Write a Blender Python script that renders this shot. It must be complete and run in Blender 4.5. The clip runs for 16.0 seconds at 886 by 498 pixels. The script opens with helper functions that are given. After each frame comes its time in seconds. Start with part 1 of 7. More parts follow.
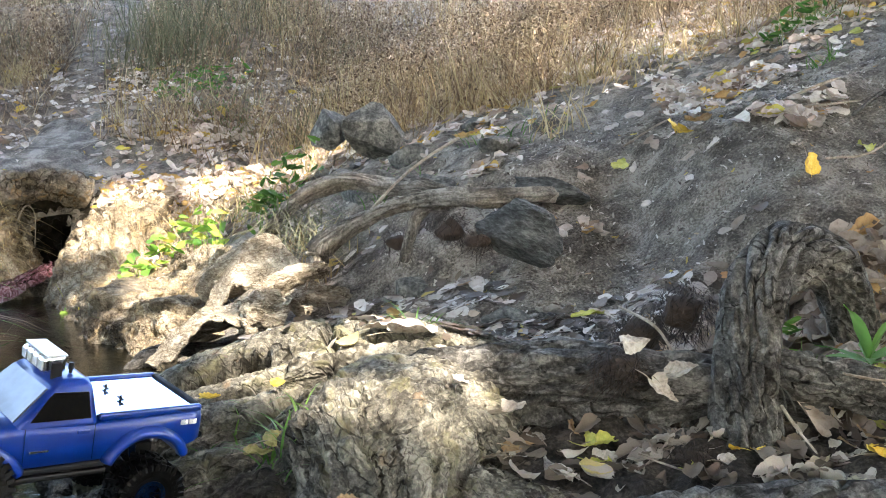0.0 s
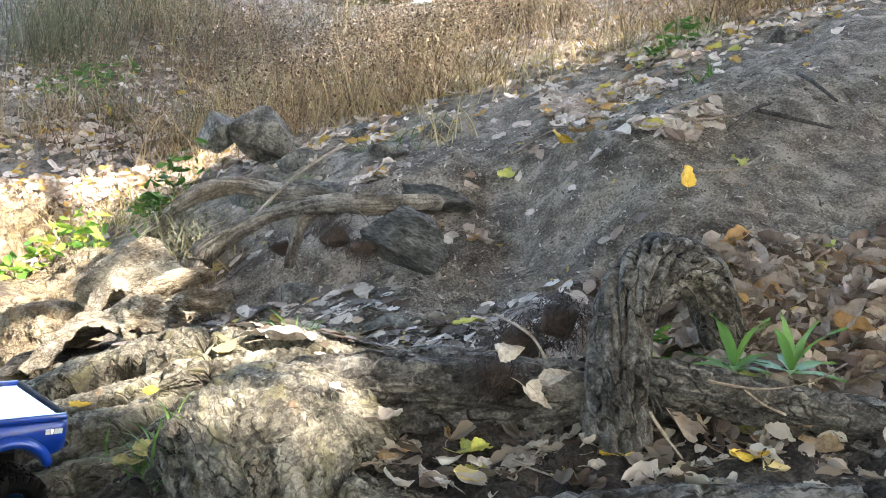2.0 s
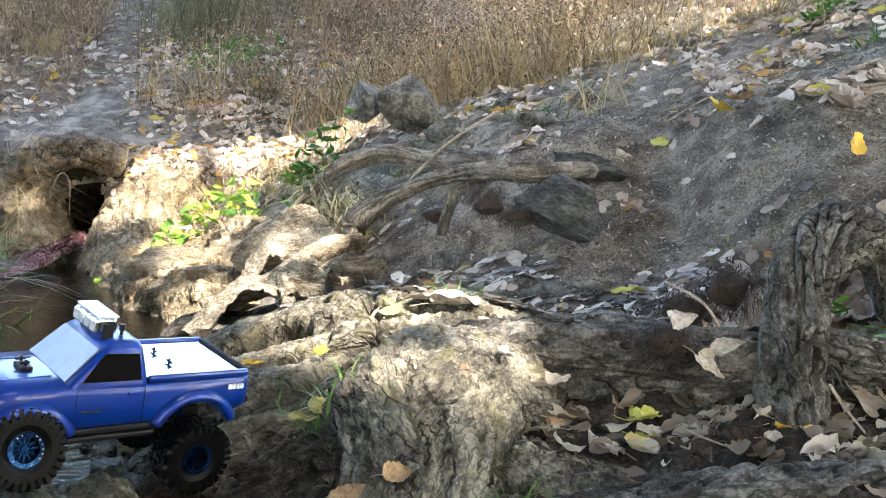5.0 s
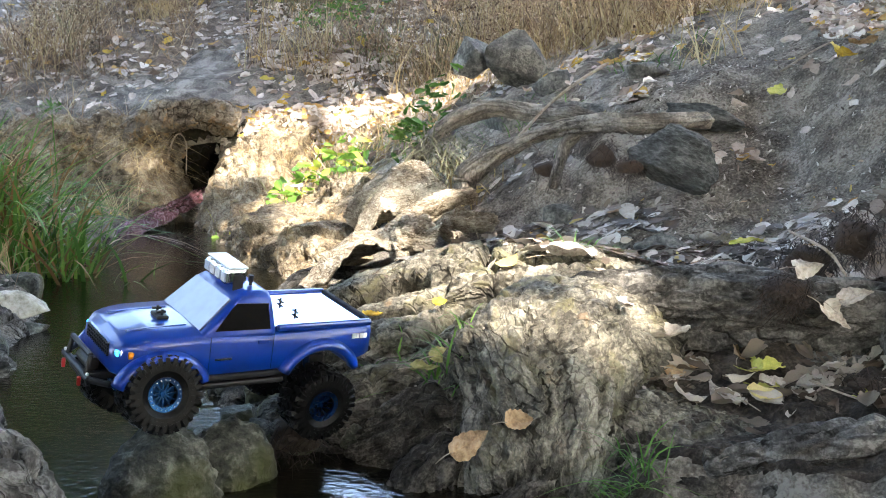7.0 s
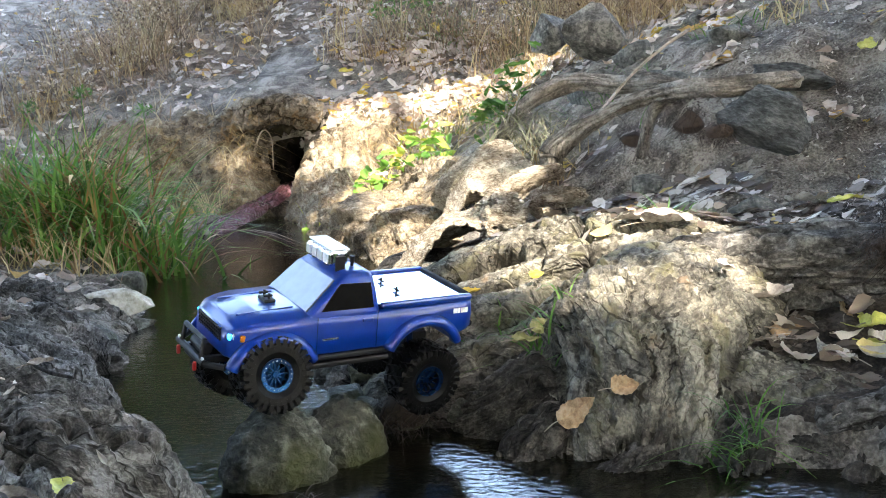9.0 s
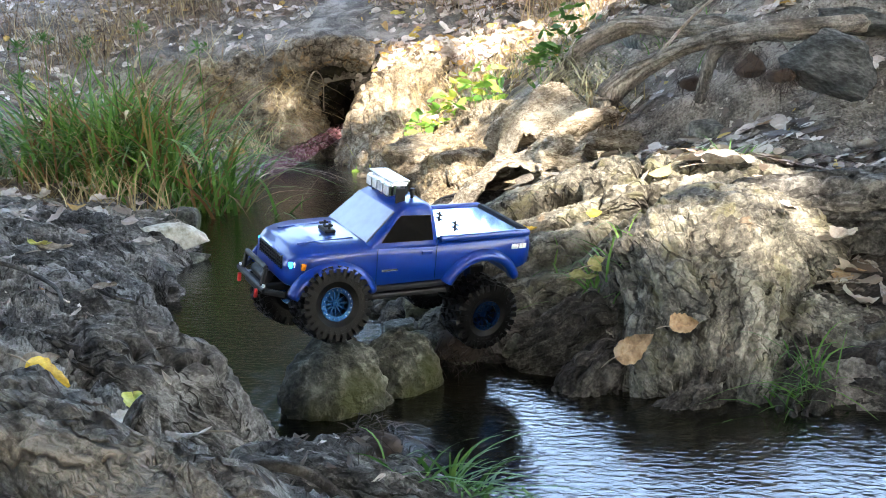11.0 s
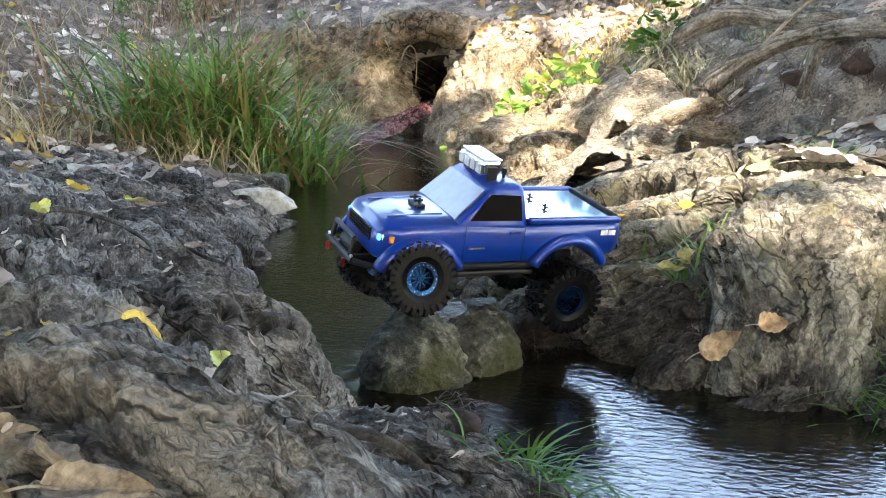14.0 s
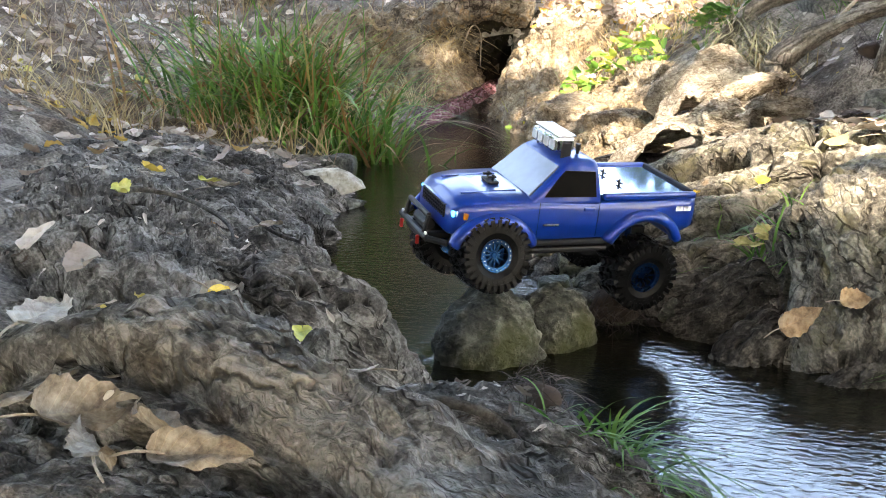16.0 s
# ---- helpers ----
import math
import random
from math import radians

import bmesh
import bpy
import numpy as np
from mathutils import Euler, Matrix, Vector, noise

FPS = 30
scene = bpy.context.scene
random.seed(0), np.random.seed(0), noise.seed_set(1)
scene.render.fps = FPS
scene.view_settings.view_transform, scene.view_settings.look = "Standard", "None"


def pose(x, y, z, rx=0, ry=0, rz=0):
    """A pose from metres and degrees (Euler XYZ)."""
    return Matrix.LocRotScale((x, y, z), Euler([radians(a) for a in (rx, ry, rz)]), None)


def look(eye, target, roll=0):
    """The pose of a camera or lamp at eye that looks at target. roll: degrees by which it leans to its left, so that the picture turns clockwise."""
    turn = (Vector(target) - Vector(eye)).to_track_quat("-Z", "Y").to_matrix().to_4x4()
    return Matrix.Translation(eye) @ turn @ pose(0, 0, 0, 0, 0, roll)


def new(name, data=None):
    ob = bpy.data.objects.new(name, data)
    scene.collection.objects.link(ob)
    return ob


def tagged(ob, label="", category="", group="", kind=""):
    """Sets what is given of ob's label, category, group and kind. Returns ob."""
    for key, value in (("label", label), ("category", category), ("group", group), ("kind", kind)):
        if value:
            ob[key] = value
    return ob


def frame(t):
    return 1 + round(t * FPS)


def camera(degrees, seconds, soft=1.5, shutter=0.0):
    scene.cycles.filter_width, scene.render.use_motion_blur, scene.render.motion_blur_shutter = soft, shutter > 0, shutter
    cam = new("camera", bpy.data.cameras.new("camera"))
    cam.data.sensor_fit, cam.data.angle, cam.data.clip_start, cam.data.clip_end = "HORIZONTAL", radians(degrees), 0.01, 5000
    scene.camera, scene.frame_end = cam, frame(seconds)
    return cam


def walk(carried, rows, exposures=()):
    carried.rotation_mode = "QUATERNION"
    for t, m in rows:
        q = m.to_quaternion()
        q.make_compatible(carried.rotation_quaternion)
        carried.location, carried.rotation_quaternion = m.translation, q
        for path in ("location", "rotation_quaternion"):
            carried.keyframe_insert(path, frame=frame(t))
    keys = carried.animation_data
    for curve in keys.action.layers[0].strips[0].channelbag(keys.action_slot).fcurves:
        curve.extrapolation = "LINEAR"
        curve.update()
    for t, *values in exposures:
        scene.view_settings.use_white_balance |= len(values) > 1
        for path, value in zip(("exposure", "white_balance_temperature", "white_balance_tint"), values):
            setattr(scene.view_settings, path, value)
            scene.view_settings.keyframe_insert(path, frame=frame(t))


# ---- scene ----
cam = camera(46.0, 16.0, soft=1.0)
PATH = [
    (0, (0.0000, 0.0000, 0.6941), (-0.0000, 1.9915, 0.5100), -0.03),
    (0.5, (0.0106, 0.0002, 0.6948), (0.0502, 1.9912, 0.5095), 0.04),
    (1, (0.0258, 0.0027, 0.6970), (0.1227, 1.9917, 0.5114), 0.49),
    (1.5, (0.0324, -0.0005, 0.6983), (0.1877, 1.9854, 0.5199), 0.94),
    (2, (0.0360, -0.0070, 0.7016), (0.2319, 1.9758, 0.5279), 1.10),
    (2.5, (0.0241, -0.0066, 0.7024), (0.2046, 1.9780, 0.5335), 0.92),
    (3, (0.0172, -0.0048, 0.7000), (0.1736, 1.9823, 0.5360), 1.14),
    (3.5, (0.0119, -0.0027, 0.6930), (0.1418, 1.9857, 0.5223), 1.31),
    (4, (-0.0011, -0.0006, 0.6906), (0.0810, 1.9882, 0.4965), 1.52),
    (4.5, (-0.0234, 0.0044, 0.6851), (-0.0036, 1.9930, 0.4732), 1.48),
    (5, (-0.0488, 0.0050, 0.6789), (-0.0895, 1.9918, 0.4527), 1.03),
    (7.5, (-0.0794, -0.0181, 0.6673), (-0.3592, 1.9375, 0.3555), -0.92),
    (8, (-0.0843, -0.0255, 0.6673), (-0.4090, 1.9266, 0.3775), -1.93),
    (8.5, (-0.0958, -0.0302, 0.6582), (-0.4539, 1.9156, 0.3656), -3.01),
    (9, (-0.1003, -0.0339, 0.6485), (-0.4905, 1.9003, 0.3220), -4.09),
    (11.5, (-0.1382, -0.0441, 0.6187), (-0.6425, 1.8438, 0.1924), -3.15),
    (12, (-0.1430, -0.0431, 0.6180), (-0.6825, 1.8324, 0.1805), -3.13),
    (12.5, (-0.1439, -0.0419, 0.6186), (-0.7050, 1.8264, 0.1773), -2.25),
    (13, (-0.1460, -0.0437, 0.6181), (-0.7234, 1.8194, 0.1758), -1.50),
    (13.5, (-0.1463, -0.0445, 0.6189), (-0.7446, 1.8115, 0.1750), -1.06),
    (14, (-0.1466, -0.0427, 0.6196), (-0.7617, 1.8071, 0.1723), -0.46),
    (14.5, (-0.1494, -0.0423, 0.6187), (-0.7768, 1.8030, 0.1702), -0.51),
    (15, (-0.1567, -0.0460, 0.6162), (-0.8082, 1.7898, 0.1633), -0.77),
    (15.5, (-0.1650, -0.0503, 0.6144), (-0.8545, 1.7688, 0.1501), -1.25),
    (16, (-0.1659, -0.0527, 0.6119), (-0.8888, 1.7495, 0.1330), -1.56),
]
walk(cam, [(t, look(eye, target, roll)) for t, eye, target, roll in PATH], exposures=[(0.0, 4.43, 6350, 13), (9.0, 4.50, 6300, 13), (12.5, 4.55, 6300, 13), (14.0, 4.56, 6550, 14), (16.0, 4.60, 6900, 16)])


# ---- small tools ----
def hash3(ix, iy, iz, seed=0):
    """A repeatable number from 0 to 1 for each lattice corner."""
    with np.errstate(over="ignore"):
        n = ix.astype(np.int64) * 374761393 + iy.astype(np.int64) * 668265263 + iz.astype(np.int64) * 2147483647 + seed * 974634777
        n = (n ^ (n >> 13)) * 1274126177
        n = n ^ (n >> 16)
    return (n & 0xFFFFFF) / float(0xFFFFFF)


def vnoise(x, y, z=0.0, seed=0):
    """Smooth value noise, -1 to 1."""
    x, y, z = np.broadcast_arrays(np.asarray(x, float), np.asarray(y, float), np.asarray(z, float))
    ix, iy, iz = np.floor(x), np.floor(y), np.floor(z)
    fx, fy, fz = x - ix, y - iy, z - iz
    fx, fy, fz = (f * f * f * (f * (f * 6 - 15) + 10) for f in (fx, fy, fz))
    out = 0.0
    for dx in (0, 1):
        for dy in (0, 1):
            for dz in (0, 1):
                wgt = (fx if dx else 1 - fx) * (fy if dy else 1 - fy) * (fz if dz else 1 - fz)
                out = out + wgt * hash3(ix + dx, iy + dy, iz + dz, seed)
    return out * 2 - 1


def fbm(x, y, z=0.0, octaves=4, seed=0):
    out, amp, total = 0.0, 1.0, 0.0
    for k in range(octaves):
        out, total = out + amp * vnoise(np.asarray(x) * 2**k, np.asarray(y) * 2**k, np.asarray(z) * 2**k, seed + k), total + amp
        amp *= 0.5
    return out / total


def cells(x, y, seed=0):
    """Distance to the border between cells: 0 at the crack, about 1 in the middle of a plate."""
    x, y = np.asarray(x, float), np.asarray(y, float)
    ix, iy = np.floor(x), np.floor(y)
    near, second = np.full(x.shape, 9.0), np.full(x.shape, 9.0)
    for dx in (-1, 0, 1):
        for dy in (-1, 0, 1):
            cx, cy = ix + dx, iy + dy
            px = cx + hash3(cx, cy, cx * 0, seed)
            py = cy + hash3(cx, cy, cx * 0, seed + 7)
            d = np.hypot(px - x, py - y)
            second = np.minimum(second, np.maximum(near, d))
            near = np.minimum(near, d)
    return second - near


def sstep(v, a, b):
    v = np.clip((np.asarray(v, float) - a) / (b - a), 0, 1)
    return v * v * (3 - 2 * v)


def np_mesh(name, verts, faces, material=None, smooth=True, uv=None):
    """A mesh from arrays: verts (n, 3), faces (m, 3 or 4)."""
    verts, faces = np.asarray(verts, np.float32), np.asarray(faces, np.int32)
    me = bpy.data.meshes.new(name)
    k = faces.shape[1]
    me.vertices.add(len(verts))
    me.vertices.foreach_set("co", verts.ravel())
    me.loops.add(faces.size)
    me.loops.foreach_set("vertex_index", faces.ravel())
    me.polygons.add(len(faces))
    me.polygons.foreach_set("loop_start", np.arange(0, faces.size, k, dtype=np.int32))
    me.polygons.foreach_set("use_smooth", np.full(len(faces), smooth))
    if uv is not None:
        layer = me.uv_layers.new(name="along")
        layer.data.foreach_set("uv", np.asarray(uv, np.float32)[faces.ravel()].ravel())
    me.update(calc_edges=True)
    me.validate()
    if material:
        me.materials.append(material)
    return me


def bm_mesh(name, bm, material=None, smooth=False):
    me = bpy.data.meshes.new(name)
    bmesh.ops.recalc_face_normals(bm, faces=bm.faces)
    for f in bm.faces:
        f.smooth = smooth
    bm.to_mesh(me)
    bm.free()
    if material:
        me.materials.append(material)
    return me


def part(name, mesh, parent, material=None, label="", m=None, smooth=False):
    """Links a mesh or bmesh as one object under its thing."""
    if isinstance(mesh, bmesh.types.BMesh):
        mesh = bm_mesh(name, mesh, material, smooth)
    ob = new(name, mesh)
    ob.parent = parent
    if m is not None:
        ob.matrix_basis = m
    return tagged(ob, label)


def thing(name, label, category, mesh=None, m=None, group="", kind=""):
    ob = new(name, mesh)
    if m is not None:
        ob.matrix_basis = m
    return tagged(ob, label, category, group, kind)


def grid_faces(nu, nv, wrap_u=False):
    u, v = np.meshgrid(np.arange(nu if wrap_u else nu - 1), np.arange(nv - 1), indexing="ij")
    a, b = u * nv + v, ((u + 1) % nu) * nv + v
    return np.stack([a, b, b + 1, a + 1], -1).reshape(-1, 4)


def bm_box(size, at=(0, 0, 0), bevel=0.0, segments=2, turn=None, bm=None):
    own = bmesh.new()
    m = Matrix.Translation(at) @ (turn or Matrix()) @ Matrix.Diagonal((*size, 1))
    bmesh.ops.create_cube(own, size=1, matrix=m)
    if bevel:
        bmesh.ops.bevel(own, geom=own.edges[:], offset=bevel, segments=segments, affect="EDGES", profile=0.5)
    return bm_add(bm, own)


def bm_add(bm, own):
    """Adds one bmesh to another."""
    if bm is None:
        return own
    me = bpy.data.meshes.new("tmp")
    own.to_mesh(me)
    own.free()
    bm.from_mesh(me)
    bpy.data.meshes.remove(me)
    return bm


def bm_rod(a, b, r, sides=10, r2=None, bm=None):
    a, b = Vector(a), Vector(b)
    own = bmesh.new()
    m = Matrix.Translation((a + b) / 2) @ (b - a).to_track_quat("Z", "Y").to_matrix().to_4x4()
    bmesh.ops.create_cone(own, cap_ends=True, segments=sides, radius1=r, radius2=r if r2 is None else r2, depth=(b - a).length, matrix=m)
    return bm_add(bm, own)


def smooth_line(points, n):
    """A soft line through a few points (Catmull-Rom), n samples; the points may carry a radius too."""
    p = np.asarray(points, float)
    p = np.vstack([2 * p[0] - p[1], p, 2 * p[-1] - p[-2]])
    t = np.linspace(0, len(p) - 3 - 1e-6, n)
    i, f = t.astype(int), (t % 1)[:, None]
    a, b, c, d = p[i], p[i + 1], p[i + 2], p[i + 3]
    return 0.5 * (2 * b + (c - a) * f + (2 * a - 5 * b + 4 * c - d) * f**2 + (3 * b - a - 3 * c + d) * f**3)


def tube(points, n=60, sides=24, rough=0.0, crack=0.0, seed=0, flat=1.0, scale=1.0, lobes=0.0, along=16.0):
    """A tapering limb along points (x, y, z, radius), with bark furrows along it. Gives verts, faces and (along, round) coordinates."""
    line = smooth_line(points, n)
    pos, rad = line[:, :3], line[:, 3]
    tan = np.gradient(pos, axis=0)
    tan /= np.linalg.norm(tan, axis=1, keepdims=True)
    up = np.tile([0.0, 0.0, 1.0], (n, 1))
    steep = np.abs(tan[:, 2]) > 0.97
    up[steep] = (0.0, 1.0, 0.0)
    side = np.cross(tan, up)
    side /= np.linalg.norm(side, axis=1, keepdims=True)
    top = np.cross(side, tan)
    length = np.r_[0, np.cumsum(np.linalg.norm(np.diff(pos, axis=0), axis=1))]
    ang = np.linspace(0, 2 * math.pi, sides, endpoint=False)
    A, L = np.meshgrid(ang, length)
    R = np.repeat(rad[:, None], sides, 1)
    cx, cy = np.cos(A), np.sin(A)
    big = fbm(cx * 0.9 + seed, cy * 0.9, L * 6 * scale, 3, seed)
    R = R * (1 + lobes * fbm(cx * 1.3 + 3, cy * 1.3, L * 3, 2, seed + 5)) + rough * big
    warp = fbm(cx * 2, cy * 2, L * 9 * scale, 2, seed + 9)
    count = max(4, int(rad.mean() * 2 * math.pi / 0.022 * scale))
    furrow = np.zeros_like(R)
    for shift in (0.0,):
        c = cells((A / (2 * math.pi) + 0.06 * warp) * count, L * along * scale + warp * 0.8, seed + 3)
        furrow += sstep(c, 0.0, 0.25) + 0.4 * sstep(c, 0.2, 0.9)
    R = R + crack * 1.6 * (furrow - 0.9) + crack * 0.3 * fbm(cx * 5, cy * 5, L * 40 * scale, 2, seed + 20)
    ends = np.ones(n)
    ends[0] = ends[-1] = 0.55
    R = R * ends[:, None]
    V = pos[:, None] + side[:, None] * (cx * R)[..., None] + top[:, None] * (cy * R * flat)[..., None]
    V = V.reshape(-1, 3)
    i, j = np.meshgrid(np.arange(n - 1), np.arange(sides), indexing="ij")
    a, b = i * sides + j, i * sides + (j + 1) % sides
    F = np.stack([a, b, b + sides, a + sides], -1).reshape(-1, 4)
    V = np.vstack([V, pos[0], pos[-1]])
    k = np.arange(sides)
    cap1 = np.stack([np.full(sides, len(V) - 2), (k + 1) % sides, k, k], -1)
    cap2 = np.stack([np.full(sides, len(V) - 1), (n - 1) * sides + k, (n - 1) * sides + (k + 1) % sides, (n - 1) * sides + (k + 1) % sides], -1)
    T = np.vstack([np.vstack([F[:, [0, 1, 2]], F[:, [0, 2, 3]]]), cap1[:, :3], cap2[:, :3]])
    uv = np.stack([L.ravel(), (A * rad[:, None]).ravel()], -1)
    uv = np.vstack([uv, uv[:1], uv[-1:]])
    return V, T, uv


# ---- light ----
SUN_FROM = Vector((0.36, -0.52, 0.78)).normalized()  # towards the sun
world = bpy.data.worlds.new("sky")
scene.world = world
world.use_nodes = True
wn = world.node_tree
sky = wn.nodes.new("ShaderNodeTexSky")
sky.sky_type, sky.sun_disc = "NISHITA", False
sky.sun_elevation = math.asin(SUN_FROM.z)
sky.sun_rotation = math.atan2(SUN_FROM.x, SUN_FROM.y)
sky.air_density, sky.dust_density = 1.5, 3.5
wn.links.new(sky.outputs[0], wn.nodes["Background"].inputs[0])
wn.nodes["Background"].inputs[1].default_value = 0.15

sun = new("sun", bpy.data.lights.new("sun", "SUN"))
sun.data.energy, sun.data.angle, sun.data.color = 1.15, radians(0.6), (1.0, 0.90, 0.73)
sun.matrix_world = look(SUN_FROM * 30, (0, 0, 0))


# ---- materials ----
def material(name, roughness=0.8, metallic=0.0, spec=0.5):
    m = bpy.data.materials.new(name)
    m.use_nodes = True
    b = m.node_tree.nodes["Principled BSDF"]
    b.inputs["Roughness"].default_value, b.inputs["Metallic"].default_value = roughness, metallic
    b.inputs["Specular IOR Level"].default_value = spec
    return m, m.node_tree, b


def node(nt, kind, **values):
    n = nt.nodes.new("ShaderNode" + kind)
    for k, v in values.items():
        if k in n.inputs:
            n.inputs[k].default_value = v
    return n


def ramp(nt, src, stops):
    n = nt.nodes.new("ShaderNodeValToRGB")
    e = n.color_ramp.elements
    while len(e) < len(stops):
        e.new(0.5)
    for el, (p, c) in zip(e, stops):
        el.position, el.color = p, (*c, 1)
    nt.links.new(src, n.inputs[0])
    return n.outputs[0]


def mix(nt, fac, a, b, blend="MIX"):
    n = nt.nodes.new("ShaderNodeMix")
    n.data_type, n.blend_type = "RGBA", blend
    for src, slot in ((fac, 0), (a, 6), (b, 7)):
        if isinstance(src, (int, float)):
            n.inputs[slot].default_value = src
        elif isinstance(src, tuple):
            n.inputs[slot].default_value = (*src, 1)
        else:
            nt.links.new(src, n.inputs[slot])
    return n.outputs[2]


def coords(nt, scale=(1, 1, 1), kind="Object", turn=(0, 0, 0)):
    tc = nt.nodes.new("ShaderNodeTexCoord")
    mp = nt.nodes.new("ShaderNodeMapping")
    mp.inputs["Scale"].default_value = scale
    mp.inputs["Rotation"].default_value = turn
    nt.links.new(tc.outputs[kind], mp.inputs[0])
    return mp.outputs[0]


def noise_tex(nt, vec, scale, detail=6.0, rough=0.6, distort=0.0):
    n = node(nt, "TexNoise", Scale=scale, Detail=detail, Roughness=rough, Distortion=distort)
    nt.links.new(vec, n.inputs["Vector"])
    return n.outputs[0]


def crack_tex(nt, vec, scale):
    n = nt.nodes.new("ShaderNodeTexVoronoi")
    n.feature = "DISTANCE_TO_EDGE"
    n.inputs["Scale"].default_value = scale
    nt.links.new(vec, n.inputs["Vector"])
    return n.outputs[0]


def bump(nt, bsdf, height, strength=0.5, distance=0.01):
    n = node(nt, "Bump", Strength=strength, Distance=distance)
    nt.links.new(height, n.inputs["Height"])
    nt.links.new(n.outputs[0], bsdf.inputs["Normal"])


def surface(name, stops, scale=8.0, fine=90.0, rough=0.85, relief=0.6, depth=0.01, spot=None, stretch=(1, 1, 1), spec=0.3):
    """A matt natural surface: colour from a coarse and a fine noise, with fine relief."""
    m, nt, b = material(name, rough, spec=spec)
    v = coords(nt, stretch)
    coarse, grain = noise_tex(nt, v, scale, 5, 0.6, 0.4), noise_tex(nt, v, fine, 5, 0.65)
    both = mix(nt, 0.45, coarse, grain)
    col = ramp(nt, both, [(0.5 + (q - 0.5) * 0.6, c) for q, c in stops])
    if spot:
        big = ramp(nt, noise_tex(nt, v, scale * 0.35, 3, 0.5), [(0.52, (0, 0, 0)), (0.66, (1, 1, 1))])
        col = mix(nt, big, col, spot)
    nt.links.new(col, b.inputs["Base Color"])
    bump(nt, b, both, relief, depth)
    return m


def bark_mat(name, stops, moss=None, plates=24.0, relief=1.0, stretch=(1, 1, 1), depth=0.02, dark_tone=(0.30, 0.27, 0.24), fine=0.5, coarse_cracks=1.0):
    """Old weathered bark: mottled plates, thin broken cracks that wander, patches of lichen."""
    m, nt, b = material(name, 0.92, spec=0.15)
    v = coords(nt, stretch)

    near = nt.nodes.new("ShaderNodeTexNoise")
    near.inputs["Scale"].default_value, near.inputs["Detail"].default_value = 26.0, 4.0
    nt.links.new(v, near.inputs["Vector"])
    warp = nt.nodes.new("ShaderNodeVectorMath")
    warp.operation = "MULTIPLY_ADD"
    warp.inputs[1].default_value = (0.055, 0.055, 0.055)
    nt.links.new(near.outputs["Color"], warp.inputs[0])
    nt.links.new(v, warp.inputs[2])

    def lines(scale, width, mask_scale, low, high):
        """Thin ragged cracks between plates, broken up by a noise."""
        line = ramp(nt, crack_tex(nt, warp.outputs[0], scale), [(0.0, (1, 1, 1)), (width, (0, 0, 0))])
        gap = ramp(nt, noise_tex(nt, v, mask_scale, 3, 0.55), [(low, (0, 0, 0)), (high, (1, 1, 1))])
        return mix(nt, 1.0, line, gap, "MULTIPLY")

    big, small = lines(plates * 0.8, 0.10, 8.0, 0.40, 0.55), lines(plates * 2.3, 0.13, 17.0, 0.40, 0.60)
    blotch = noise_tex(nt, v, plates * 0.8, 4, 0.6, 1.2)
    coarse = noise_tex(nt, v, 5, 4, 0.55, 0.5)
    grain = noise_tex(nt, v, 170, 4, 0.65)
    tone = mix(nt, 0.30, mix(nt, 0.55, coarse, blotch), grain)
    col = ramp(nt, tone, stops)
    if moss:
        patch = ramp(nt, noise_tex(nt, v, 13, 5, 0.65, 0.8), [(0.53, (0, 0, 0)), (0.62, (0.75, 0.75, 0.75))])
        col = mix(nt, patch, col, moss)
    crack = mix(nt, 1.0, mix(nt, coarse_cracks, (0, 0, 0), big), mix(nt, fine, (0, 0, 0), small), "LIGHTEN")
    dark = mix(nt, 1.0, col, dark_tone, "MULTIPLY")
    col = mix(nt, crack, col, dark)
    nt.links.new(col, b.inputs["Base Color"])
    h = mix(nt, crack, mix(nt, 0.35, mix(nt, 0.4, blotch, noise_tex(nt, v, plates * 2.6, 4, 0.6, 0.8)), grain), (0, 0, 0))
    bump(nt, b, h, relief, depth)
    return m


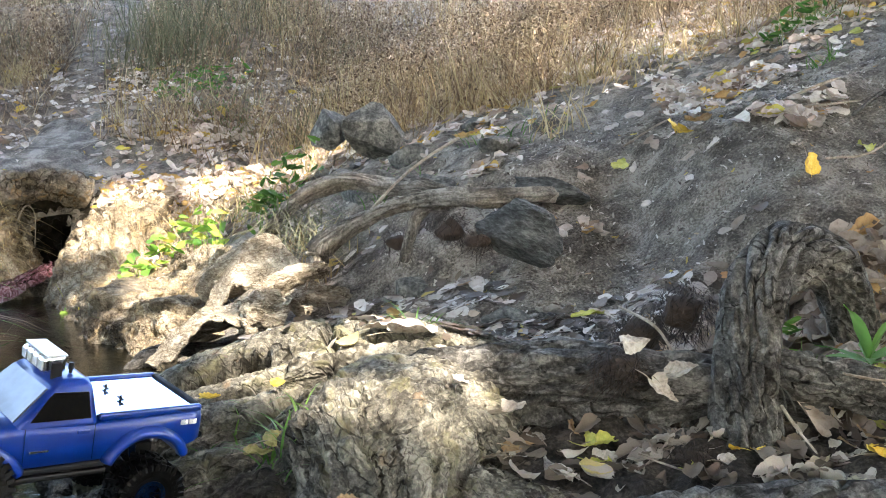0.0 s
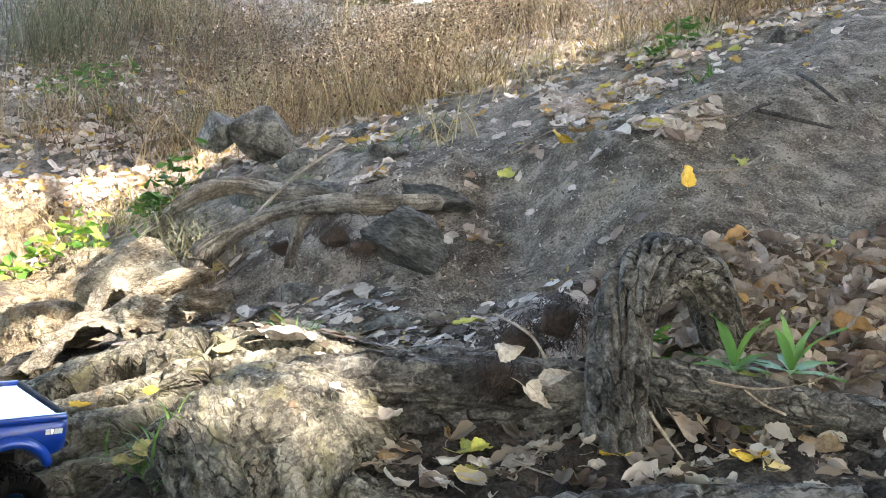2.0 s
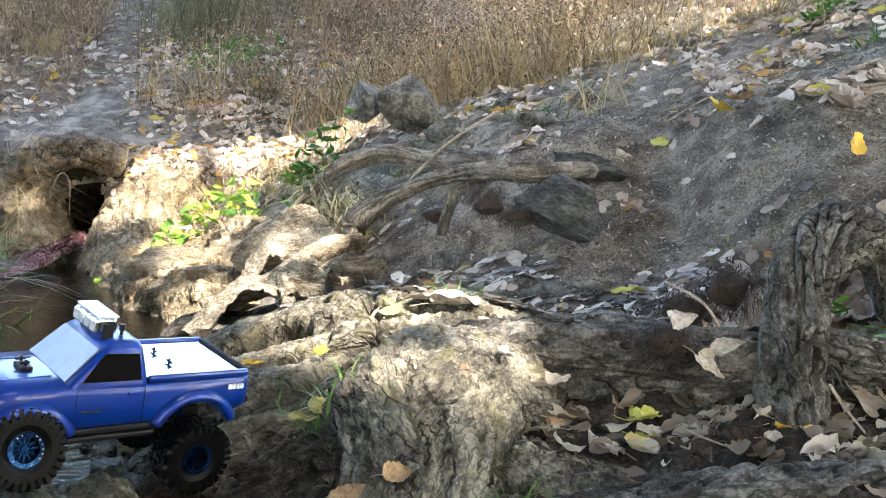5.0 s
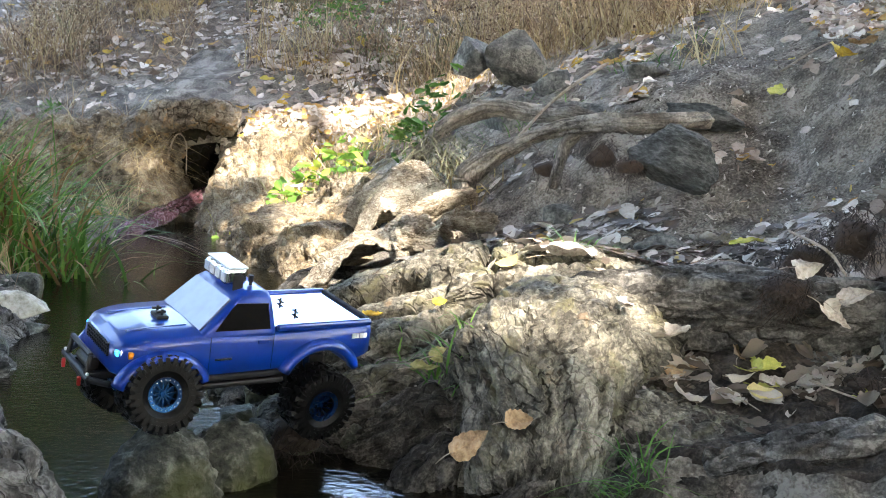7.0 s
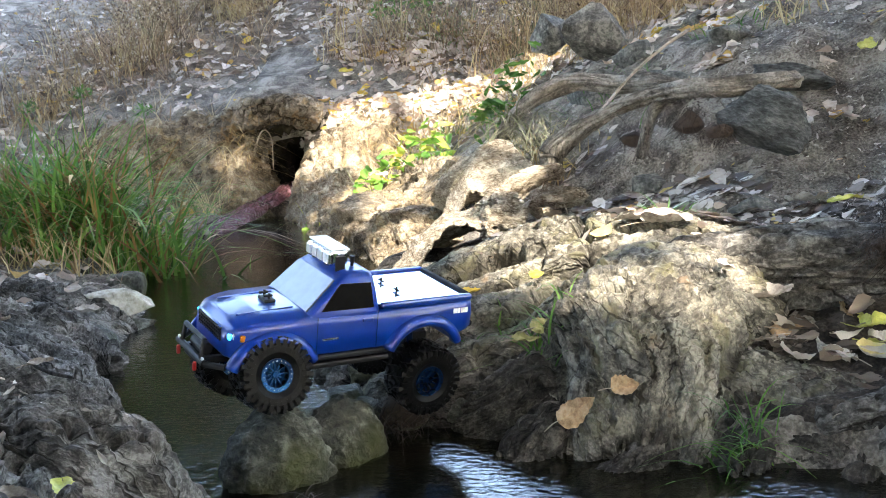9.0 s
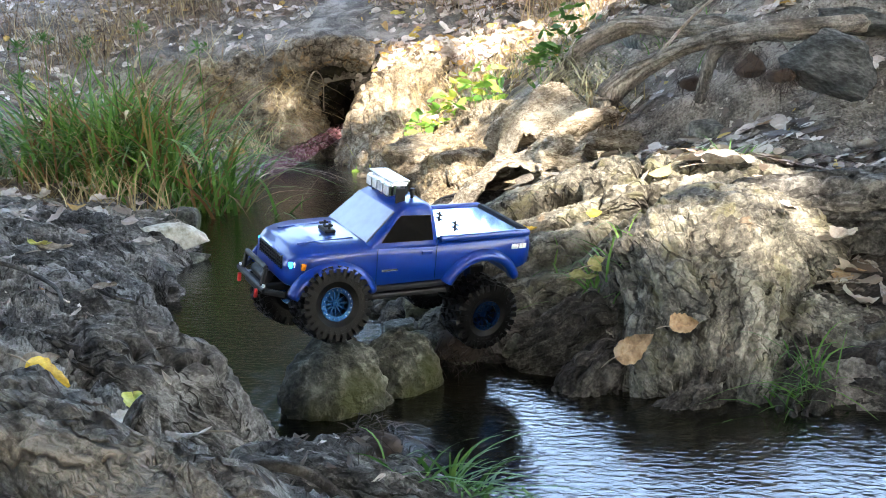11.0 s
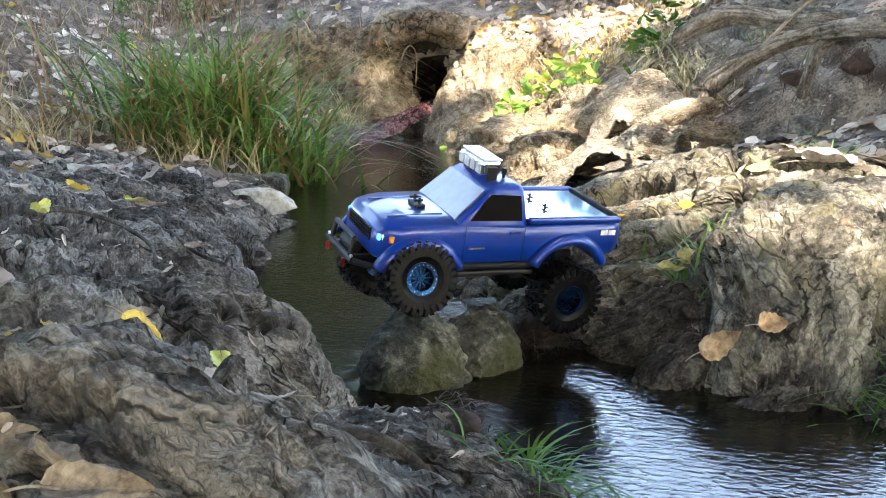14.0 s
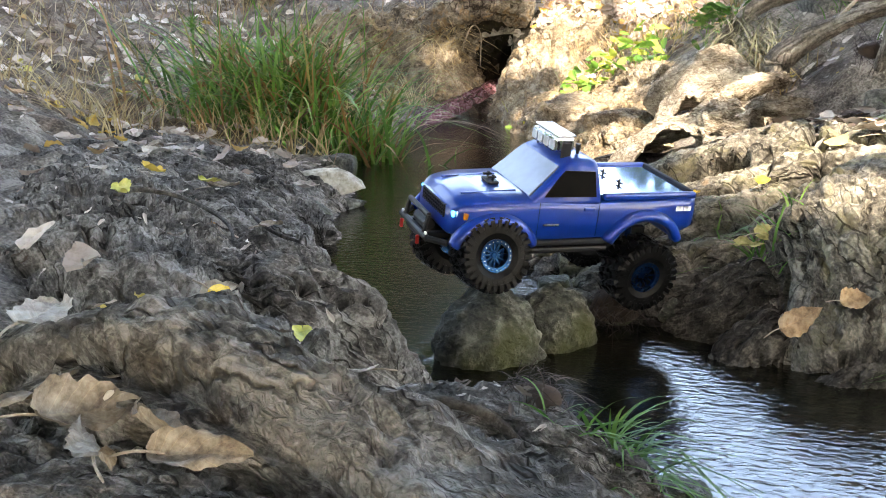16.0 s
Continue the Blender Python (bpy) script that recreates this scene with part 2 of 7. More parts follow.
def fissured(name, dark, mid, light, plate=(0.045, 0.02), moss=None, depth=0.008, relief=1.0, crack=0.75, spots=None, joints=0.4):
    """Bark in plates that follow the limb: each plate has its own tone, with dark fissures between and fine fibres along it."""
    m, nt, b = material(name, 0.9, spec=0.2)
    v = coords(nt, (1, 1, 1), "UV")
    o = coords(nt)
    near = nt.nodes.new("ShaderNodeTexNoise")
    near.inputs["Scale"].default_value, near.inputs["Detail"].default_value = 30.0, 4.0
    nt.links.new(v, near.inputs["Vector"])
    warp = nt.nodes.new("ShaderNodeVectorMath")
    warp.operation = "MULTIPLY_ADD"
    warp.inputs[1].default_value = (plate[0] * 0.9, plate[1] * 0.9, 0)
    nt.links.new(near.outputs["Color"], warp.inputs[0])
    nt.links.new(v, warp.inputs[2])

    def scaled(a, c, src):
        mp = nt.nodes.new("ShaderNodeMapping")
        mp.inputs["Scale"].default_value = (a, c, 1)
        nt.links.new(src, mp.inputs[0])
        return mp.outputs[0]

    big, small = scaled(1 / plate[0], 1 / plate[1], warp.outputs[0]), scaled(2.6 / plate[0], 2.4 / plate[1], warp.outputs[0])

    def wander(scale, width, detail, src):
        """Long wavering lines where a noise crosses its middle."""
        n = nt.nodes.new("ShaderNodeMath")
        n.operation = "SUBTRACT"
        nt.links.new(noise_tex(nt, src, scale, detail, 0.55, 0.3), n.inputs[0])
        n.inputs[1].default_value = 0.5
        a = nt.nodes.new("ShaderNodeMath")
        a.operation = "ABSOLUTE"
        nt.links.new(n.outputs[0], a.inputs[0])
        return ramp(nt, a.outputs[0], [(0.0, (1, 1, 1)), (width * 0.4, (0.85, 0.85, 0.85)), (width, (0, 0, 0))])

    gap = ramp(nt, noise_tex(nt, o, 14, 3, 0.6), [(0.40, (0, 0, 0)), (0.54, (1, 1, 1))])
    plates = mix(nt, 1.0, ramp(nt, crack_tex(nt, big, 1.0), [(0.0, (1, 1, 1)), (0.035, (0.8, 0.8, 0.8)), (0.085, (0, 0, 0))]), gap, "MULTIPLY")
    line = mix(nt, 1.0, mix(nt, joints, (0, 0, 0), plates), mix(nt, 1.0, wander(0.33, 0.026, 2.5, big), ramp(nt, noise_tex(nt, o, 9, 3, 0.6), [(0.38, (0.1, 0.1, 0.1)), (0.52, (1, 1, 1))]), "MULTIPLY"), "LIGHTEN")
    gap2 = ramp(nt, noise_tex(nt, o, 23, 3, 0.6), [(0.44, (0, 0, 0)), (0.60, (0.8, 0.8, 0.8))])
    thin = mix(nt, 1.0, mix(nt, 1.0, ramp(nt, crack_tex(nt, small, 1.0), [(0.0, (1, 1, 1)), (0.08, (0, 0, 0))]), gap2, "MULTIPLY"), mix(nt, 1.0, wander(0.5, 0.022, 2.0, small), gap2, "MULTIPLY"), "LIGHTEN")
    cell = nt.nodes.new("ShaderNodeTexVoronoi")
    cell.inputs["Scale"].default_value = 1.0
    nt.links.new(big, cell.inputs["Vector"])
    flake = nt.nodes.new("ShaderNodeTexVoronoi")
    flake.inputs["Scale"].default_value = 1.0
    nt.links.new(small, flake.inputs["Vector"])
    fibre = noise_tex(nt, scaled(30, 120, v), 1.0, 4, 0.65, 0.5)
    coarse, grain = noise_tex(nt, o, 7, 4, 0.6, 0.5), noise_tex(nt, o, 160, 4, 0.7)
    tone = mix(nt, 0.24, coarse, fibre)
    tone = mix(nt, 0.20, tone, mix(nt, 0.5, cell.outputs["Color"], flake.outputs["Color"]))
    tone = mix(nt, 0.42, tone, mix(nt, 0.5, grain, noise_tex(nt, o, 55, 5, 0.75, 0.4)))
    col = ramp(nt, tone, [(0.415, dark), (0.495, mid), (0.575, light)])
    if moss:
        col = mix(nt, ramp(nt, noise_tex(nt, o, 11, 5, 0.65, 0.8), [(0.52, (0, 0, 0)), (0.64, (0.65, 0.65, 0.65))]), col, moss)
    if spots:
        col = mix(nt, ramp(nt, noise_tex(nt, o, 17, 3, 0.5), [(0.67, (0, 0, 0)), (0.76, (0.5, 0.5, 0.5))]), col, spots)
    seam = mix(nt, 1.0, line, mix(nt, 0.45, (0, 0, 0), thin), "LIGHTEN")
    deep = mix(nt, 1.0, col, (0.16, 0.145, 0.13), "MULTIPLY")
    col = mix(nt, mix(nt, crack, (0, 0, 0), seam), col, deep)
    nt.links.new(col, b.inputs["Base Color"])
    h = mix(nt, 0.5, mix(nt, 0.35, fibre, flake.outputs["Distance"]), mix(nt, 0.5, grain, noise_tex(nt, o, 70, 5, 0.7)))
    bump(nt, b, mix(nt, seam, h, (0, 0, 0)), relief, depth)
    return m


def island_mat(name, stops, rough=0.7, vein=0.25, trans=0.25, relief=0.3, per_object=False, scale=60.0):
    """Leaves and stems: one tone for each piece, with mottling over it; light comes through a little."""
    m, nt, b = material(name, rough, spec=0.35)
    if per_object:
        src = nt.nodes.new("ShaderNodeObjectInfo").outputs["Random"]
    else:
        src = nt.nodes.new("ShaderNodeNewGeometry").outputs["Random Per Island"]
    tone = ramp(nt, src, stops)
    v = coords(nt)
    spots = noise_tex(nt, v, scale, 5, 0.7)
    dark = mix(nt, 1.0, tone, (0.55, 0.5, 0.45), "MULTIPLY")
    f = ramp(nt, spots, [(0.45, (0, 0, 0)), (0.75, (vein * 3, vein * 3, vein * 3))])
    col = mix(nt, f, tone, dark)
    nt.links.new(col, b.inputs["Base Color"])
    bump(nt, b, spots, relief, 0.004)
    if trans:
        t = nt.nodes.new("ShaderNodeBsdfTranslucent")
        nt.links.new(col, t.inputs[0])
        ms = nt.nodes.new("ShaderNodeMixShader")
        ms.inputs[0].default_value = trans
        nt.links.new(b.outputs[0], ms.inputs[1])
        nt.links.new(t.outputs[0], ms.inputs[2])
        nt.links.new(ms.outputs[0], nt.nodes["Material Output"].inputs[0])
    return m


def plain(name, color, rough=0.5, metal=0.0, spec=0.5, coat=0.0, speck=0.06, scale=60.0):
    """A made surface: even colour with slight dirt and uneven gloss."""
    m, nt, b = material(name, rough, metal, spec)
    v = coords(nt)
    n = noise_tex(nt, v, scale, 5, 0.6)
    low, high = tuple(c * (1 - 3 * speck) for c in color), tuple(min(1, c * (1 + speck)) for c in color)
    nt.links.new(ramp(nt, n, [(0.3, low), (0.6, high)]), b.inputs["Base Color"])
    r = ramp(nt, noise_tex(nt, v, scale * 0.4, 4), [(0.3, (rough * 0.8,) * 3), (0.7, (min(1, rough * 1.3),) * 3)])
    nt.links.new(r, b.inputs["Roughness"])
    b.inputs["Coat Weight"].default_value = coat
    b.inputs["Coat Roughness"].default_value = 0.05
    return m


def glow(name, color, strength):
    m, nt, b = material(name, 0.2)
    b.inputs["Base Color"].default_value = (*color, 1)
    b.inputs["Emission Color"].default_value = (*color, 1)
    b.inputs["Emission Strength"].default_value = strength
    return m


M_SOIL = surface("dry_soil", [(0.34, (0.06, 0.051, 0.042)), (0.5, (0.168, 0.148, 0.124)), (0.64, (0.33, 0.298, 0.252))], 9, 130, 0.95, 1.0, 0.03)
M_EARTH = surface("brown_earth", [(0.34, (0.045, 0.034, 0.025)), (0.5, (0.135, 0.106, 0.079)), (0.66, (0.28, 0.232, 0.18))], 10, 110, 0.95, 1.0, 0.02)
M_HUMUS_SHADE = surface("leaf_mould_with_shade", [(0.34, (0.012, 0.009, 0.007)), (0.5, (0.038, 0.030, 0.023)), (0.66, (0.10, 0.082, 0.065))], 14, 120, 0.95, 1.0, 0.02)
M_BARK = fissured("root_bark", (0.04, 0.036, 0.03), (0.135, 0.126, 0.104), (0.33, 0.307, 0.248), (0.034, 0.024), moss=(0.17, 0.16, 0.09), spots=(0.24, 0.15, 0.08), crack=0.95, joints=0.6)
M_BARK_WET = fissured("wet_root_bark", (0.014, 0.012, 0.010), (0.052, 0.046, 0.038), (0.16, 0.145, 0.12), (0.034, 0.02), crack=0.9, joints=0.3)
M_BARK_GREY = fissured("bank_bark", (0.035, 0.032, 0.029), (0.125, 0.116, 0.103), (0.33, 0.312, 0.283), (0.040, 0.019), crack=0.95, joints=0.2, depth=0.014)
M_BARK_NEAR = fissured("near_bank_bark", (0.05, 0.044, 0.037), (0.11, 0.10, 0.086), (0.28, 0.26, 0.228), (0.036, 0.017), crack=0.95, joints=0.3, depth=0.014)
M_TREE_BARK = bark_mat("tree_bark", [(0.38, (0.105, 0.087, 0.068)), (0.5, (0.335, 0.29, 0.235)), (0.64, (0.64, 0.58, 0.50))], plates=46)
M_ROOT_DARK = fissured("dark_root_bark", (0.022, 0.020, 0.018), (0.088, 0.083, 0.076), (0.23, 0.22, 0.203), (0.06, 0.022), crack=0.95, joints=0.3)
M_ROOT_MID = fissured("bare_root_bark", (0.05, 0.044, 0.037), (0.155, 0.139, 0.118), (0.33, 0.302, 0.262), (0.10, 0.014), crack=0.6, depth=0.005)
M_ROOT_OLD = fissured("old_root_bark", (0.025, 0.023, 0.021), (0.092, 0.087, 0.079), (0.23, 0.22, 0.202), (0.034, 0.018), crack=0.95, joints=0.4)
M_PALE_WOOD = bark_mat("bleached_wood", [(0.38, (0.12, 0.095, 0.065)), (0.5, (0.37, 0.32, 0.245)), (0.60, (0.60, 0.55, 0.45))], plates=26, depth=0.02, dark_tone=(0.3, 0.24, 0.18), fine=0.9, coarse_cracks=0.6, stretch=(0.6, 1.6, 2.2))
M_CRUST = bark_mat("lime_crust", [(0.40, (0.075, 0.058, 0.04)), (0.5, (0.25, 0.205, 0.145)), (0.60, (0.52, 0.46, 0.35))], moss=(0.40, 0.31, 0.18), plates=15, depth=0.03, dark_tone=(0.5, 0.42, 0.33), fine=0.7, coarse_cracks=0.6)
M_ROCK = surface("blue_grey_rock", [(0.34, (0.045, 0.044, 0.04)), (0.5, (0.12, 0.118, 0.106)), (0.66, (0.26, 0.25, 0.22))], 12, 70, 0.9, 1.0, 0.03)
M_ROCK_MOSS = surface("mossy_wet_rock", [(0.3, (0.016, 0.016, 0.011)), (0.5, (0.072, 0.071, 0.052)), (0.70, (0.24, 0.237, 0.19))], 16, 80, 0.75, 1.0, 0.025, spot=(0.06, 0.062, 0.02), spec=0.3)
# stream bed colour; also painted inside the pipe in place of shade
M_BED_PIPE_SHADE = surface("stream_bed_pipe_shade", [(0.3, (0.008, 0.007, 0.004)), (0.6, (0.024, 0.021, 0.012)), (0.8, (0.06, 0.055, 0.03))], 8, 50, 0.9, 0.6)
M_STICK = surface("dry_stick", [(0.3, (0.14, 0.11, 0.08)), (0.6, (0.33, 0.28, 0.22)), (0.8, (0.45, 0.40, 0.33))], 20, 140, 0.85, 0.5, 0.004)


def water_mat():
    m, nt, b = material("stream_water", 0.03)
    b.inputs["IOR"].default_value = 1.40
    b.inputs["Transmission Weight"].default_value = 0.85
    b.inputs["Base Color"].default_value = (0.04, 0.036, 0.02, 1)
    stretched = coords(nt, (0.8, 2.2, 1.0), turn=(0, 0, 0.35))
    w1, w2 = noise_tex(nt, stretched, 9, 2, 0.5, 0.8), noise_tex(nt, coords(nt, (1.0, 2.0, 1.0), turn=(0, 0, 0.2)), 46, 2, 0.5, 0.6)
    h = mix(nt, 0.55, w1, w2)
    bump(nt, b, h, 0.13, 0.02)
    return m


M_WATER = water_mat()


# ---- the lie of the land ----
# Outline of the water: up the camera's bank, round the pipe mouth, back down the root bank.
POOL = np.array([
    (7.5, -0.60), (0.8, 0.70), (0.0, 0.92), (-0.34, 1.06), (-0.48, 1.10), (-0.66, 1.14), (-0.80, 1.28), (-0.96, 1.46), (-1.04, 1.64), (-1.25, 1.85), (-1.42, 2.15),
    (-1.52, 2.5), (-1.62, 2.85), (-1.95, 3.35), (-2.10, 3.75), (-2.12, 4.4), (-2.10, 5.0), (-1.82, 5.0), (-1.62, 4.75), (-1.42, 4.4),
    (-1.2, 3.9), (-0.90, 3.45), (-0.62, 3.05), (-0.60, 2.75), (-0.70, 2.45), (-0.66, 2.1), (-0.42, 1.82), (-0.09, 1.65), (0.24, 1.56), (0.8, 1.42), (7.5, 0.20)])
# Line up the middle of the stream; it parts the camera's bank from the root bank.
MIDDLE = np.array([(8.5, -0.35), (0.8, 1.05), (0.0, 1.28), (-0.6, 1.5), (-0.85, 1.75), (-1.13, 2.2), (-1.25, 3.0), (-1.65, 4.0), (-1.95, 5.0), (-2.3, 6.5), (-3.2, 9.0), (-5.0, 14.0)])


def line_dist(x, y, line, closed):
    """Distance to a line, and the side of its nearest stretch (positive: left of its course)."""
    a = line
    b = np.roll(line, -1, 0) if closed else line[1:]
    a = a[: len(b)]
    best, side = np.full(x.shape, 1e9), np.zeros(x.shape)
    for (ax, ay), (bx, by) in zip(a, b):
        ex, ey = bx - ax, by - ay
        t = np.clip(((x - ax) * ex + (y - ay) * ey) / (ex * ex + ey * ey), 0, 1)
        dx, dy = x - ax - t * ex, y - ay - t * ey
        d = np.hypot(dx, dy)
        s = ex * (y - ay) - ey * (x - ax)
        near = d < best
        side = np.where(near, s, side)
        best = np.minimum(best, d)
    return best, side


def inside(x, y, line):
    out = np.zeros(x.shape, bool)
    for (ax, ay), (bx, by) in zip(line, np.roll(line, -1, 0)):
        if ay != by:
            out ^= ((ay > y) != (by > y)) & (x < (bx - ax) * (y - ay) / (by - ay) + ax)
    return out


def shore(x, y):
    """Distance from the water's edge: positive on land."""
    wob = 0.03 * fbm(x * 5, y * 5, 0, 3, 11)
    d, _ = line_dist(x, y, POOL, True)
    return np.where(inside(x, y, POOL), -d, d) + wob


def land(x, y, hollow=1.0):
    """Height of the soil and of the stream bed; hollow opens the pipe's throat."""
    x, y = np.asarray(x, float), np.asarray(y, float)
    d = shore(x, y)
    md, ms = line_dist(x, y, MIDDLE, False)
    right = sstep(np.where(ms < 0, md, -md), -0.15, 0.15)
    slope = np.interp(d, [0, 0.06, 0.3, 0.7, 1.1, 1.5, 1.8, 3.0, 6.0, 12.0], [0, 0.07, 0.19, 0.41, 0.65, 0.79, 0.88, 1.27, 2.15, 3.3])
    flat = np.interp(d, [0, 0.06, 0.3, 0.45, 0.8, 1.1, 1.4, 3.0], [0, 0.06, 0.12, 0.155, 0.24, 0.30, 0.34, 0.37])
    rise = np.interp(y + 0.62 * sstep(x, 0.50, 1.05), [2.80, 3.1, 3.5, 4.1, 5.0, 7.0, 12.0], [0, 0.08, 0.29, 0.61, 0.98, 1.75, 3.0])
    h_right = np.maximum(flat, np.minimum(np.maximum(slope, flat), flat + rise))
    low = np.interp(d, [0, 0.05, 0.25, 0.5, 1.0, 3.0], [0, 0.05, 0.15, 0.22, 0.27, 0.35])
    lowfar = np.interp(d, [0, 0.05, 0.3, 0.75, 1.15, 2.0, 4.0], [0, 0.05, 0.09, 0.13, 0.36, 0.80, 1.5])
    k = sstep(y, 1.6, 2.8)
    h_left = low * (1 - k) + lowfar * k
    h = h_right * right + h_left * (1 - right)
    back = 0.44 + 0.37 * (y - 5.05) - 0.12 * sstep(x, -1.4, 0.5) * (y - 5.05)
    h = np.where(y > 4.7, np.maximum(h, back * sstep(y, 4.85, 5.3)), h)
    crest = 1.94 + 0.16 * np.clip(x + 3.4, 0, 3) + 0.22 * np.clip(x - 0.6, 0, 20)
    h = np.where(h > crest, crest + (h - crest) * 0.06, h)
    far = np.hypot(x, y)
    h = h + 0.05 * fbm(x * 1.3, y * 1.3, 0, 3, 21) * sstep(d, 0.1, 0.8) + 0.018 * fbm(x * 7, y * 7, 0, 3, 22) * sstep(d, 0.0, 0.3)
    h = np.where(far > 14, h + (far - 14) * 0.01, h)
    h = h - 0.13 * np.exp(-(((x + 0.20) / 0.22) ** 2 + ((y - 3.28 + 0.35 * (x + 0.2)) / 0.12) ** 2)) - 0.10 * np.exp(-(((x + 0.42) / 0.17) ** 2 + ((y - 3.66) / 0.11) ** 2))
    # the pipe's throat
    throat = sstep(0.16 - np.abs(x + 2.0 + (y - 5.2) * 0.2), 0.0, 0.05) * sstep(y, 4.8, 5.0) * (1 - sstep(y, 6.1, 6.3))
    throat = throat * hollow
    h = h * (1 - throat) + throat * 0.06
    bed = -0.03 - 0.16 * sstep(-d, 0.0, 0.35) + 0.02 * fbm(x * 6, y * 6, 0, 3, 31)
    return np.where(d > 0, h, bed * sstep(-d, -0.001, 0.06))


def clods(x, y):
    """Lumps of dry earth over the lie of the land."""
    return np.where((np.hypot(x, y - 2) < 9) & (shore(x, y) > 0.02), 0.034 * fbm(x * 9, y * 9, 0, 4, 41) + 0.016 * np.clip(fbm(x * 17, y * 17, 0, 3, 42) - 0.1, 0, 1), 0)


def axis_steps(lo, hi, a, b, fine, grow=1.09):
    """Coordinates: fine steps from a to b, growing ones outside."""
    mid = list(np.arange(a, b, fine))
    left, right, s = [a], [b], fine
    while left[-1] > lo or right[-1] < hi:
        s *= grow
        left.append(left[-1] - s)
        right.append(right[-1] + s)
    return np.array(left[:0:-1] + mid + right)


def build_ground():
    xs = axis_steps(-300, 300, -2.7, 1.9, 0.0125, 1.055)
    ys = axis_steps(-300, 300, 1.2, 4.6, 0.0125, 1.05)
    X, Y = np.meshgrid(xs, ys, indexing="ij")
    Zs = land(X, Y)
    d = shore(X, Y)
    V = np.stack([X, Y, Zs + clods(X, Y)], -1).reshape(-1, 3)
    me = np_mesh("ground", V, grid_faces(len(xs), len(ys)), M_SOIL)
    me.materials.append(M_BED_PIPE_SHADE)
    F = grid_faces(len(xs), len(ys))
    wet = (d.ravel()[F].mean(1) < 0.0).astype(np.int32)
    me.polygons.foreach_set("material_index", wet)
    return tagged(new("ground", me), "dry brown earth bank sloping down to a stream", "ground", kind="structure")


build_ground()



def humus(xr, yr, seed, material=None, step=0.009, edge=(0.12, 0.07), label="crumbly leaf mould, darkened to deepen the shade between leaves and roots"):
    """A thin ragged layer over the soil; the default dark mould also paints in shade."""
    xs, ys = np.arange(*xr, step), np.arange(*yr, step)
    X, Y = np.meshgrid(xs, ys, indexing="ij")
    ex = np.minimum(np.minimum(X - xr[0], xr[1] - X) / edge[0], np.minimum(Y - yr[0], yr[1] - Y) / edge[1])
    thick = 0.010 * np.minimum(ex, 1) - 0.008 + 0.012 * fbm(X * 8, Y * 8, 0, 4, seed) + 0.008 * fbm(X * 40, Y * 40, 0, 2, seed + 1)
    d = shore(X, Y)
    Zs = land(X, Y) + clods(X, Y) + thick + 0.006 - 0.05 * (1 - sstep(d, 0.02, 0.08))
    me = np_mesh("leaf_mould", np.stack([X, Y, Zs], -1).reshape(-1, 3), grid_faces(len(xs), len(ys)), material or M_HUMUS_SHADE)
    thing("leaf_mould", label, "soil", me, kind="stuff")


# dark mould whose colour also deepens shade among leaves and behind the log
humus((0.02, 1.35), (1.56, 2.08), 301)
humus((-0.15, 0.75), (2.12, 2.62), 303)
humus((-5.5, -2.15), (2.4, 5.0), 305, M_EARTH, 0.02, (0.3, 0.3), "brown crumbly earth on the low bank")
humus((-3.6, -0.6), (5.75, 10.5), 307, M_EARTH, 0.03, (0.4, 0.3), "brown trodden earth of the path above the pipe")

water = np_mesh("water", [(-3.2, -0.9, 0), (7.8, -0.9, 0), (7.8, 6.0, 0), (-3.2, 6.0, 0)], [(0, 1, 2, 3)], M_WATER, False)
tagged(new("water", water), "dark rippled stream water reflecting the sky", "water", kind="structure")


def ridge(x, y, points, flow=False):
    """Height of a root lying on the ground: a round back along (x, y, top, half width), falling away steeply; with flow, also the way along it and round it."""
    line = smooth_line(points, 40)
    run = np.r_[0, np.cumsum(np.hypot(*np.diff(line[:, :2], axis=0).T))]
    course = np.gradient(line[:, :2], axis=0)
    course /= np.linalg.norm(course, axis=1, keepdims=True)
    best, along, across = np.full(x.shape, -1.0), np.zeros(x.shape), np.zeros(x.shape)
    for (px, py, top, r), k, (cx, cy) in zip(line, run, course):
        d = np.hypot(x - px, y - py) / r
        drop = np.where(d < 0.94, 0.85 * (1 - np.sqrt(np.clip(1 - d**2, 0, 1))), 0.56 + (d - 0.94) * 2.4)
        z = top - r * drop
        if flow:
            up = z > best
            side = (y - py) * cx - (x - px) * cy
            along = np.where(up, k + (x - px) * cx + (y - py) * cy, along)
            across = np.where(up, np.sign(side) * (np.abs(side) + np.clip(top - z, 0, 1) * 0.9), across)
        best = np.maximum(best, z)
    return (best, along, across) if flow else best


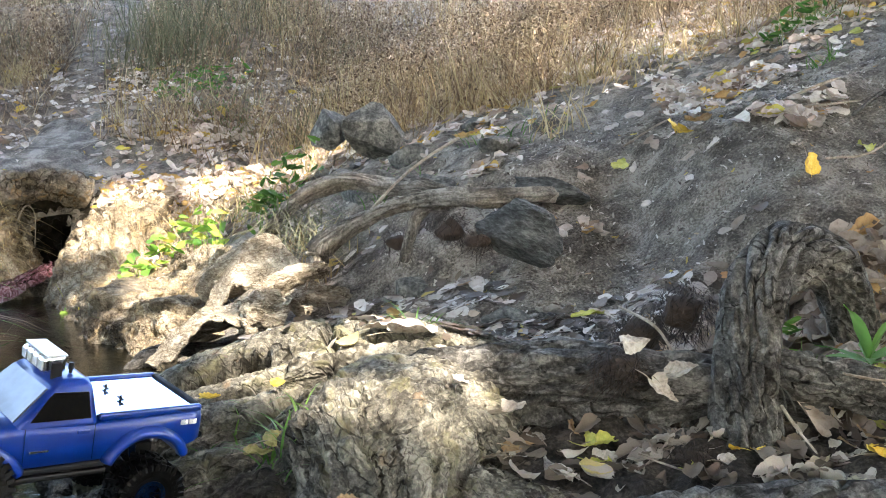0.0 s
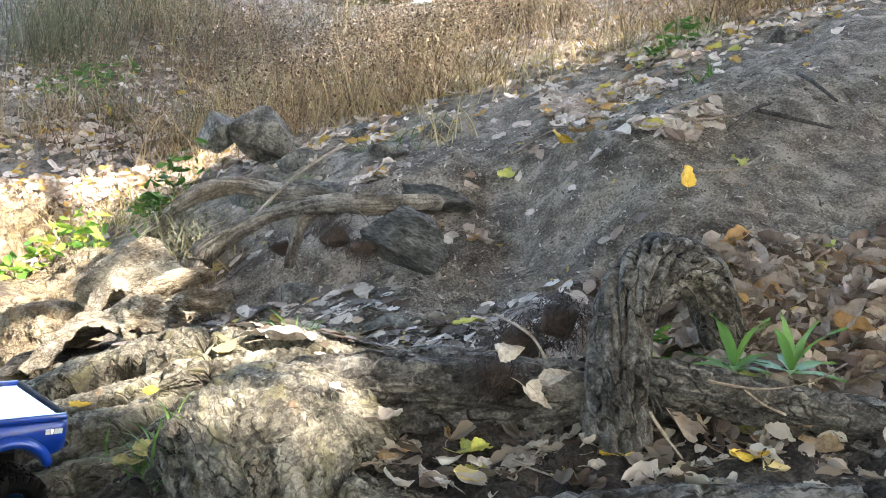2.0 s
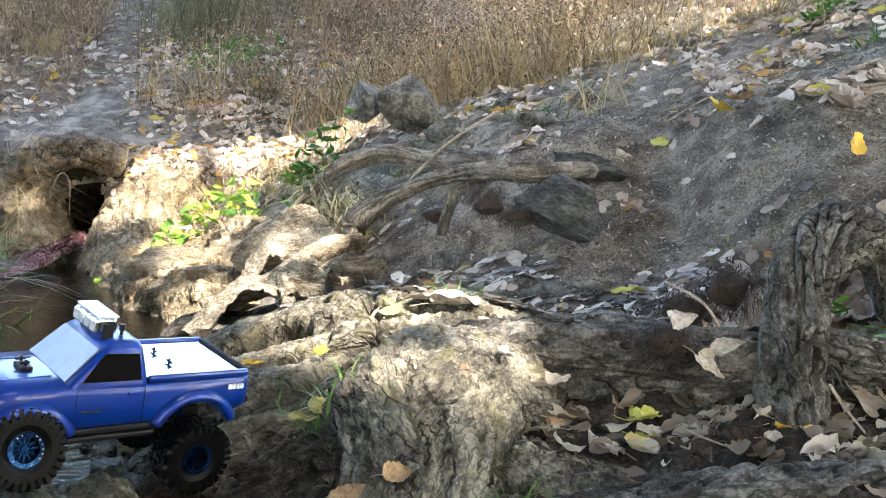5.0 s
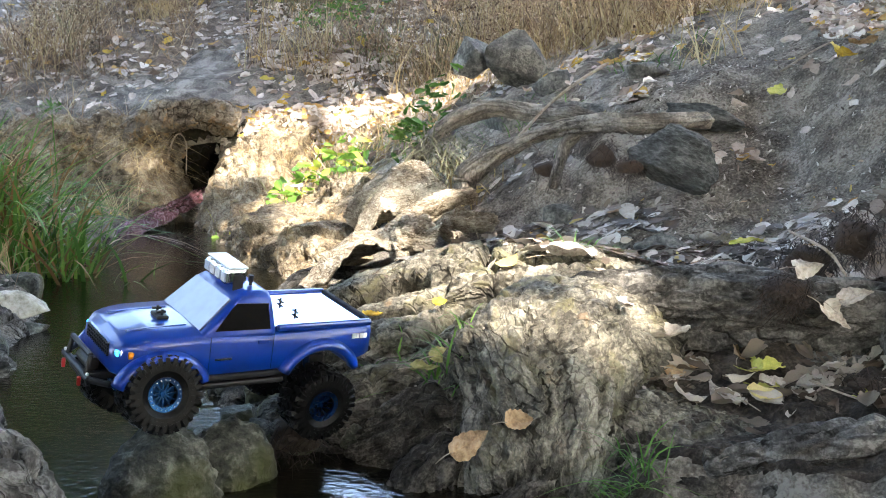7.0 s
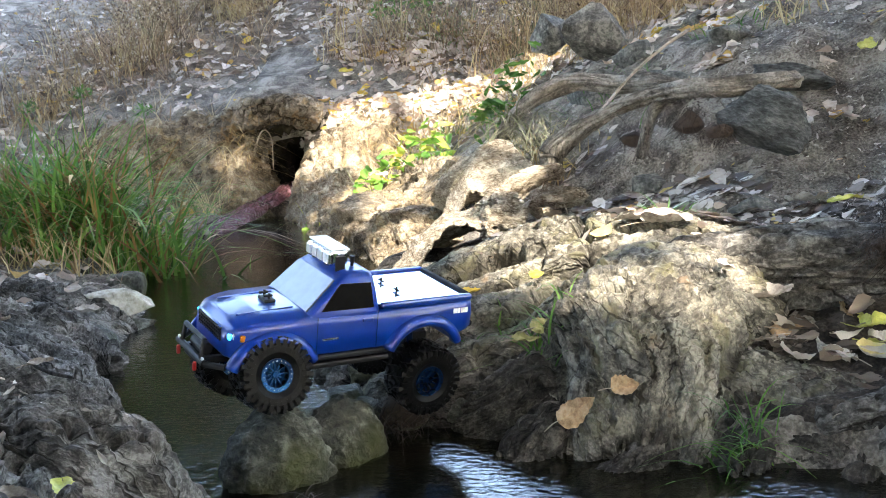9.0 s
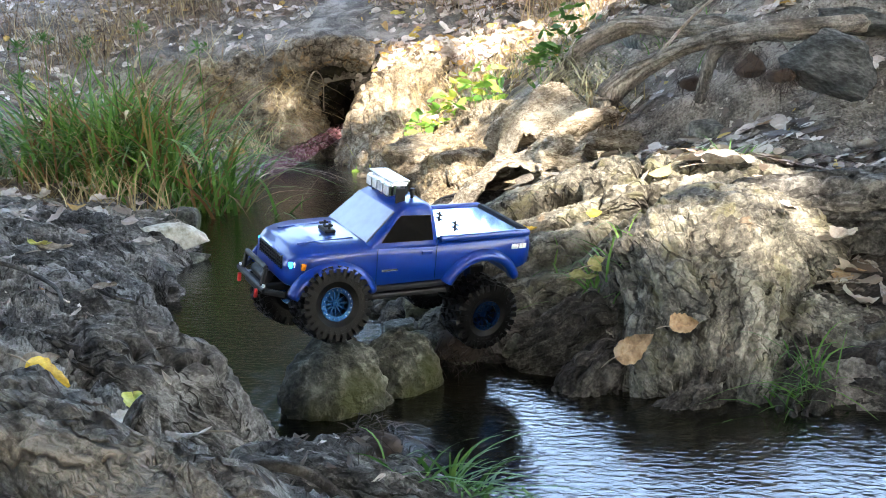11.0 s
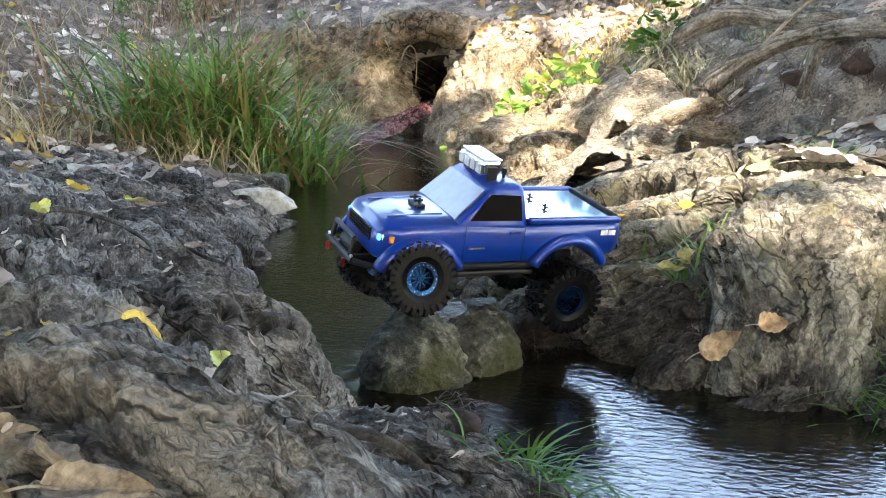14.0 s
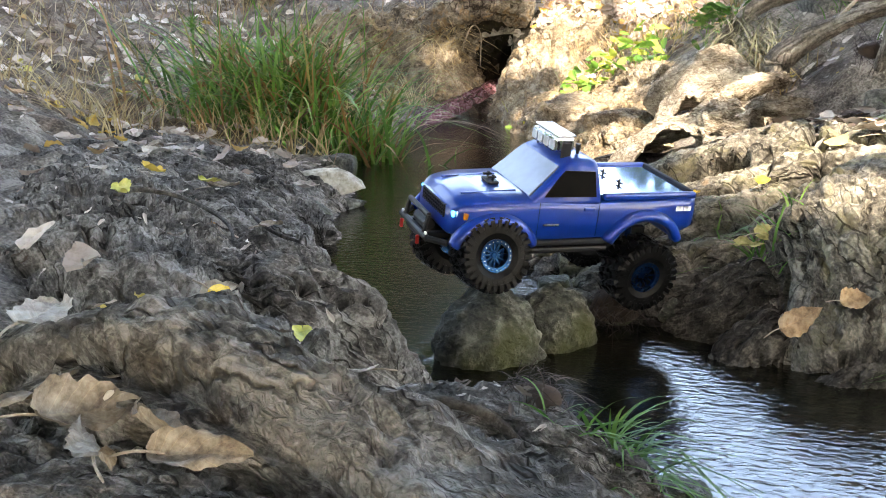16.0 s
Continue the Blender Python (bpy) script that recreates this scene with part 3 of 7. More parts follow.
def bark_skin(s, l, x, y, seed, amp, rib=0.018, plate=(0.05, 0.022)):
    """Relief of old bark: swellings, ribs that run along the limb and wander, and split plates."""
    S = s + 0.030 * fbm(x * 9, y * 9, 0, 2, seed)
    L = l + 0.022 * fbm(s * 8, l * 10, seed, 2, seed + 1) + 0.006 * fbm(s * 30, l * 34, 0, 2, seed + 2)
    swell = fbm(S * 7, L * 13, 0, 3, seed + 3)
    wave = vnoise(S * 5.5, L / rib, 0, seed + 4)
    ribs = 1 - 2.2 * np.exp(-((wave / 0.16) ** 2))
    fine = vnoise(S * 13, L / (rib * 0.42), 0, seed + 5)
    round_plate = np.sqrt(np.clip(cells(S / plate[0], L / plate[1], seed + 6) * 1.35, 0, 1)) - 0.75
    chips = np.sqrt(np.clip(cells(S / (plate[0] * 0.45), L / (plate[1] * 0.5), seed + 7) * 1.3, 0, 1)) - 0.7
    where = sstep(fbm(x * 7 + 3, y * 7, 0, 2, seed + 8), -0.25, 0.2)
    crease = np.exp(-((fbm(S * 9, L * 16, 0, 2, seed + 10) / 0.055) ** 2)) * sstep(fbm(x * 5, y * 5 + 2, 0, 2, seed + 11), -0.1, 0.15)
    return amp * (1.6 * swell + 0.62 * ribs * (1.1 - 0.7 * where) + 0.2 * fine + 1.25 * round_plate * (0.45 + 0.55 * where) + 0.45 * chips - 2.3 * crease + 0.5 * fbm(x * 30, y * 30, l * 20, 3, seed + 12) + 0.35 * fbm(x * 75, y * 75, l * 50, 2, seed + 9))


def field(name, label, material, xr, yr, step, ridges, seed, amp, rib=0.018, plate=(0.05, 0.022), piece="root", category="tree root", group="tree roots", groove=0.03, clefts=()):
    """A gnarled mass standing out of the ground, made of single backs: each is a dense skin of its own where it lies uppermost."""
    xs, ys = np.arange(*xr, step), np.arange(*yr, step)
    X, Y = np.meshgrid(xs, ys, indexing="ij")
    X0, Y0 = X, Y
    X, Y = X + 0.014 * fbm(X * 8, Y * 8, 0, 2, seed + 31), Y + 0.014 * fbm(X * 8 + 7, Y * 8, 0, 2, seed + 32)
    flows = [ridge(X, Y, line, True) for line in ridges]
    backs = [f[0] for f in flows]
    high, base = np.maximum.reduce(backs), land(X0, Y0)
    seam = np.sort(np.stack(backs), 0)
    cleft = groove * np.exp(-(((seam[-1] - seam[-2]) / 0.016) ** 2)) * (0.6 + 0.4 * fbm(X * 9, Y * 9, 0, 2, 79))
    for line, deep, wide in clefts:
        gap, _ = line_dist(X, Y, smooth_line(line, 14), False)
        cleft = np.maximum(cleft, deep * np.exp(-((gap / wide) ** 2)))
    F = grid_faces(len(xs), len(ys))
    mass = thing(name, label, category, group=group)
    for k, (back, along, across) in enumerate(flows):
        gx, gy = np.gradient(back, step)
        n = np.stack([-gx, -gy, np.ones_like(gx)], -1) / np.sqrt(gx**2 + gy**2 + 1)[..., None]
        size = amp[k] if isinstance(amp, (list, tuple)) else amp
        skin = bark_skin(along, across, X, Y, seed + 40 * k, size, rib, plate) - cleft
        V = np.stack([X0, Y0, back], -1) + n * skin[..., None]
        ok = (back > high - 0.02) & (V[..., 2] > np.minimum(base, 0.3) - 0.05)
        own = F[ok.ravel()[F].all(1)]
        used = np.unique(own)
        if len(used) < 30:
            continue
        remap = np.full(X.size, -1)
        remap[used] = np.arange(len(used))
        uv = np.stack([along, across], -1).reshape(-1, 2)[used] + k * 1.7
        part(piece, np_mesh(piece, V.reshape(-1, 3)[used], remap[own], material[k] if isinstance(material, list) else material, uv=uv), mass)
    return mass


def heaped(x, y, ridges):
    return np.maximum.reduce([ridge(x, y, r) for r in ridges])


# ---- roots and banks ----
RIGHT_ROOTS = [
    [(0.0, 2.04, 0.27, 0.15), (-0.09, 1.98, 0.295, 0.19), (-0.12, 1.91, 0.27, 0.20), (-0.12, 1.83, 0.19, 0.20), (-0.12, 1.75, 0.09, 0.16)],
    [(0.10, 2.28, 0.28, 0.12), (-0.10, 2.27, 0.325, 0.11), (-0.30, 2.30, 0.315, 0.10), (-0.48, 2.31, 0.255, 0.10), (-0.64, 2.27, 0.19, 0.085), (-0.78, 2.20, 0.10, 0.07)],
    [(-0.06, 2.17, 0.30, 0.075), (-0.24, 2.17, 0.285, 0.075), (-0.42, 2.19, 0.225, 0.07), (-0.58, 2.17, 0.165, 0.065), (-0.70, 2.12, 0.10, 0.06)]] + [
    [(-0.20, 2.06, 0.235, 0.07), (-0.34, 2.08, 0.215, 0.075), (-0.52, 2.06, 0.165, 0.075), (-0.66, 2.02, 0.095, 0.07)],
    [(-0.28, 1.97, 0.155, 0.09), (-0.44, 1.95, 0.125, 0.09), (-0.60, 1.93, 0.085, 0.085)],
    [(-0.26, 1.84, 0.15, 0.12), (-0.36, 1.83, 0.09, 0.10), (-0.44, 1.86, 0.05, 0.08)],
    [(0.04, 1.82, 0.14, 0.13), (0.16, 1.77, 0.10, 0.12), (0.40, 1.70, 0.085, 0.10), (0.8, 1.62, 0.10, 0.10)],
    [(0.06, 1.70, 0.05, 0.07), (0.45, 1.60, 0.05, 0.07), (0.9, 1.50, 0.06, 0.07)]] + [
    [(-0.22, 1.82, 0.13, 0.075), (-0.27, 1.72, 0.07, 0.065), (-0.33, 1.66, 0.015, 0.05)],
    [(-0.10, 1.74, 0.10, 0.08), (-0.12, 1.66, 0.055, 0.065), (-0.17, 1.60, 0.005, 0.05)],
    [(0.05, 1.74, 0.09, 0.075), (0.05, 1.66, 0.045, 0.06), (0.02, 1.59, 0.0, 0.045)],
    [(0.20, 1.70, 0.07, 0.06), (0.22, 1.62, 0.03, 0.05), (0.20, 1.55, -0.01, 0.04)],
    [(-0.34, 1.90, 0.11, 0.08), (-0.50, 1.88, 0.08, 0.08), (-0.62, 1.98, 0.07, 0.08), (-0.75, 2.10, 0.05, 0.07)]]


field("root_mass", "gnarled grey-brown root burl with cracked bark, partly in sunlight", [M_BARK] * 5 + [M_BARK_WET, M_BARK, M_BARK_WET] + [M_BARK_WET] * 5, (-1.0, 1.1), (1.42, 2.62), 0.0042, RIGHT_ROOTS, 61, [0.0085] * 8 + [0.0075] * 5, 0.024, (0.042, 0.030), clefts=[
    ([(-0.40, 1.99), (-0.345, 2.03), (-0.29, 2.065), (-0.22, 2.10), (-0.14, 2.125)], 0.075, 0.017),
    ([(-0.70, 2.20), (-0.58, 2.225), (-0.46, 2.235), (-0.40, 2.22)], 0.075, 0.016),
    ([(-0.40, 2.24), (-0.36, 2.27), (-0.30, 2.265)], 0.04, 0.011),
    ([(-0.72, 2.07), (-0.56, 2.11), (-0.42, 2.125), (-0.34, 2.13)], 0.04, 0.012),
    ([(-0.25, 2.33), (-0.235, 2.28), (-0.25, 2.23), (-0.22, 2.19)], 0.05, 0.010),
    ([(-0.64, 1.98), (-0.50, 2.005), (-0.38, 2.0)], 0.035, 0.011)])


LEFT_ROOTS = [
    [(-1.05, 0.70, 0.27, 0.12), (-0.85, 0.66, 0.31, 0.10), (-0.75, 0.63, 0.355, 0.09), (-0.68, 0.605, 0.375, 0.095), (-0.60, 0.585, 0.365, 0.10), (-0.52, 0.56, 0.345, 0.10), (-0.42, 0.53, 0.325, 0.11), (-0.30, 0.46, 0.31, 0.14)],
    [(-0.95, 0.52, 0.27, 0.16), (-0.72, 0.48, 0.30, 0.14), (-0.55, 0.44, 0.31, 0.14), (-0.38, 0.36, 0.31, 0.15)],
    [(-0.36, 0.60, 0.24, 0.14), (-0.48, 0.68, 0.25, 0.11), (-0.60, 0.80, 0.205, 0.10), (-0.78, 0.91, 0.195, 0.10), (-1.05, 1.04, 0.25, 0.16), (-1.3, 1.25, 0.28, 0.25)]] + [
    [(-0.47, 0.73, 0.20, 0.08), (-0.62, 0.82, 0.205, 0.06), (-0.73, 0.93, 0.195, 0.065), (-0.88, 1.05, 0.20, 0.075)],
    [(-0.42, 0.97, 0.14, 0.09), (-0.52, 0.98, 0.175, 0.09), (-0.62, 1.02, 0.15, 0.08)],
    [(-1.34, 1.26, 0.24, 0.15), (-1.16, 1.31, 0.225, 0.14), (-1.02, 1.31, 0.212, 0.135), (-0.92, 1.31, 0.175, 0.11), (-0.85, 1.30, 0.08, 0.06)],
    [(-1.06, 1.54, 0.09, 0.09), (-1.20, 1.56, 0.19, 0.16), (-1.45, 1.62, 0.24, 0.2)],
    [(-1.30, 1.85, 0.11, 0.10), (-1.45, 1.92, 0.17, 0.14), (-1.65, 1.95, 0.20, 0.18), (-2.0, 2.0, 0.22, 0.25)]] + [
    [(-1.48, 2.22, 0.09, 0.10), (-1.65, 2.28, 0.14, 0.14), (-1.95, 2.35, 0.18, 0.2), (-2.4, 2.5, 0.2, 0.3)],
    [(-1.62, 2.62, 0.06, 0.09), (-1.80, 2.66, 0.12, 0.14), (-2.2, 2.8, 0.15, 0.2), (-2.8, 3.0, 0.19, 0.3)],
    [(-1.2, 1.2, 0.26, 0.3), (-1.5, 1.5, 0.27, 0.35), (-1.9, 1.9, 0.24, 0.35), (-2.4, 2.3, 0.2, 0.4)]]


field("root_bank", "weathered grey bank of tangled roots and cracked bark beside the stream", [M_BARK_NEAR] * 2 + [M_BARK_GREY] * 9, (-3.0, -0.1), (0.25, 3.3), 0.0058, LEFT_ROOTS, 81, [0.0080] * 2 + [0.0120] * 9, 0.030, (0.065, 0.030), clefts=[
    ([(-1.40, 1.02), (-1.15, 0.98), (-0.98, 0.95)], 0.08, 0.04),
    ([(-1.30, 1.10), (-1.10, 1.15), (-0.94, 1.17), (-0.76, 1.14)], 0.055, 0.022),
    ([(-1.02, 1.50), (-1.16, 1.49), (-1.32, 1.46), (-1.55, 1.50)], 0.06, 0.022),
    ([(-1.15, 1.76), (-1.32, 1.74), (-1.55, 1.78), (-1.8, 1.72)], 0.05, 0.02),
    ([(-1.36, 2.06), (-1.55, 2.08), (-1.8, 2.16), (-2.1, 2.14)], 0.05, 0.022),
    ([(-1.55, 2.42), (-1.75, 2.44), (-2.1, 2.52)], 0.04, 0.022),
    ([(-1.05, 0.86), (-0.92, 0.80), (-0.80, 0.74), (-0.66, 0.70), (-0.50, 0.64)], 0.05, 0.022),
    ([(-0.95, 0.62), (-0.80, 0.575), (-0.66, 0.53), (-0.52, 0.50), (-0.40, 0.44)], 0.03, 0.012)])


def limb(name, label, material, points, n=70, sides=26, strands=3, **more):
    """A root or log with a few thin rootlets springing from its underside."""
    V, T, uv = tube(points, n, sides, **more)
    root = thing(name, label, "tree root", group="tree roots")
    part("stem", np_mesh("stem", V, T, material, uv=uv), root)
    line = smooth_line(points, 40)
    rng = np.random.RandomState(int(abs(points[0][0]) * 1000) + n)
    for k in range(strands):
        x, y, z, r = line[rng.randint(6, 36)]
        dx, dy, L = rng.uniform(-1, 1), rng.uniform(-1.2, -0.3), rng.uniform(0.03, 0.075)
        run = [(x, y - r * 0.7, z - r * 0.5, 0.0028), (x + dx * L * 0.5, y - r - L * 0.25, z - r * 0.6 - L * 0.3, 0.0022), (x + dx * L, y - r + dy * L * 0.3, z - r * 0.7 - L, 0.001)]
        sV, sT, _ = tube(run, 14, 6, rough=0.001, seed=k)
        part("rootlet", np_mesh("rootlet", sV, sT, material), root, label="thin dry rootlet")
    return root


limb("root", "thick upright grey-brown root with furrowed bark bending over the bank", M_ROOT_OLD,
     [(0.565, 1.89, 0.04, 0.085), (0.572, 1.93, 0.14, 0.066), (0.585, 1.98, 0.28, 0.058), (0.615, 2.04, 0.405, 0.062), (0.69, 2.13, 0.475, 0.066), (0.79, 2.20, 0.475, 0.064), (0.87, 2.26, 0.41, 0.058), (0.92, 2.30, 0.28, 0.05)], 170, 84, rough=0.014, crack=0.009, seed=3, lobes=0.25, along=8.0)
limb("root", "side root with dark furrowed bark running along the ground", M_ROOT_OLD,
     [(0.56, 1.99, 0.30, 0.03), (0.66, 1.97, 0.275, 0.05), (0.76, 1.96, 0.255, 0.05), (0.9, 1.95, 0.22, 0.05), (1.2, 1.9, 0.17, 0.05)], 90, 40, rough=0.010, crack=0.007, seed=5, lobes=0.2)
limb("fallen_log", "long dark grey log with cracked bark lying behind the roots", M_ROOT_DARK,
     [(-0.08, 2.10, 0.20, 0.075), (0.10, 2.09, 0.225, 0.088), (0.25, 2.075, 0.225, 0.090), (0.42, 2.06, 0.215, 0.086), (0.60, 2.04, 0.205, 0.08), (0.75, 2.02, 0.19, 0.07)], 170, 84, rough=0.014, crack=0.009, seed=8, lobes=0.2, along=3.5)
limb("root", "slim lower root running under the log towards the leaves", M_ROOT_DARK,
     [(0.15, 2.0, 0.11, 0.03), (0.35, 1.985, 0.125, 0.042), (0.55, 1.96, 0.115, 0.04), (0.75, 1.93, 0.11, 0.03)], 90, 30, rough=0.008, crack=0.006, seed=9)
limb("root", "dark root along the water's edge under dry leaves", M_ROOT_DARK,
     [(0.15, 1.66, 0.05, 0.025), (0.35, 1.68, 0.085, 0.045), (0.62, 1.70, 0.095, 0.05), (0.95, 1.68, 0.10, 0.05)], 90, 34, rough=0.010, crack=0.007, seed=12)
limb("root", "bare curved root reaching out of the bank, grey and weathered", M_ROOT_MID,
     [(-0.405, 3.34, 0.33, 0.0336), (-0.4, 3.35, 0.385, 0.037), (-0.33, 3.32, 0.44, 0.0286), (-0.257, 3.295, 0.478, 0.0252), (-0.16, 3.25, 0.518, 0.0252), (-0.076, 3.2, 0.545, 0.0277), (0.03, 3.1, 0.565, 0.0286), (0.12, 3.04, 0.562, 0.028), (0.22, 3.06, 0.565, 0.026), (0.34, 3.16, 0.57, 0.022)], 120, 44, rough=0.010, crack=0.0032, seed=15, lobes=0.35, along=4.0)
limb("root", "upper arching root half hidden by dry grass", M_ROOT_MID,
     [(-0.62, 3.68, 0.38, 0.0235), (-0.6, 3.69, 0.44, 0.0252), (-0.49, 3.7, 0.54, 0.0269), (-0.35, 3.7, 0.595, 0.0286), (-0.18, 3.62, 0.578, 0.0286), (-0.05, 3.5, 0.57, 0.0294), (0.06, 3.48, 0.54, 0.028)], 110, 44, rough=0.010, crack=0.0032, seed=17, lobes=0.35, along=4.0)
limb("root", "grey stub of a broken root standing on the bank", M_BARK_GREY,
     [(-0.690, 0.855, 0.17, 0.024), (-0.684, 0.852, 0.215, 0.022), (-0.674, 0.85, 0.255, 0.018), (-0.664, 0.85, 0.276, 0.010)], 50, 26, strands=0, rough=0.006, crack=0.003, seed=21)
limb("root", "thin root hanging down under the curved root", M_ROOT_MID,
     [(-0.05, 3.20, 0.53, 0.020), (-0.085, 3.18, 0.49, 0.022), (-0.10, 3.17, 0.44, 0.018), (-0.12, 3.16, 0.36, 0.016)], 40, 16, rough=0.004, crack=0.002, seed=19)


# ---- the model truck ----
M_BLUE = plain("blue_lacquer", (0.0006, 0.026, 0.22), 0.35, 0.0, 0.3, coat=0.5, speck=0.03, scale=30)
M_BED_COVER = plain("blue_bed_lacquer", (0.22, 0.34, 0.62), 0.06, 0.9, 0.9, coat=1.0, speck=0.03, scale=30)
M_BLACK = plain("black_plastic", (0.009, 0.009, 0.010), 0.5, spec=0.25, speck=0.1)
M_TRIM = plain("dark_grey_trim", (0.010, 0.011, 0.013), 0.65, spec=0.2)
M_RUBBER = surface("tyre_rubber", [(0.3, (0.002, 0.002, 0.002)), (0.6, (0.004, 0.004, 0.004)), (0.85, (0.012, 0.012, 0.012))], 30, 200, 0.42, 0.5, 0.002, spec=0.12)
M_RIM = plain("blue_anodised", (0.004, 0.030, 0.10), 0.28, 0.9)
M_RIM_DARK = plain("dark_blue_anodised", (0.004, 0.022, 0.07), 0.3, 0.9)
M_STEEL = plain("bright_steel", (0.55, 0.56, 0.58), 0.2, 1.0)
M_WINDOW = plain("black_window", (0.002, 0.002, 0.0025), 0.35, spec=0.03)
M_SCREEN = plain("grey_windscreen", (0.07, 0.085, 0.11), 0.15, spec=0.5, coat=0.2)
M_CHROME = plain("chrome", (0.78, 0.79, 0.8), 0.10, 1.0, speck=0.02)
M_WHITE = plain("white_plastic", (0.75, 0.76, 0.76), 0.3)
M_RED = plain("red_paint", (0.55, 0.02, 0.02), 0.35)
M_AMBER = plain("amber_plastic", (0.6, 0.2, 0.01), 0.25)
M_LED = glow("blue_led", (0.02, 0.42, 1.0), 0.6)
M_LENS = plain("clear_lens", (0.5, 0.55, 0.6), 0.08, coat=1.0)
AXLE = 0.1425


def body_shell():
    """Hood, doors and bed sides: sections along the car, cut away over the wheels."""
    n = 120
    xs = np.linspace(0.216, -0.244, n)
    top = np.interp(xs, [-0.244, -0.05, 0.07, 0.155, 0.20, 0.216], [0.121, 0.118, 0.122, 0.121, 0.114, 0.102])
    half = np.interp(xs, [-0.244, -0.232, 0.10, 0.18, 0.206, 0.216], [0.088, 0.093, 0.094, 0.090, 0.078, 0.066])
    low = np.interp(xs, [-0.244, -0.20, 0.18, 0.216], [0.066, 0.050, 0.050, 0.060])
    for xa, r in ((AXLE, 0.068), (-AXLE, 0.068)):
        arch = 0.016 + np.sqrt(np.clip(r**2 - (xs - xa) ** 2, 0, None))
        low = np.where(np.abs(xs - xa) < r, np.maximum(low, arch), low)
    low = np.minimum(low, top - 0.02)
    V = []
    for x, t, w, b in zip(xs, top, half, low):
        mid = max(b + 0.008, 0.5 * (t + b))
        sec = [(w * 0.90, b), (w, b + 0.004), (w * 1.015, mid), (w, t - 0.014), (w * 0.975, t - 0.005), (w * 0.90, t), (w * 0.5, t + 0.003), (0, t + 0.004)]
        full = sec + [(-a, z) for a, z in sec[-2::-1]]
        V += [(x, a, z) for a, z in full]
    k = 15
    V = np.array(V)
    i, j = np.meshgrid(np.arange(n - 1), np.arange(k), indexing="ij")
    a, b = i * k + j, i * k + (j + 1) % k
    F = np.stack([a, b, b + k, a + k], -1).reshape(-1, 4)
    bm = bmesh.new()
    vs = [bm.verts.new(v) for v in V]
    for f in F:
        bm.faces.new([vs[q] for q in f])
    bm.faces.new(vs[:k])
    bm.faces.new(vs[-k:])
    return bm


def loft(rings, caps=True):
    bm = bmesh.new()
    rows = [[bm.verts.new(p) for p in ring] for ring in rings]
    k = len(rows[0])
    for a, b in zip(rows, rows[1:]):
        for j in range(k):
            bm.faces.new((a[j], a[(j + 1) % k], b[(j + 1) % k], b[j]))
    if caps:
        bm.faces.new(rows[0][::-1])
        bm.faces.new(rows[-1])
    return bm


def panel(corners, thick, normal, bevel=0.0):
    """A flat pane through its corners, with thickness."""
    bm = bmesh.new()
    n = Vector(normal).normalized() * thick
    a = [bm.verts.new(c) for c in corners]
    b = [bm.verts.new(Vector(c) + n) for c in corners]
    bm.faces.new(a[::-1])
    bm.faces.new(b)
    for i in range(len(a)):
        j = (i + 1) % len(a)
        bm.faces.new((a[i], a[j], b[j], b[i]))
    return bm


def flare(xa, side):
    """Arched mudguard lip."""
    rings = []
    for k in range(25):
        a = math.pi * (0.13 + 0.74 * k / 24)
        c, s = math.cos(a), math.sin(a)
        ring = []
        for dr, dy in ((-0.002, 0.086), (-0.002, 0.104), (0.004, 0.107), (0.010, 0.105), (0.017, 0.094), (0.016, 0.086)):
            r = 0.068 + dr
            ring.append((xa + c * r * 1.04, side * dy, 0.018 + s * r * (0.95 + 0.05 * s)))
        rings.append(ring)
    return loft(rings)


def ring_mesh(profile, n=48):
    """Turns a profile of (radius, across) round the wheel's axis (y)."""
    rings = []
    for k in range(n + 1):
        a = 2 * math.pi * k / n
        rings.append([(r * math.cos(a), w, r * math.sin(a)) for r, w in profile])
    bm = loft(rings[:-1] + [rings[0]], caps=False)
    bmesh.ops.remove_doubles(bm, verts=bm.verts[:], dist=1e-6)
    return bm


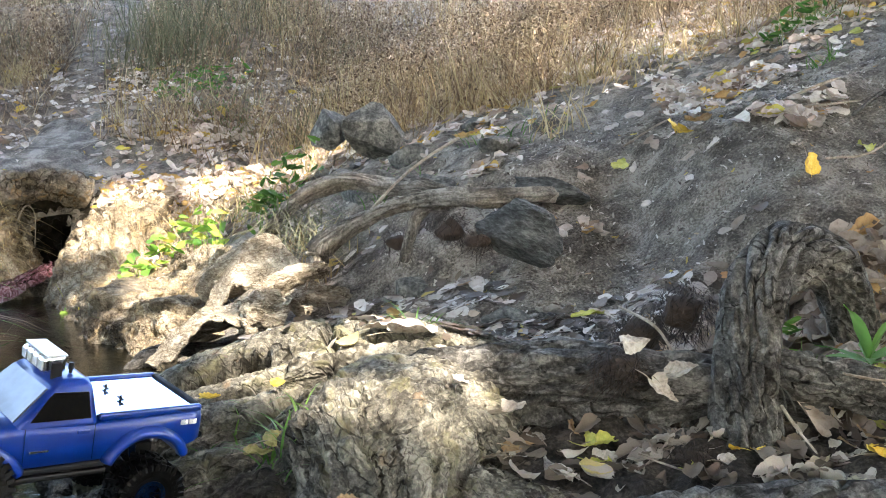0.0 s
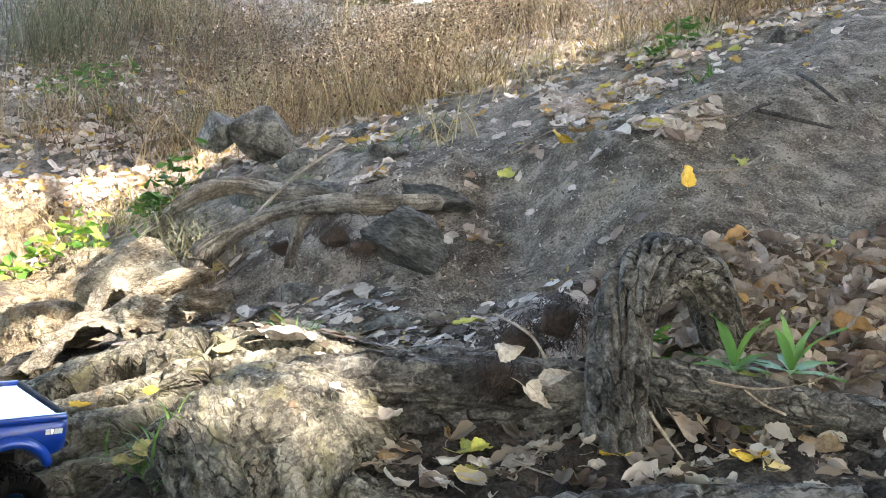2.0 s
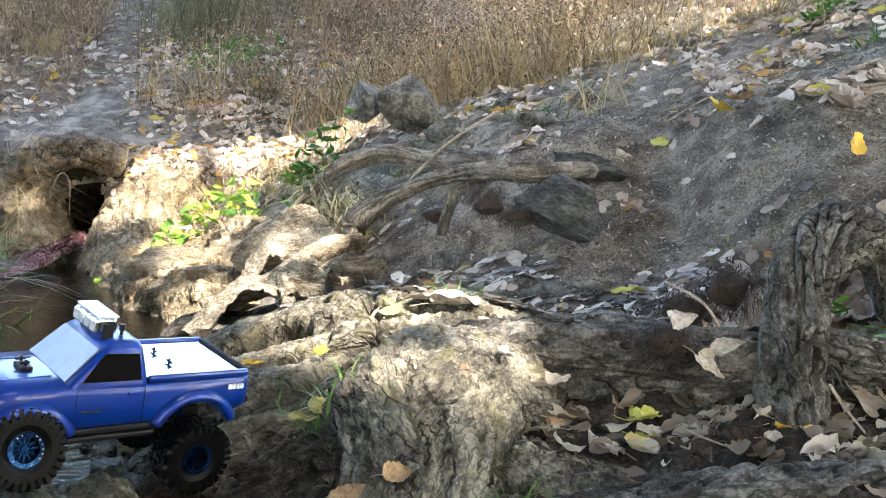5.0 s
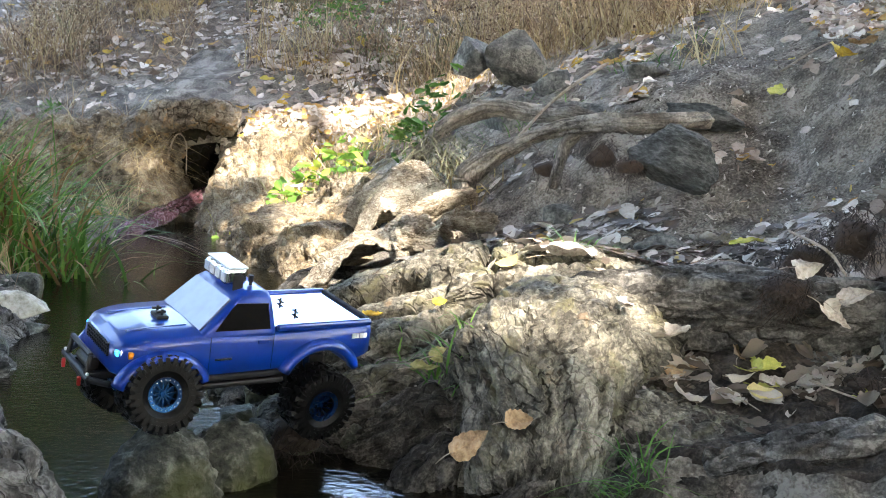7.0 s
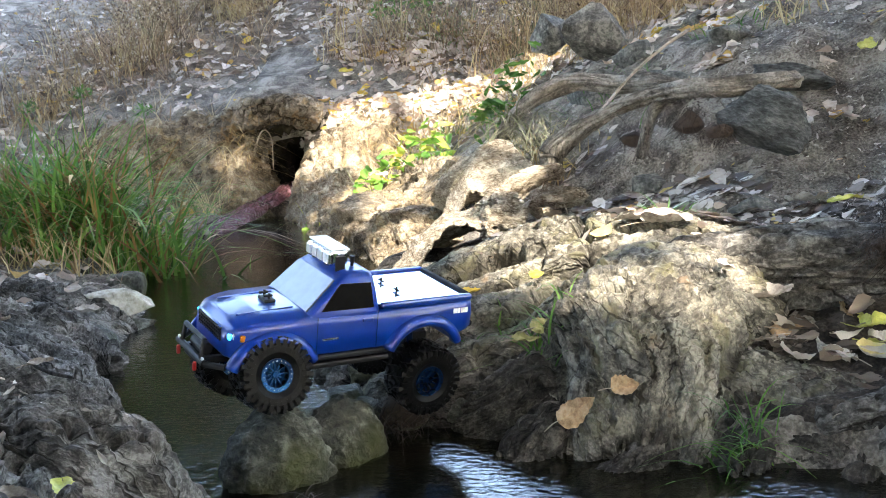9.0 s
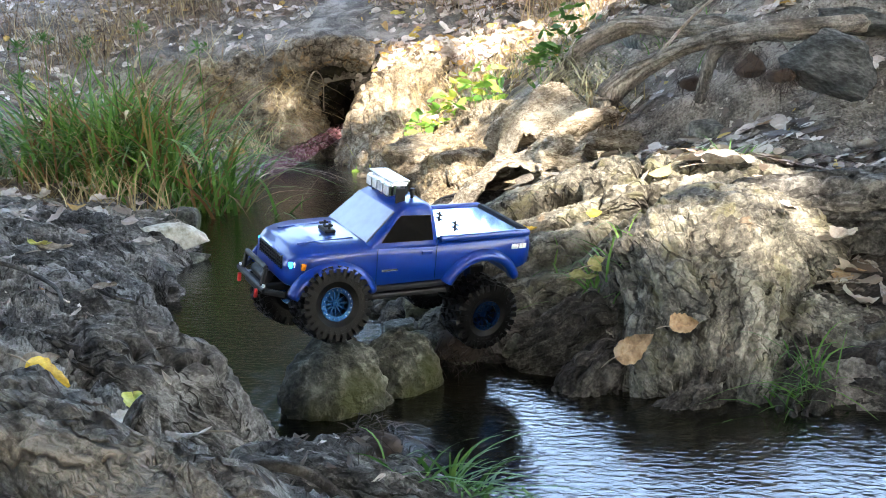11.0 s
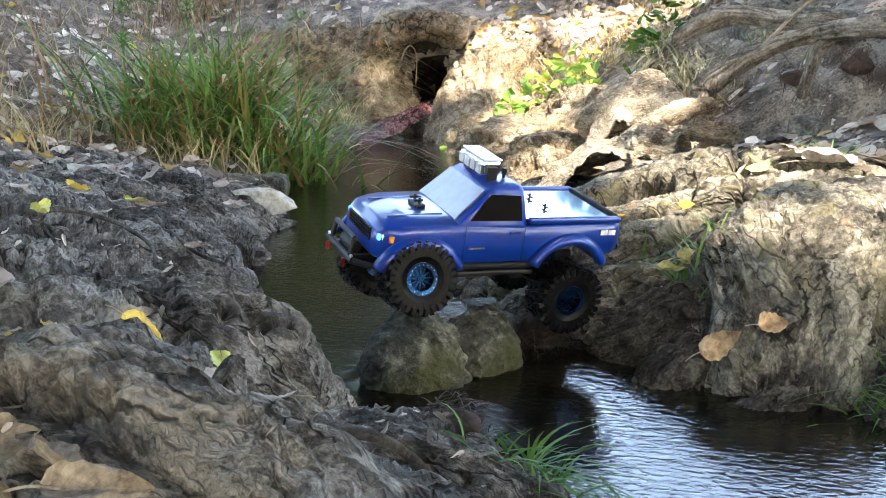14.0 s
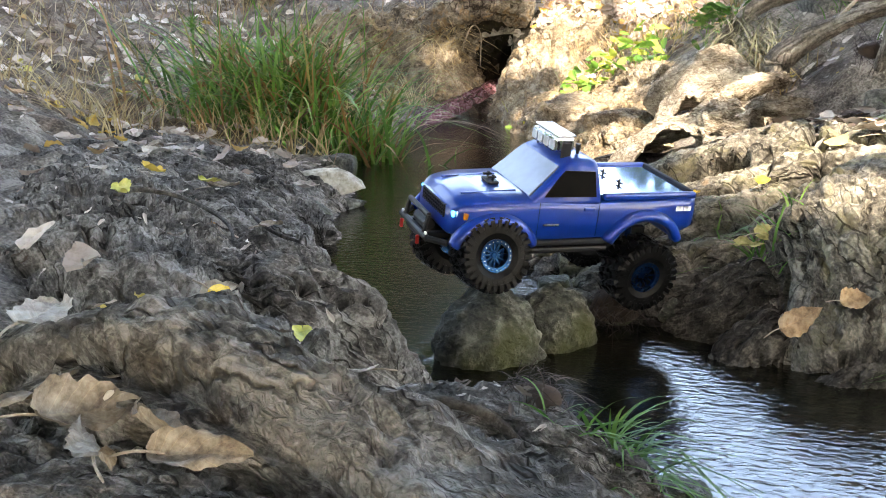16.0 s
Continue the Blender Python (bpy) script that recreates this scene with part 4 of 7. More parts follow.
def build_wheel(parent, m, steer=0.0):
    wheel = part("wheel", ring_mesh([(0.024, -0.016), (0.0275, -0.020), (0.0275, 0.020), (0.024, 0.016)]), parent, M_BLACK, m=m @ pose(0, 0, 0, 0, 0, steer))
    tyre = ring_mesh([(0.026, -0.023), (0.038, -0.0285), (0.050, -0.029), (0.0575, -0.025), (0.059, -0.013), (0.059, 0.013), (0.0575, 0.025), (0.050, 0.029), (0.038, 0.0285), (0.026, 0.023)])
    for k in range(28):
        a = 2 * math.pi * k / 28
        for w, da, sx, sy in ((-0.021, 0.0, 0.0078, 0.012), (-0.007, 0.06, 0.0065, 0.010), (0.007, 0.02, 0.0065, 0.010), (0.021, 0.10, 0.0078, 0.012)):
            b = a + da
            q = Matrix.Rotation(-b, 4, "Y") @ Matrix.Translation((0.0595, w, 0)) @ Matrix.Rotation(0.35 * (1 if w > 0 else -1) * (1 if k % 2 else -1), 4, "X")
            bm_box((0.0085, sy, sx), (0, 0, 0), 0.0, turn=q, bm=tyre)
        for w in (-0.0272, 0.0272):
            q = Matrix.Rotation(-(a + 0.05), 4, "Y") @ Matrix.Translation((0.054, w, 0))
            bm_box((0.011, 0.006, 0.0065), (0, 0, 0), 0.0, turn=q, bm=tyre)
            q = Matrix.Rotation(-(a + 0.14), 4, "Y") @ Matrix.Translation((0.046, w, 0))
            bm_box((0.006, 0.005, 0.003), (0, 0, 0), 0.0, turn=q, bm=tyre)
    part("tyre", tyre, wheel, M_RUBBER, "black rubber crawler tyre with chunky lugs", smooth=False)
    for s in (1, -1):
        rim = ring_mesh([(0.0205, s * 0.020), (0.0278, s * 0.0215), (0.0278, s * 0.0265), (0.0205, s * 0.0255)], 40)
        bmesh.ops.create_cone(rim, cap_ends=True, segments=24, radius1=0.008, radius2=0.005, depth=0.006, matrix=Matrix.Translation((0, s * 0.016, 0)) @ Matrix.Rotation(-s * math.pi / 2, 4, "X"))
        for k in range(12):
            a = 2 * math.pi * k / 12
            q = Matrix.Rotation(-a, 4, "Y") @ Matrix.Translation((0.0135, s * 0.0155, 0))
            bm_box((0.018, 0.003, 0.0026), (0, 0, 0), 0.0, turn=q, bm=rim)
        r = part("rim", rim, wheel, M_RIM, "metallic blue spoked rim")
        for k in range(20):
            a = 2 * math.pi * k / 20
            part("bolt", BOLT, r, m=Matrix.Translation((0.0243 * math.cos(a), s * 0.0266, 0.0243 * math.sin(a))))
    disc = bmesh.new()
    bmesh.ops.create_cone(disc, cap_ends=True, segments=28, radius1=0.025, radius2=0.025, depth=0.004, matrix=Matrix.Rotation(math.pi / 2, 4, "X"))
    part("hub", disc, wheel, M_RIM_DARK)
    return wheel


bolt_bm = bmesh.new()
bmesh.ops.create_cone(bolt_bm, cap_ends=True, segments=6, radius1=0.0012, radius2=0.0011, depth=0.0028, matrix=Matrix.Rotation(math.pi / 2, 4, "X"))
BOLT = bm_mesh("bolt", bolt_bm, M_STEEL)


def build_truck(m, wheels):
    truck = thing("model_truck", "blue radio-controlled crawler pickup straddling rocks in the stream", "toy truck", m=m)
    body = part("body", body_shell(), truck, M_BLUE, "glossy metallic blue pickup body", smooth=True)
    # cab
    def ring(z, xf, xr, w, r=0.012):
        out = []
        for cx, cy, a0 in ((xf - r, w - r, 0), (xr + r, w - r, 90), (xr + r, -w + r, 180), (xf - r, -w + r, 270)):
            for k in range(5):
                a = radians(a0 + 90 * k / 4)
                out.append((cx + r * math.cos(a), cy + r * math.sin(a), z))
        return out
    cab = loft([ring(0.106, 0.090, -0.056, 0.092), ring(0.120, 0.082, -0.055, 0.0905), ring(0.152, 0.047, -0.050, 0.084), ring(0.175, 0.022, -0.046, 0.078), ring(0.182, 0.012, -0.043, 0.071), ring(0.185, 0.0, -0.036, 0.058)])
    part("cab", cab, truck, M_BLUE, "blue cab with a low roof", smooth=True)
    # glass
    part("windscreen", panel([(0.0785, 0.076, 0.124), (0.0785, -0.076, 0.124), (0.0265, -0.068, 0.172), (0.0265, 0.068, 0.172)], 0.003, (0.68, 0, 0.73)), truck, M_SCREEN, "grey windscreen mirroring the sky")
    part("rear_window", panel([(-0.0540, 0.066, 0.130), (-0.0540, -0.066, 0.130), (-0.0475, -0.060, 0.170), (-0.0475, 0.060, 0.170)], -0.002, (1, 0, 0)), truck, M_WINDOW)
    for s in (1, -1):
        def y(z):
            return s * (np.interp(z, [0.120, 0.152, 0.175], [0.0905, 0.084, 0.078]) + 0.0006)
        side = [(0.058, y(0.127), 0.127), (-0.040, y(0.126), 0.126), (-0.036, y(0.168), 0.168), (0.020, y(0.170), 0.170), (0.029, y(0.162), 0.162)]
        w = part("side_window", panel(side, 0.0018, (0, s, 0.12)), truck, M_WINDOW, "black tinted side window")
        part("flare", flare(AXLE, s), truck, M_BLUE, "arched blue mudguard lip", smooth=True)
        part("flare", flare(-AXLE, s), truck, M_BLUE, "arched blue mudguard lip", smooth=True)
        for xd in (0.066, -0.047):
            part("door_seam", bm_box((0.0007, 0.0012, 0.062), (xd, s * 0.0950, 0.088)), body, M_RIM_DARK)
        part("door_handle", bm_box((0.021, 0.004, 0.0065), (-0.028, s * 0.096, 0.106), 0.0015), truck, M_BLUE)
        part("sill", bm_box((0.146, 0.012, 0.010), (0.0, s * 0.091, 0.047), 0.003), truck, M_TRIM, "dark grey sill")
        part("rock_slider", bm_box((0.150, 0.014, 0.010), (0.0, s * 0.088, 0.033), 0.003), truck, M_BLACK)
        part("badge", bm_box((0.030, 0.0012, 0.0035), (0.042, s * 0.0962, 0.080), 0), truck, M_STEEL, "small silver badge bar")
        logo = bmesh.new()
        for k, wd in enumerate((0.008, 0.005, 0.006, 0.007)):
            bm_box((wd, 0.0012, 0.009), (-0.206 - k * 0.0075, s * 0.0950, 0.103), 0, bm=logo)
        part("decal", logo, truck, M_WHITE, "row of small white bars")
        # lamps
        h = part("headlight", bm_box((0.020, 0.026, 0.016), (0.198, s * 0.066, 0.095), 0.005), truck, M_LENS, "clear headlight glowing blue")
        part("led", bm_box((0.007, 0.016, 0.011), (0.2095, s * 0.067, 0.095), 0.003), h, M_LED, "lit blue diode")
        part("indicator", bm_box((0.014, 0.006, 0.012), (0.190, s * 0.0835, 0.094), 0.002), truck, M_AMBER, "amber corner lamp")
        part("fog_lamp", bm_box((0.006, 0.008, 0.008), (0.210, s * 0.066, 0.064), 0.003), truck, M_LED, "small lit blue fog lamp")
        part("tail_light", bm_box((0.006, 0.012, 0.022), (-0.244, s * 0.078, 0.100), 0.002), truck, M_RED)
        # bed rails
        part("bed_rail", bm_box((0.186, 0.012, 0.012), (-0.149, s * 0.0865, 0.125), 0.004), truck, M_BLUE, "blue rail along the bed")
    part("bed_rail", bm_box((0.010, 0.160, 0.011), (-0.238, 0, 0.126), 0.003), truck, M_TRIM, "dark rail across the tailgate")
    part("bed_cover", bm_box((0.180, 0.160, 0.004), (-0.144, 0, 0.1245), 0.001), truck, M_BED_COVER, "flat glossy blue bed cover mirroring the sky")
    for px, py in ((-0.12, 0.028), (-0.12, -0.030)):
        clip = bm_rod((px, py, 0.125), (px, py, 0.136), 0.0022, 8)
        bm_box((0.004, 0.020, 0.002), (px, py, 0.1305), 0, bm=clip)
        part("body_clip", clip, truck, M_BLACK)
    # hood
    part("hood_latch", bm_box((0.020, 0.034, 0.006), (0.118, 0, 0.128), 0.002), truck, M_BLACK, "black hood vent")
    for s in (1, -1):
        pin = bm_rod((0.118, s * 0.010, 0.122), (0.118, s * 0.010, 0.141), 0.0025, 8)
        bm_box((0.016, 0.005, 0.004), (0.120, s * 0.010, 0.137), 0.001, bm=pin)
        part("hood_pin", pin, truck, M_BLACK)
        part("hood_crease", bm_box((0.10, 0.004, 0.003), (0.14, s * 0.045, 0.1235), 0.0012, turn=Matrix.Rotation(0.04, 4, "Y")), body, M_BLUE)
    # nose
    grille = bm_box((0.008, 0.104, 0.024), (0.2125, 0, 0.093), 0.003)
    for k in range(13):
        bm_box((0.003, 0.0016, 0.022), (0.2175, -0.048 + k * 0.008, 0.093), 0, bm=grille)
    for k in range(4):
        bm_box((0.003, 0.10, 0.0014), (0.2175, 0, 0.0845 + k * 0.006), 0, bm=grille)
    part("grille", grille, truck, M_BLACK, "black mesh grille")
    part("lower_nose", bm_box((0.016, 0.128, 0.016), (0.206, 0, 0.064), 0.005), truck, M_BLUE)
    bumper = bm_rod((0.248, -0.062, 0.05), (0.248, 0.062, 0.05), 0.0058, 12)
    for s in (1, -1):
        bm_rod((0.248, s * 0.062, 0.05), (0.222, s * 0.088, 0.05), 0.0055, 10, bm=bumper)
        bm_rod((0.248, s * 0.045, 0.052), (0.242, s * 0.045, 0.084), 0.0042, 8, bm=bumper)
        bm_box((0.05, 0.012, 0.012), (0.221, s * 0.035, 0.046), 0.002, bm=bumper)
    bm_rod((0.242, -0.045, 0.084), (0.242, 0.045, 0.084), 0.0045, 10, bm=bumper)
    bm_box((0.022, 0.07, 0.012), (0.238, 0, 0.042), 0.003, bm=bumper)
    bp = part("front_bumper", bumper, truck, M_BLACK, "black tubular winch bumper")
    part("winch", bm_rod((0.231, -0.024, 0.06), (0.231, 0.024, 0.06), 0.011, 14), truck, M_BLACK)
    for s in (1, -1):
        hook = bm_box((0.006, 0.006, 0.016), (0.256, s * 0.040, 0.04), 0.002)
        part("tow_hook", hook, bp, M_RED, "red tow hook")
        part("bumper_lamp", bm_box((0.004, 0.006, 0.005), (0.249, s * 0.056, 0.057), 0.001), bp, M_WHITE)
    rear = bm_rod((-0.256, -0.07, 0.066), (-0.256, 0.07, 0.066), 0.006, 10)
    for s in (1, -1):
        bm_box((0.03, 0.010, 0.012), (-0.245, s * 0.05, 0.066), 0.002, bm=rear)
    part("rear_bumper", rear, truck, M_BLACK)
    # light bar on the roof
    base = part("light_bar", bm_box((0.030, 0.088, 0.028), (0.004, 0, 0.203), 0.006), truck, M_CHROME, "chrome light bar on the roof")
    for k in range(4):
        yk = -0.033 + k * 0.022
        part("lamp", bm_box((0.012, 0.0205, 0.026), (0.022, yk, 0.202), 0.005), base, M_CHROME, "square chrome spot lamp")
        part("lens", bm_box((0.002, 0.016, 0.016), (0.0285, yk, 0.202), 0.0008), base, M_LENS)
    part("top_plate", bm_box((0.034, 0.090, 0.003), (0.006, 0, 0.2185), 0.001), base, M_WHITE, "white cover plate")
    for s in (1, -1):
        part("bracket", bm_box((0.018, 0.004, 0.026), (0.006, s * 0.046, 0.194), 0.001), base, M_BLACK)
        part("roof_post", bm_rod((-0.024, s * 0.032, 0.182), (-0.024, s * 0.032, 0.197), 0.003, 10, bm=bm_rod((-0.024, s * 0.032, 0.191), (-0.024, s * 0.032, 0.202), 0.0045, 10)), truck, M_BLACK)
    # running gear
    frame_bm = bm_box((0.37, 0.010, 0.016), (0.0, 0.032, 0.040), 0.001)
    bm_box((0.37, 0.010, 0.016), (0.0, -0.032, 0.040), 0.001, bm=frame_bm)
    bm_box((0.10, 0.062, 0.026), (0.01, 0, 0.032), 0.004, bm=frame_bm)
    part("chassis", frame_bm, truck, M_BLACK)
    for end, (n, f) in (("front", wheels[:2]), ("rear", wheels[2:])):
        a, b = Vector(n), Vector(f)
        mid = (a + b) / 2
        ax = bm_rod(a, b, 0.0075, 12)
        bmesh.ops.create_uvsphere(ax, u_segments=14, v_segments=10, radius=0.020, matrix=Matrix.Translation(mid + (b - a) * 0.1))
        part(end + "_axle", ax, truck, M_BLACK)
        for s, w in ((1, a), (-1, b)):
            top = (w.x * 0.93, s * 0.052, 0.092)
            foot = w + (mid - w) * 0.45
            sh = part("shock", bm_rod(foot, top, 0.0028, 8), truck, M_STEEL)
            part("spring", bm_rod(Vector(foot).lerp(Vector(top), 0.25), Vector(foot).lerp(Vector(top), 0.92), 0.0068, 12), sh, M_RIM_DARK)
            part("link", bm_rod(foot, (w.x * 0.25, s * 0.030, 0.028), 0.0032, 8), truck, M_STEEL)
        turn = (b - a).to_track_quat("-Y", "Z").to_matrix().to_4x4()
        for w in (a, b):
            build_wheel(truck, Matrix.Translation(w) @ turn)
    return truck


def truck_pose():
    """The car leans on the mossy rock with one front wheel, its tail on the burl's foot."""
    ahead, left = Vector((-0.729, -0.684, 0)), Vector((0.684, -0.729, 0))
    near_front, near_rear = Vector((-0.717, 1.531, 0.189)), Vector((-0.510, 1.727, 0.122))
    far_front, far_rear = near_front - left * 0.19 + Vector((0, 0, -0.012)), near_rear - left * 0.19 + Vector((0, 0, 0.035))
    mid = (near_front + far_front + near_rear + far_rear) / 4
    yaw = math.degrees(math.atan2(ahead.y, ahead.x))
    m = pose(mid.x, mid.y, mid.z + 0.001, -9.5, -4.5, yaw)
    inv = m.inverted()
    return m, [inv @ p for p in (near_front, far_front, near_rear, far_rear)]


build_truck(*truck_pose())


# ---- stones, logs and the pipe ----
def top_of(x, y):
    """Height of whatever lies uppermost: soil, root burl or root bank."""
    x, y = np.atleast_1d(np.asarray(x, float)), np.atleast_1d(np.asarray(y, float))
    z = land(x, y) + clods(x, y)
    for ridges, ok in ((RIGHT_ROOTS, (x < 1.1) & (x > -1) & (y > 1.42) & (y < 2.62)), (LEFT_ROOTS, (x < -0.1) & (x > -3) & (y > 0.25) & (y < 3.3))):
        if ok.any():
            z[ok] = np.maximum(z[ok], heaped(x[ok], y[ok], ridges))
    return z


def stone_mesh(size, seed, material, detail=4, jag=0.22, fine=0.05, split=0.97):
    bm = bmesh.new()
    bmesh.ops.create_icosphere(bm, subdivisions=detail, radius=1)
    V = np.array([v.co for v in bm.verts])
    F = np.array([[v.index for v in f.verts] for f in bm.faces])
    bm.free()
    rng = np.random.RandomState(seed)
    V = V * (1 + jag * fbm(V[:, 0] * 1.1 + seed, V[:, 1] * 1.1, V[:, 2] * 1.1, 2, seed))[:, None]
    for _ in range(16):  # split faces
        n = rng.normal(size=3)
        n /= np.linalg.norm(n)
        h = rng.uniform(0.50, 0.88)
        over = np.clip(V @ n - h, 0, None)
        V = V - over[:, None] * n * split
    r = 1 + fine * fbm(V[:, 0] * 2.5, V[:, 1] * 2.5, V[:, 2] * 2.5 + seed, 2, seed + 1) + fine * fbm(V[:, 0] * 6, V[:, 1] * 6, V[:, 2] * 6 + seed, 3, seed + 3)
    V = V * r[:, None] * np.asarray(size)
    return np_mesh("rock", V, F, material)


def rock(name, label, at, size, seed, material, turn=(0, 0, 0), detail=4, group="rocks", **more):
    return thing(name, label, "rock", stone_mesh(size, seed, material, detail, **more), pose(*at, *turn), group=group)


M_PALE_STONE = surface("pale_stone", [(0.3, (0.17, 0.15, 0.11)), (0.5, (0.42, 0.40, 0.33)), (0.72, (0.62, 0.60, 0.52))], 10, 60, 0.8, 0.8, 0.01)
M_ROCK_DARK = surface("charcoal_rock", [(0.34, (0.022, 0.023, 0.022)), (0.5, (0.06, 0.064, 0.063)), (0.68, (0.15, 0.155, 0.15))], 14, 70, 0.85, 1.0, 0.03, stretch=(0.7, 1, 1.8))
rock("rock", "rounded mossy grey rock standing in the stream", (-0.735, 1.565, 0.022), (0.106, 0.085, 0.095), 4, M_ROCK_MOSS, (0, 0, 30), 5, jag=0.14, split=0.22, fine=0.10)
rock("rock", "flat wet rock behind the mossy one", (-0.645, 1.655, 0.02), (0.085, 0.06, 0.085), 9, M_ROCK_MOSS, (0, 0, 60), 5, jag=0.14, split=0.25, fine=0.10)
for k, (x, y, z, s) in enumerate([(-0.62, 1.80, 0.03, 0.055), (-0.70, 1.86, 0.04, 0.05), (-0.55, 1.78, 0.03, 0.045), (-0.52, 1.86, 0.05, 0.05), (-0.62, 1.92, 0.05, 0.045), (-0.46, 1.80, 0.03, 0.035), (-0.76, 1.80, 0.0, 0.05)]):
    rock("rock", "grey water-worn stone at the foot of the roots", (x, y, z), (s, s * 0.8, s * 0.7), 20 + k, M_ROCK_MOSS, (0, 0, 50 * k), 3)
rock("boulder", "blue-grey boulder set in the dry earth bank", (0.223, 2.997, 0.456), (0.172, 0.094, 0.109), 31, M_ROCK_DARK, (-14, 22, -8), 5, jag=0.15, fine=0.09)
rock("boulder", "grey stone ledge in the bank above the curved root", (0.347, 3.417, 0.57), (0.169, 0.101, 0.056), 32, M_ROCK_DARK, (0, 8, 4), 5, fine=0.09)
rock("boulder", "grey boulder among dry grass on the slope", (-0.32, 4.62, 0.77), (0.200, 0.130, 0.125), 33, M_ROCK, (10, 18, 12), 5, jag=0.3)
rock("boulder", "smaller grey boulder leaning on the larger one", (-0.49, 4.662, 0.79), (0.110, 0.100, 0.120), 34, M_ROCK, (0, -20, 50), jag=0.3)
for k, (x, y, z, s) in enumerate([(-0.19, 4.901, 0.93, 0.085), (0.14, 4.751, 0.9, 0.060), (-0.119, 4.223, 0.72, 0.089), (0.2, 3.952, 0.74, 0.080), (-0.02, 3.752, 0.66, 0.100), (0.17, 2.76, 0.31, 0.065), (-0.091, 3.307, 0.389, 0.078), (-0.3, 4.051, 0.6, 0.120)]):
    rock("rock", "dull grey stone half buried in the slope", (x, y, float(top_of(x, y)[0]) + 0.1 * s), (s * 1.2, s, s * 0.8), 40 + k, M_ROCK, (0, 0, 70 * k), 3)
rock("boulder", "angular dark grey boulder on the bare slope", (2.001, 4.501, 1.22), (0.170, 0.140, 0.110), 50, M_ROCK, (0, 0, 15), 4)
rock("rock", "pale flat stone jutting from the root bank over the water", (-1.66, 2.72, 0.06), (0.13, 0.07, 0.045), 52, M_PALE_STONE, (0, 0, 20), 4)
rock("rock", "grey flat stone under the pale one", (-1.62, 2.62, 0.0), (0.14, 0.07, 0.035), 53, M_ROCK_MOSS, (0, 0, 10), 4)
for k, (x, y, z, s) in enumerate([(-0.34, 1.15, 0.0, 0.045), (-0.24, 1.10, 0.0, 0.04), (-1.50, 2.36, 0.03, 0.07), (-1.78, 3.05, 0.04, 0.08), (-2.05, 3.30, 0.05, 0.07)]):
    rock("rock", "dark wet stone at the water's edge", (x, y, z), (s * 1.2, s, s * 0.8), 60 + k, M_ROCK_MOSS, (0, 0, 40 * k), 3)


CRUST = [
    [(-1.50, 5.32, 0.50, 0.26), (-1.62, 5.12, 0.42, 0.20), (-1.58, 4.85, 0.26, 0.19), (-1.42, 4.50, 0.15, 0.18)],
    [(-1.40, 4.42, 0.13, 0.18), (-1.15, 4.10, 0.19, 0.20), (-0.95, 3.95, 0.20, 0.20)],
    [(-1.20, 3.95, 0.17, 0.15), (-1.02, 3.75, 0.15, 0.15), (-0.88, 3.60, 0.14, 0.14)],
    [(-2.9, 5.3, 0.50, 0.35), (-2.48, 5.25, 0.52, 0.26), (-2.28, 5.14, 0.48, 0.17), (-2.24, 5.02, 0.32, 0.15), (-2.26, 4.92, 0.12, 0.12)],
    [(-1.15, 4.60, 0.24, 0.18), (-0.90, 4.30, 0.30, 0.18), (-0.75, 4.05, 0.28, 0.15)]]


field("crusted_bank", "pale lime-crusted earth bank round the pipe mouth", M_CRUST, (-3.1, -0.5), (3.4, 5.6), 0.011, CRUST, 91, 0.024, 0.05, (0.11, 0.07), "hummock", "earth bank", "", 0.02)

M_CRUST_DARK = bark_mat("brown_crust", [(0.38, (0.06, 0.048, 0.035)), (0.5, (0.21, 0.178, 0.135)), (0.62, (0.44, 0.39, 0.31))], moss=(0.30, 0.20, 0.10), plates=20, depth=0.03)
culvert = thing("culvert", "crusted drain pipe mouth with a dark hollow, opening on the stream", "culvert")


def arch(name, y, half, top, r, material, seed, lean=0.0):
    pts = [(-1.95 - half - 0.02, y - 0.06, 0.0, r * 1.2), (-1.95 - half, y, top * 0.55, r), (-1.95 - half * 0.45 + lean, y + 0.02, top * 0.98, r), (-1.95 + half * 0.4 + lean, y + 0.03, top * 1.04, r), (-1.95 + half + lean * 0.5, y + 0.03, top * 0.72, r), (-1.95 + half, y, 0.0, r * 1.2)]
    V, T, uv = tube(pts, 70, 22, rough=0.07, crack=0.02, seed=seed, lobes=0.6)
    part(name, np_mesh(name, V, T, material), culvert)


def lip(name, pts, material, seed, label=""):
    V, T, uv = tube(pts, 60, 28, rough=0.05, crack=0.015, seed=seed, lobes=0.5)
    part(name, np_mesh(name, V, T, material), culvert, label=label)


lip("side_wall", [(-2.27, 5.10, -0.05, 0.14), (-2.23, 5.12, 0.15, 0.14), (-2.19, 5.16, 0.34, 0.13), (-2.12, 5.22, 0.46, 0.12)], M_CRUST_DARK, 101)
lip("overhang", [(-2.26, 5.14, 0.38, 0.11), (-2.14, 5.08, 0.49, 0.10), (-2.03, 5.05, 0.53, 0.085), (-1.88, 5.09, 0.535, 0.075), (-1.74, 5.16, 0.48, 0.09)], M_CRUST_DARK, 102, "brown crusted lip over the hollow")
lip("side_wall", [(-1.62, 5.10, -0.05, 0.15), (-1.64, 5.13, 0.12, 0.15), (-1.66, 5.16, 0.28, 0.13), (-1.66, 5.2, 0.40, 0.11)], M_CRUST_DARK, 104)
# near-black walls: the hollow's shade is put into their colour
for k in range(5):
    arch("pipe_wall", 5.21 + 0.13 * k, 0.27, 0.43, 0.10, M_BED_PIPE_SHADE, 103 + k, 0.02)
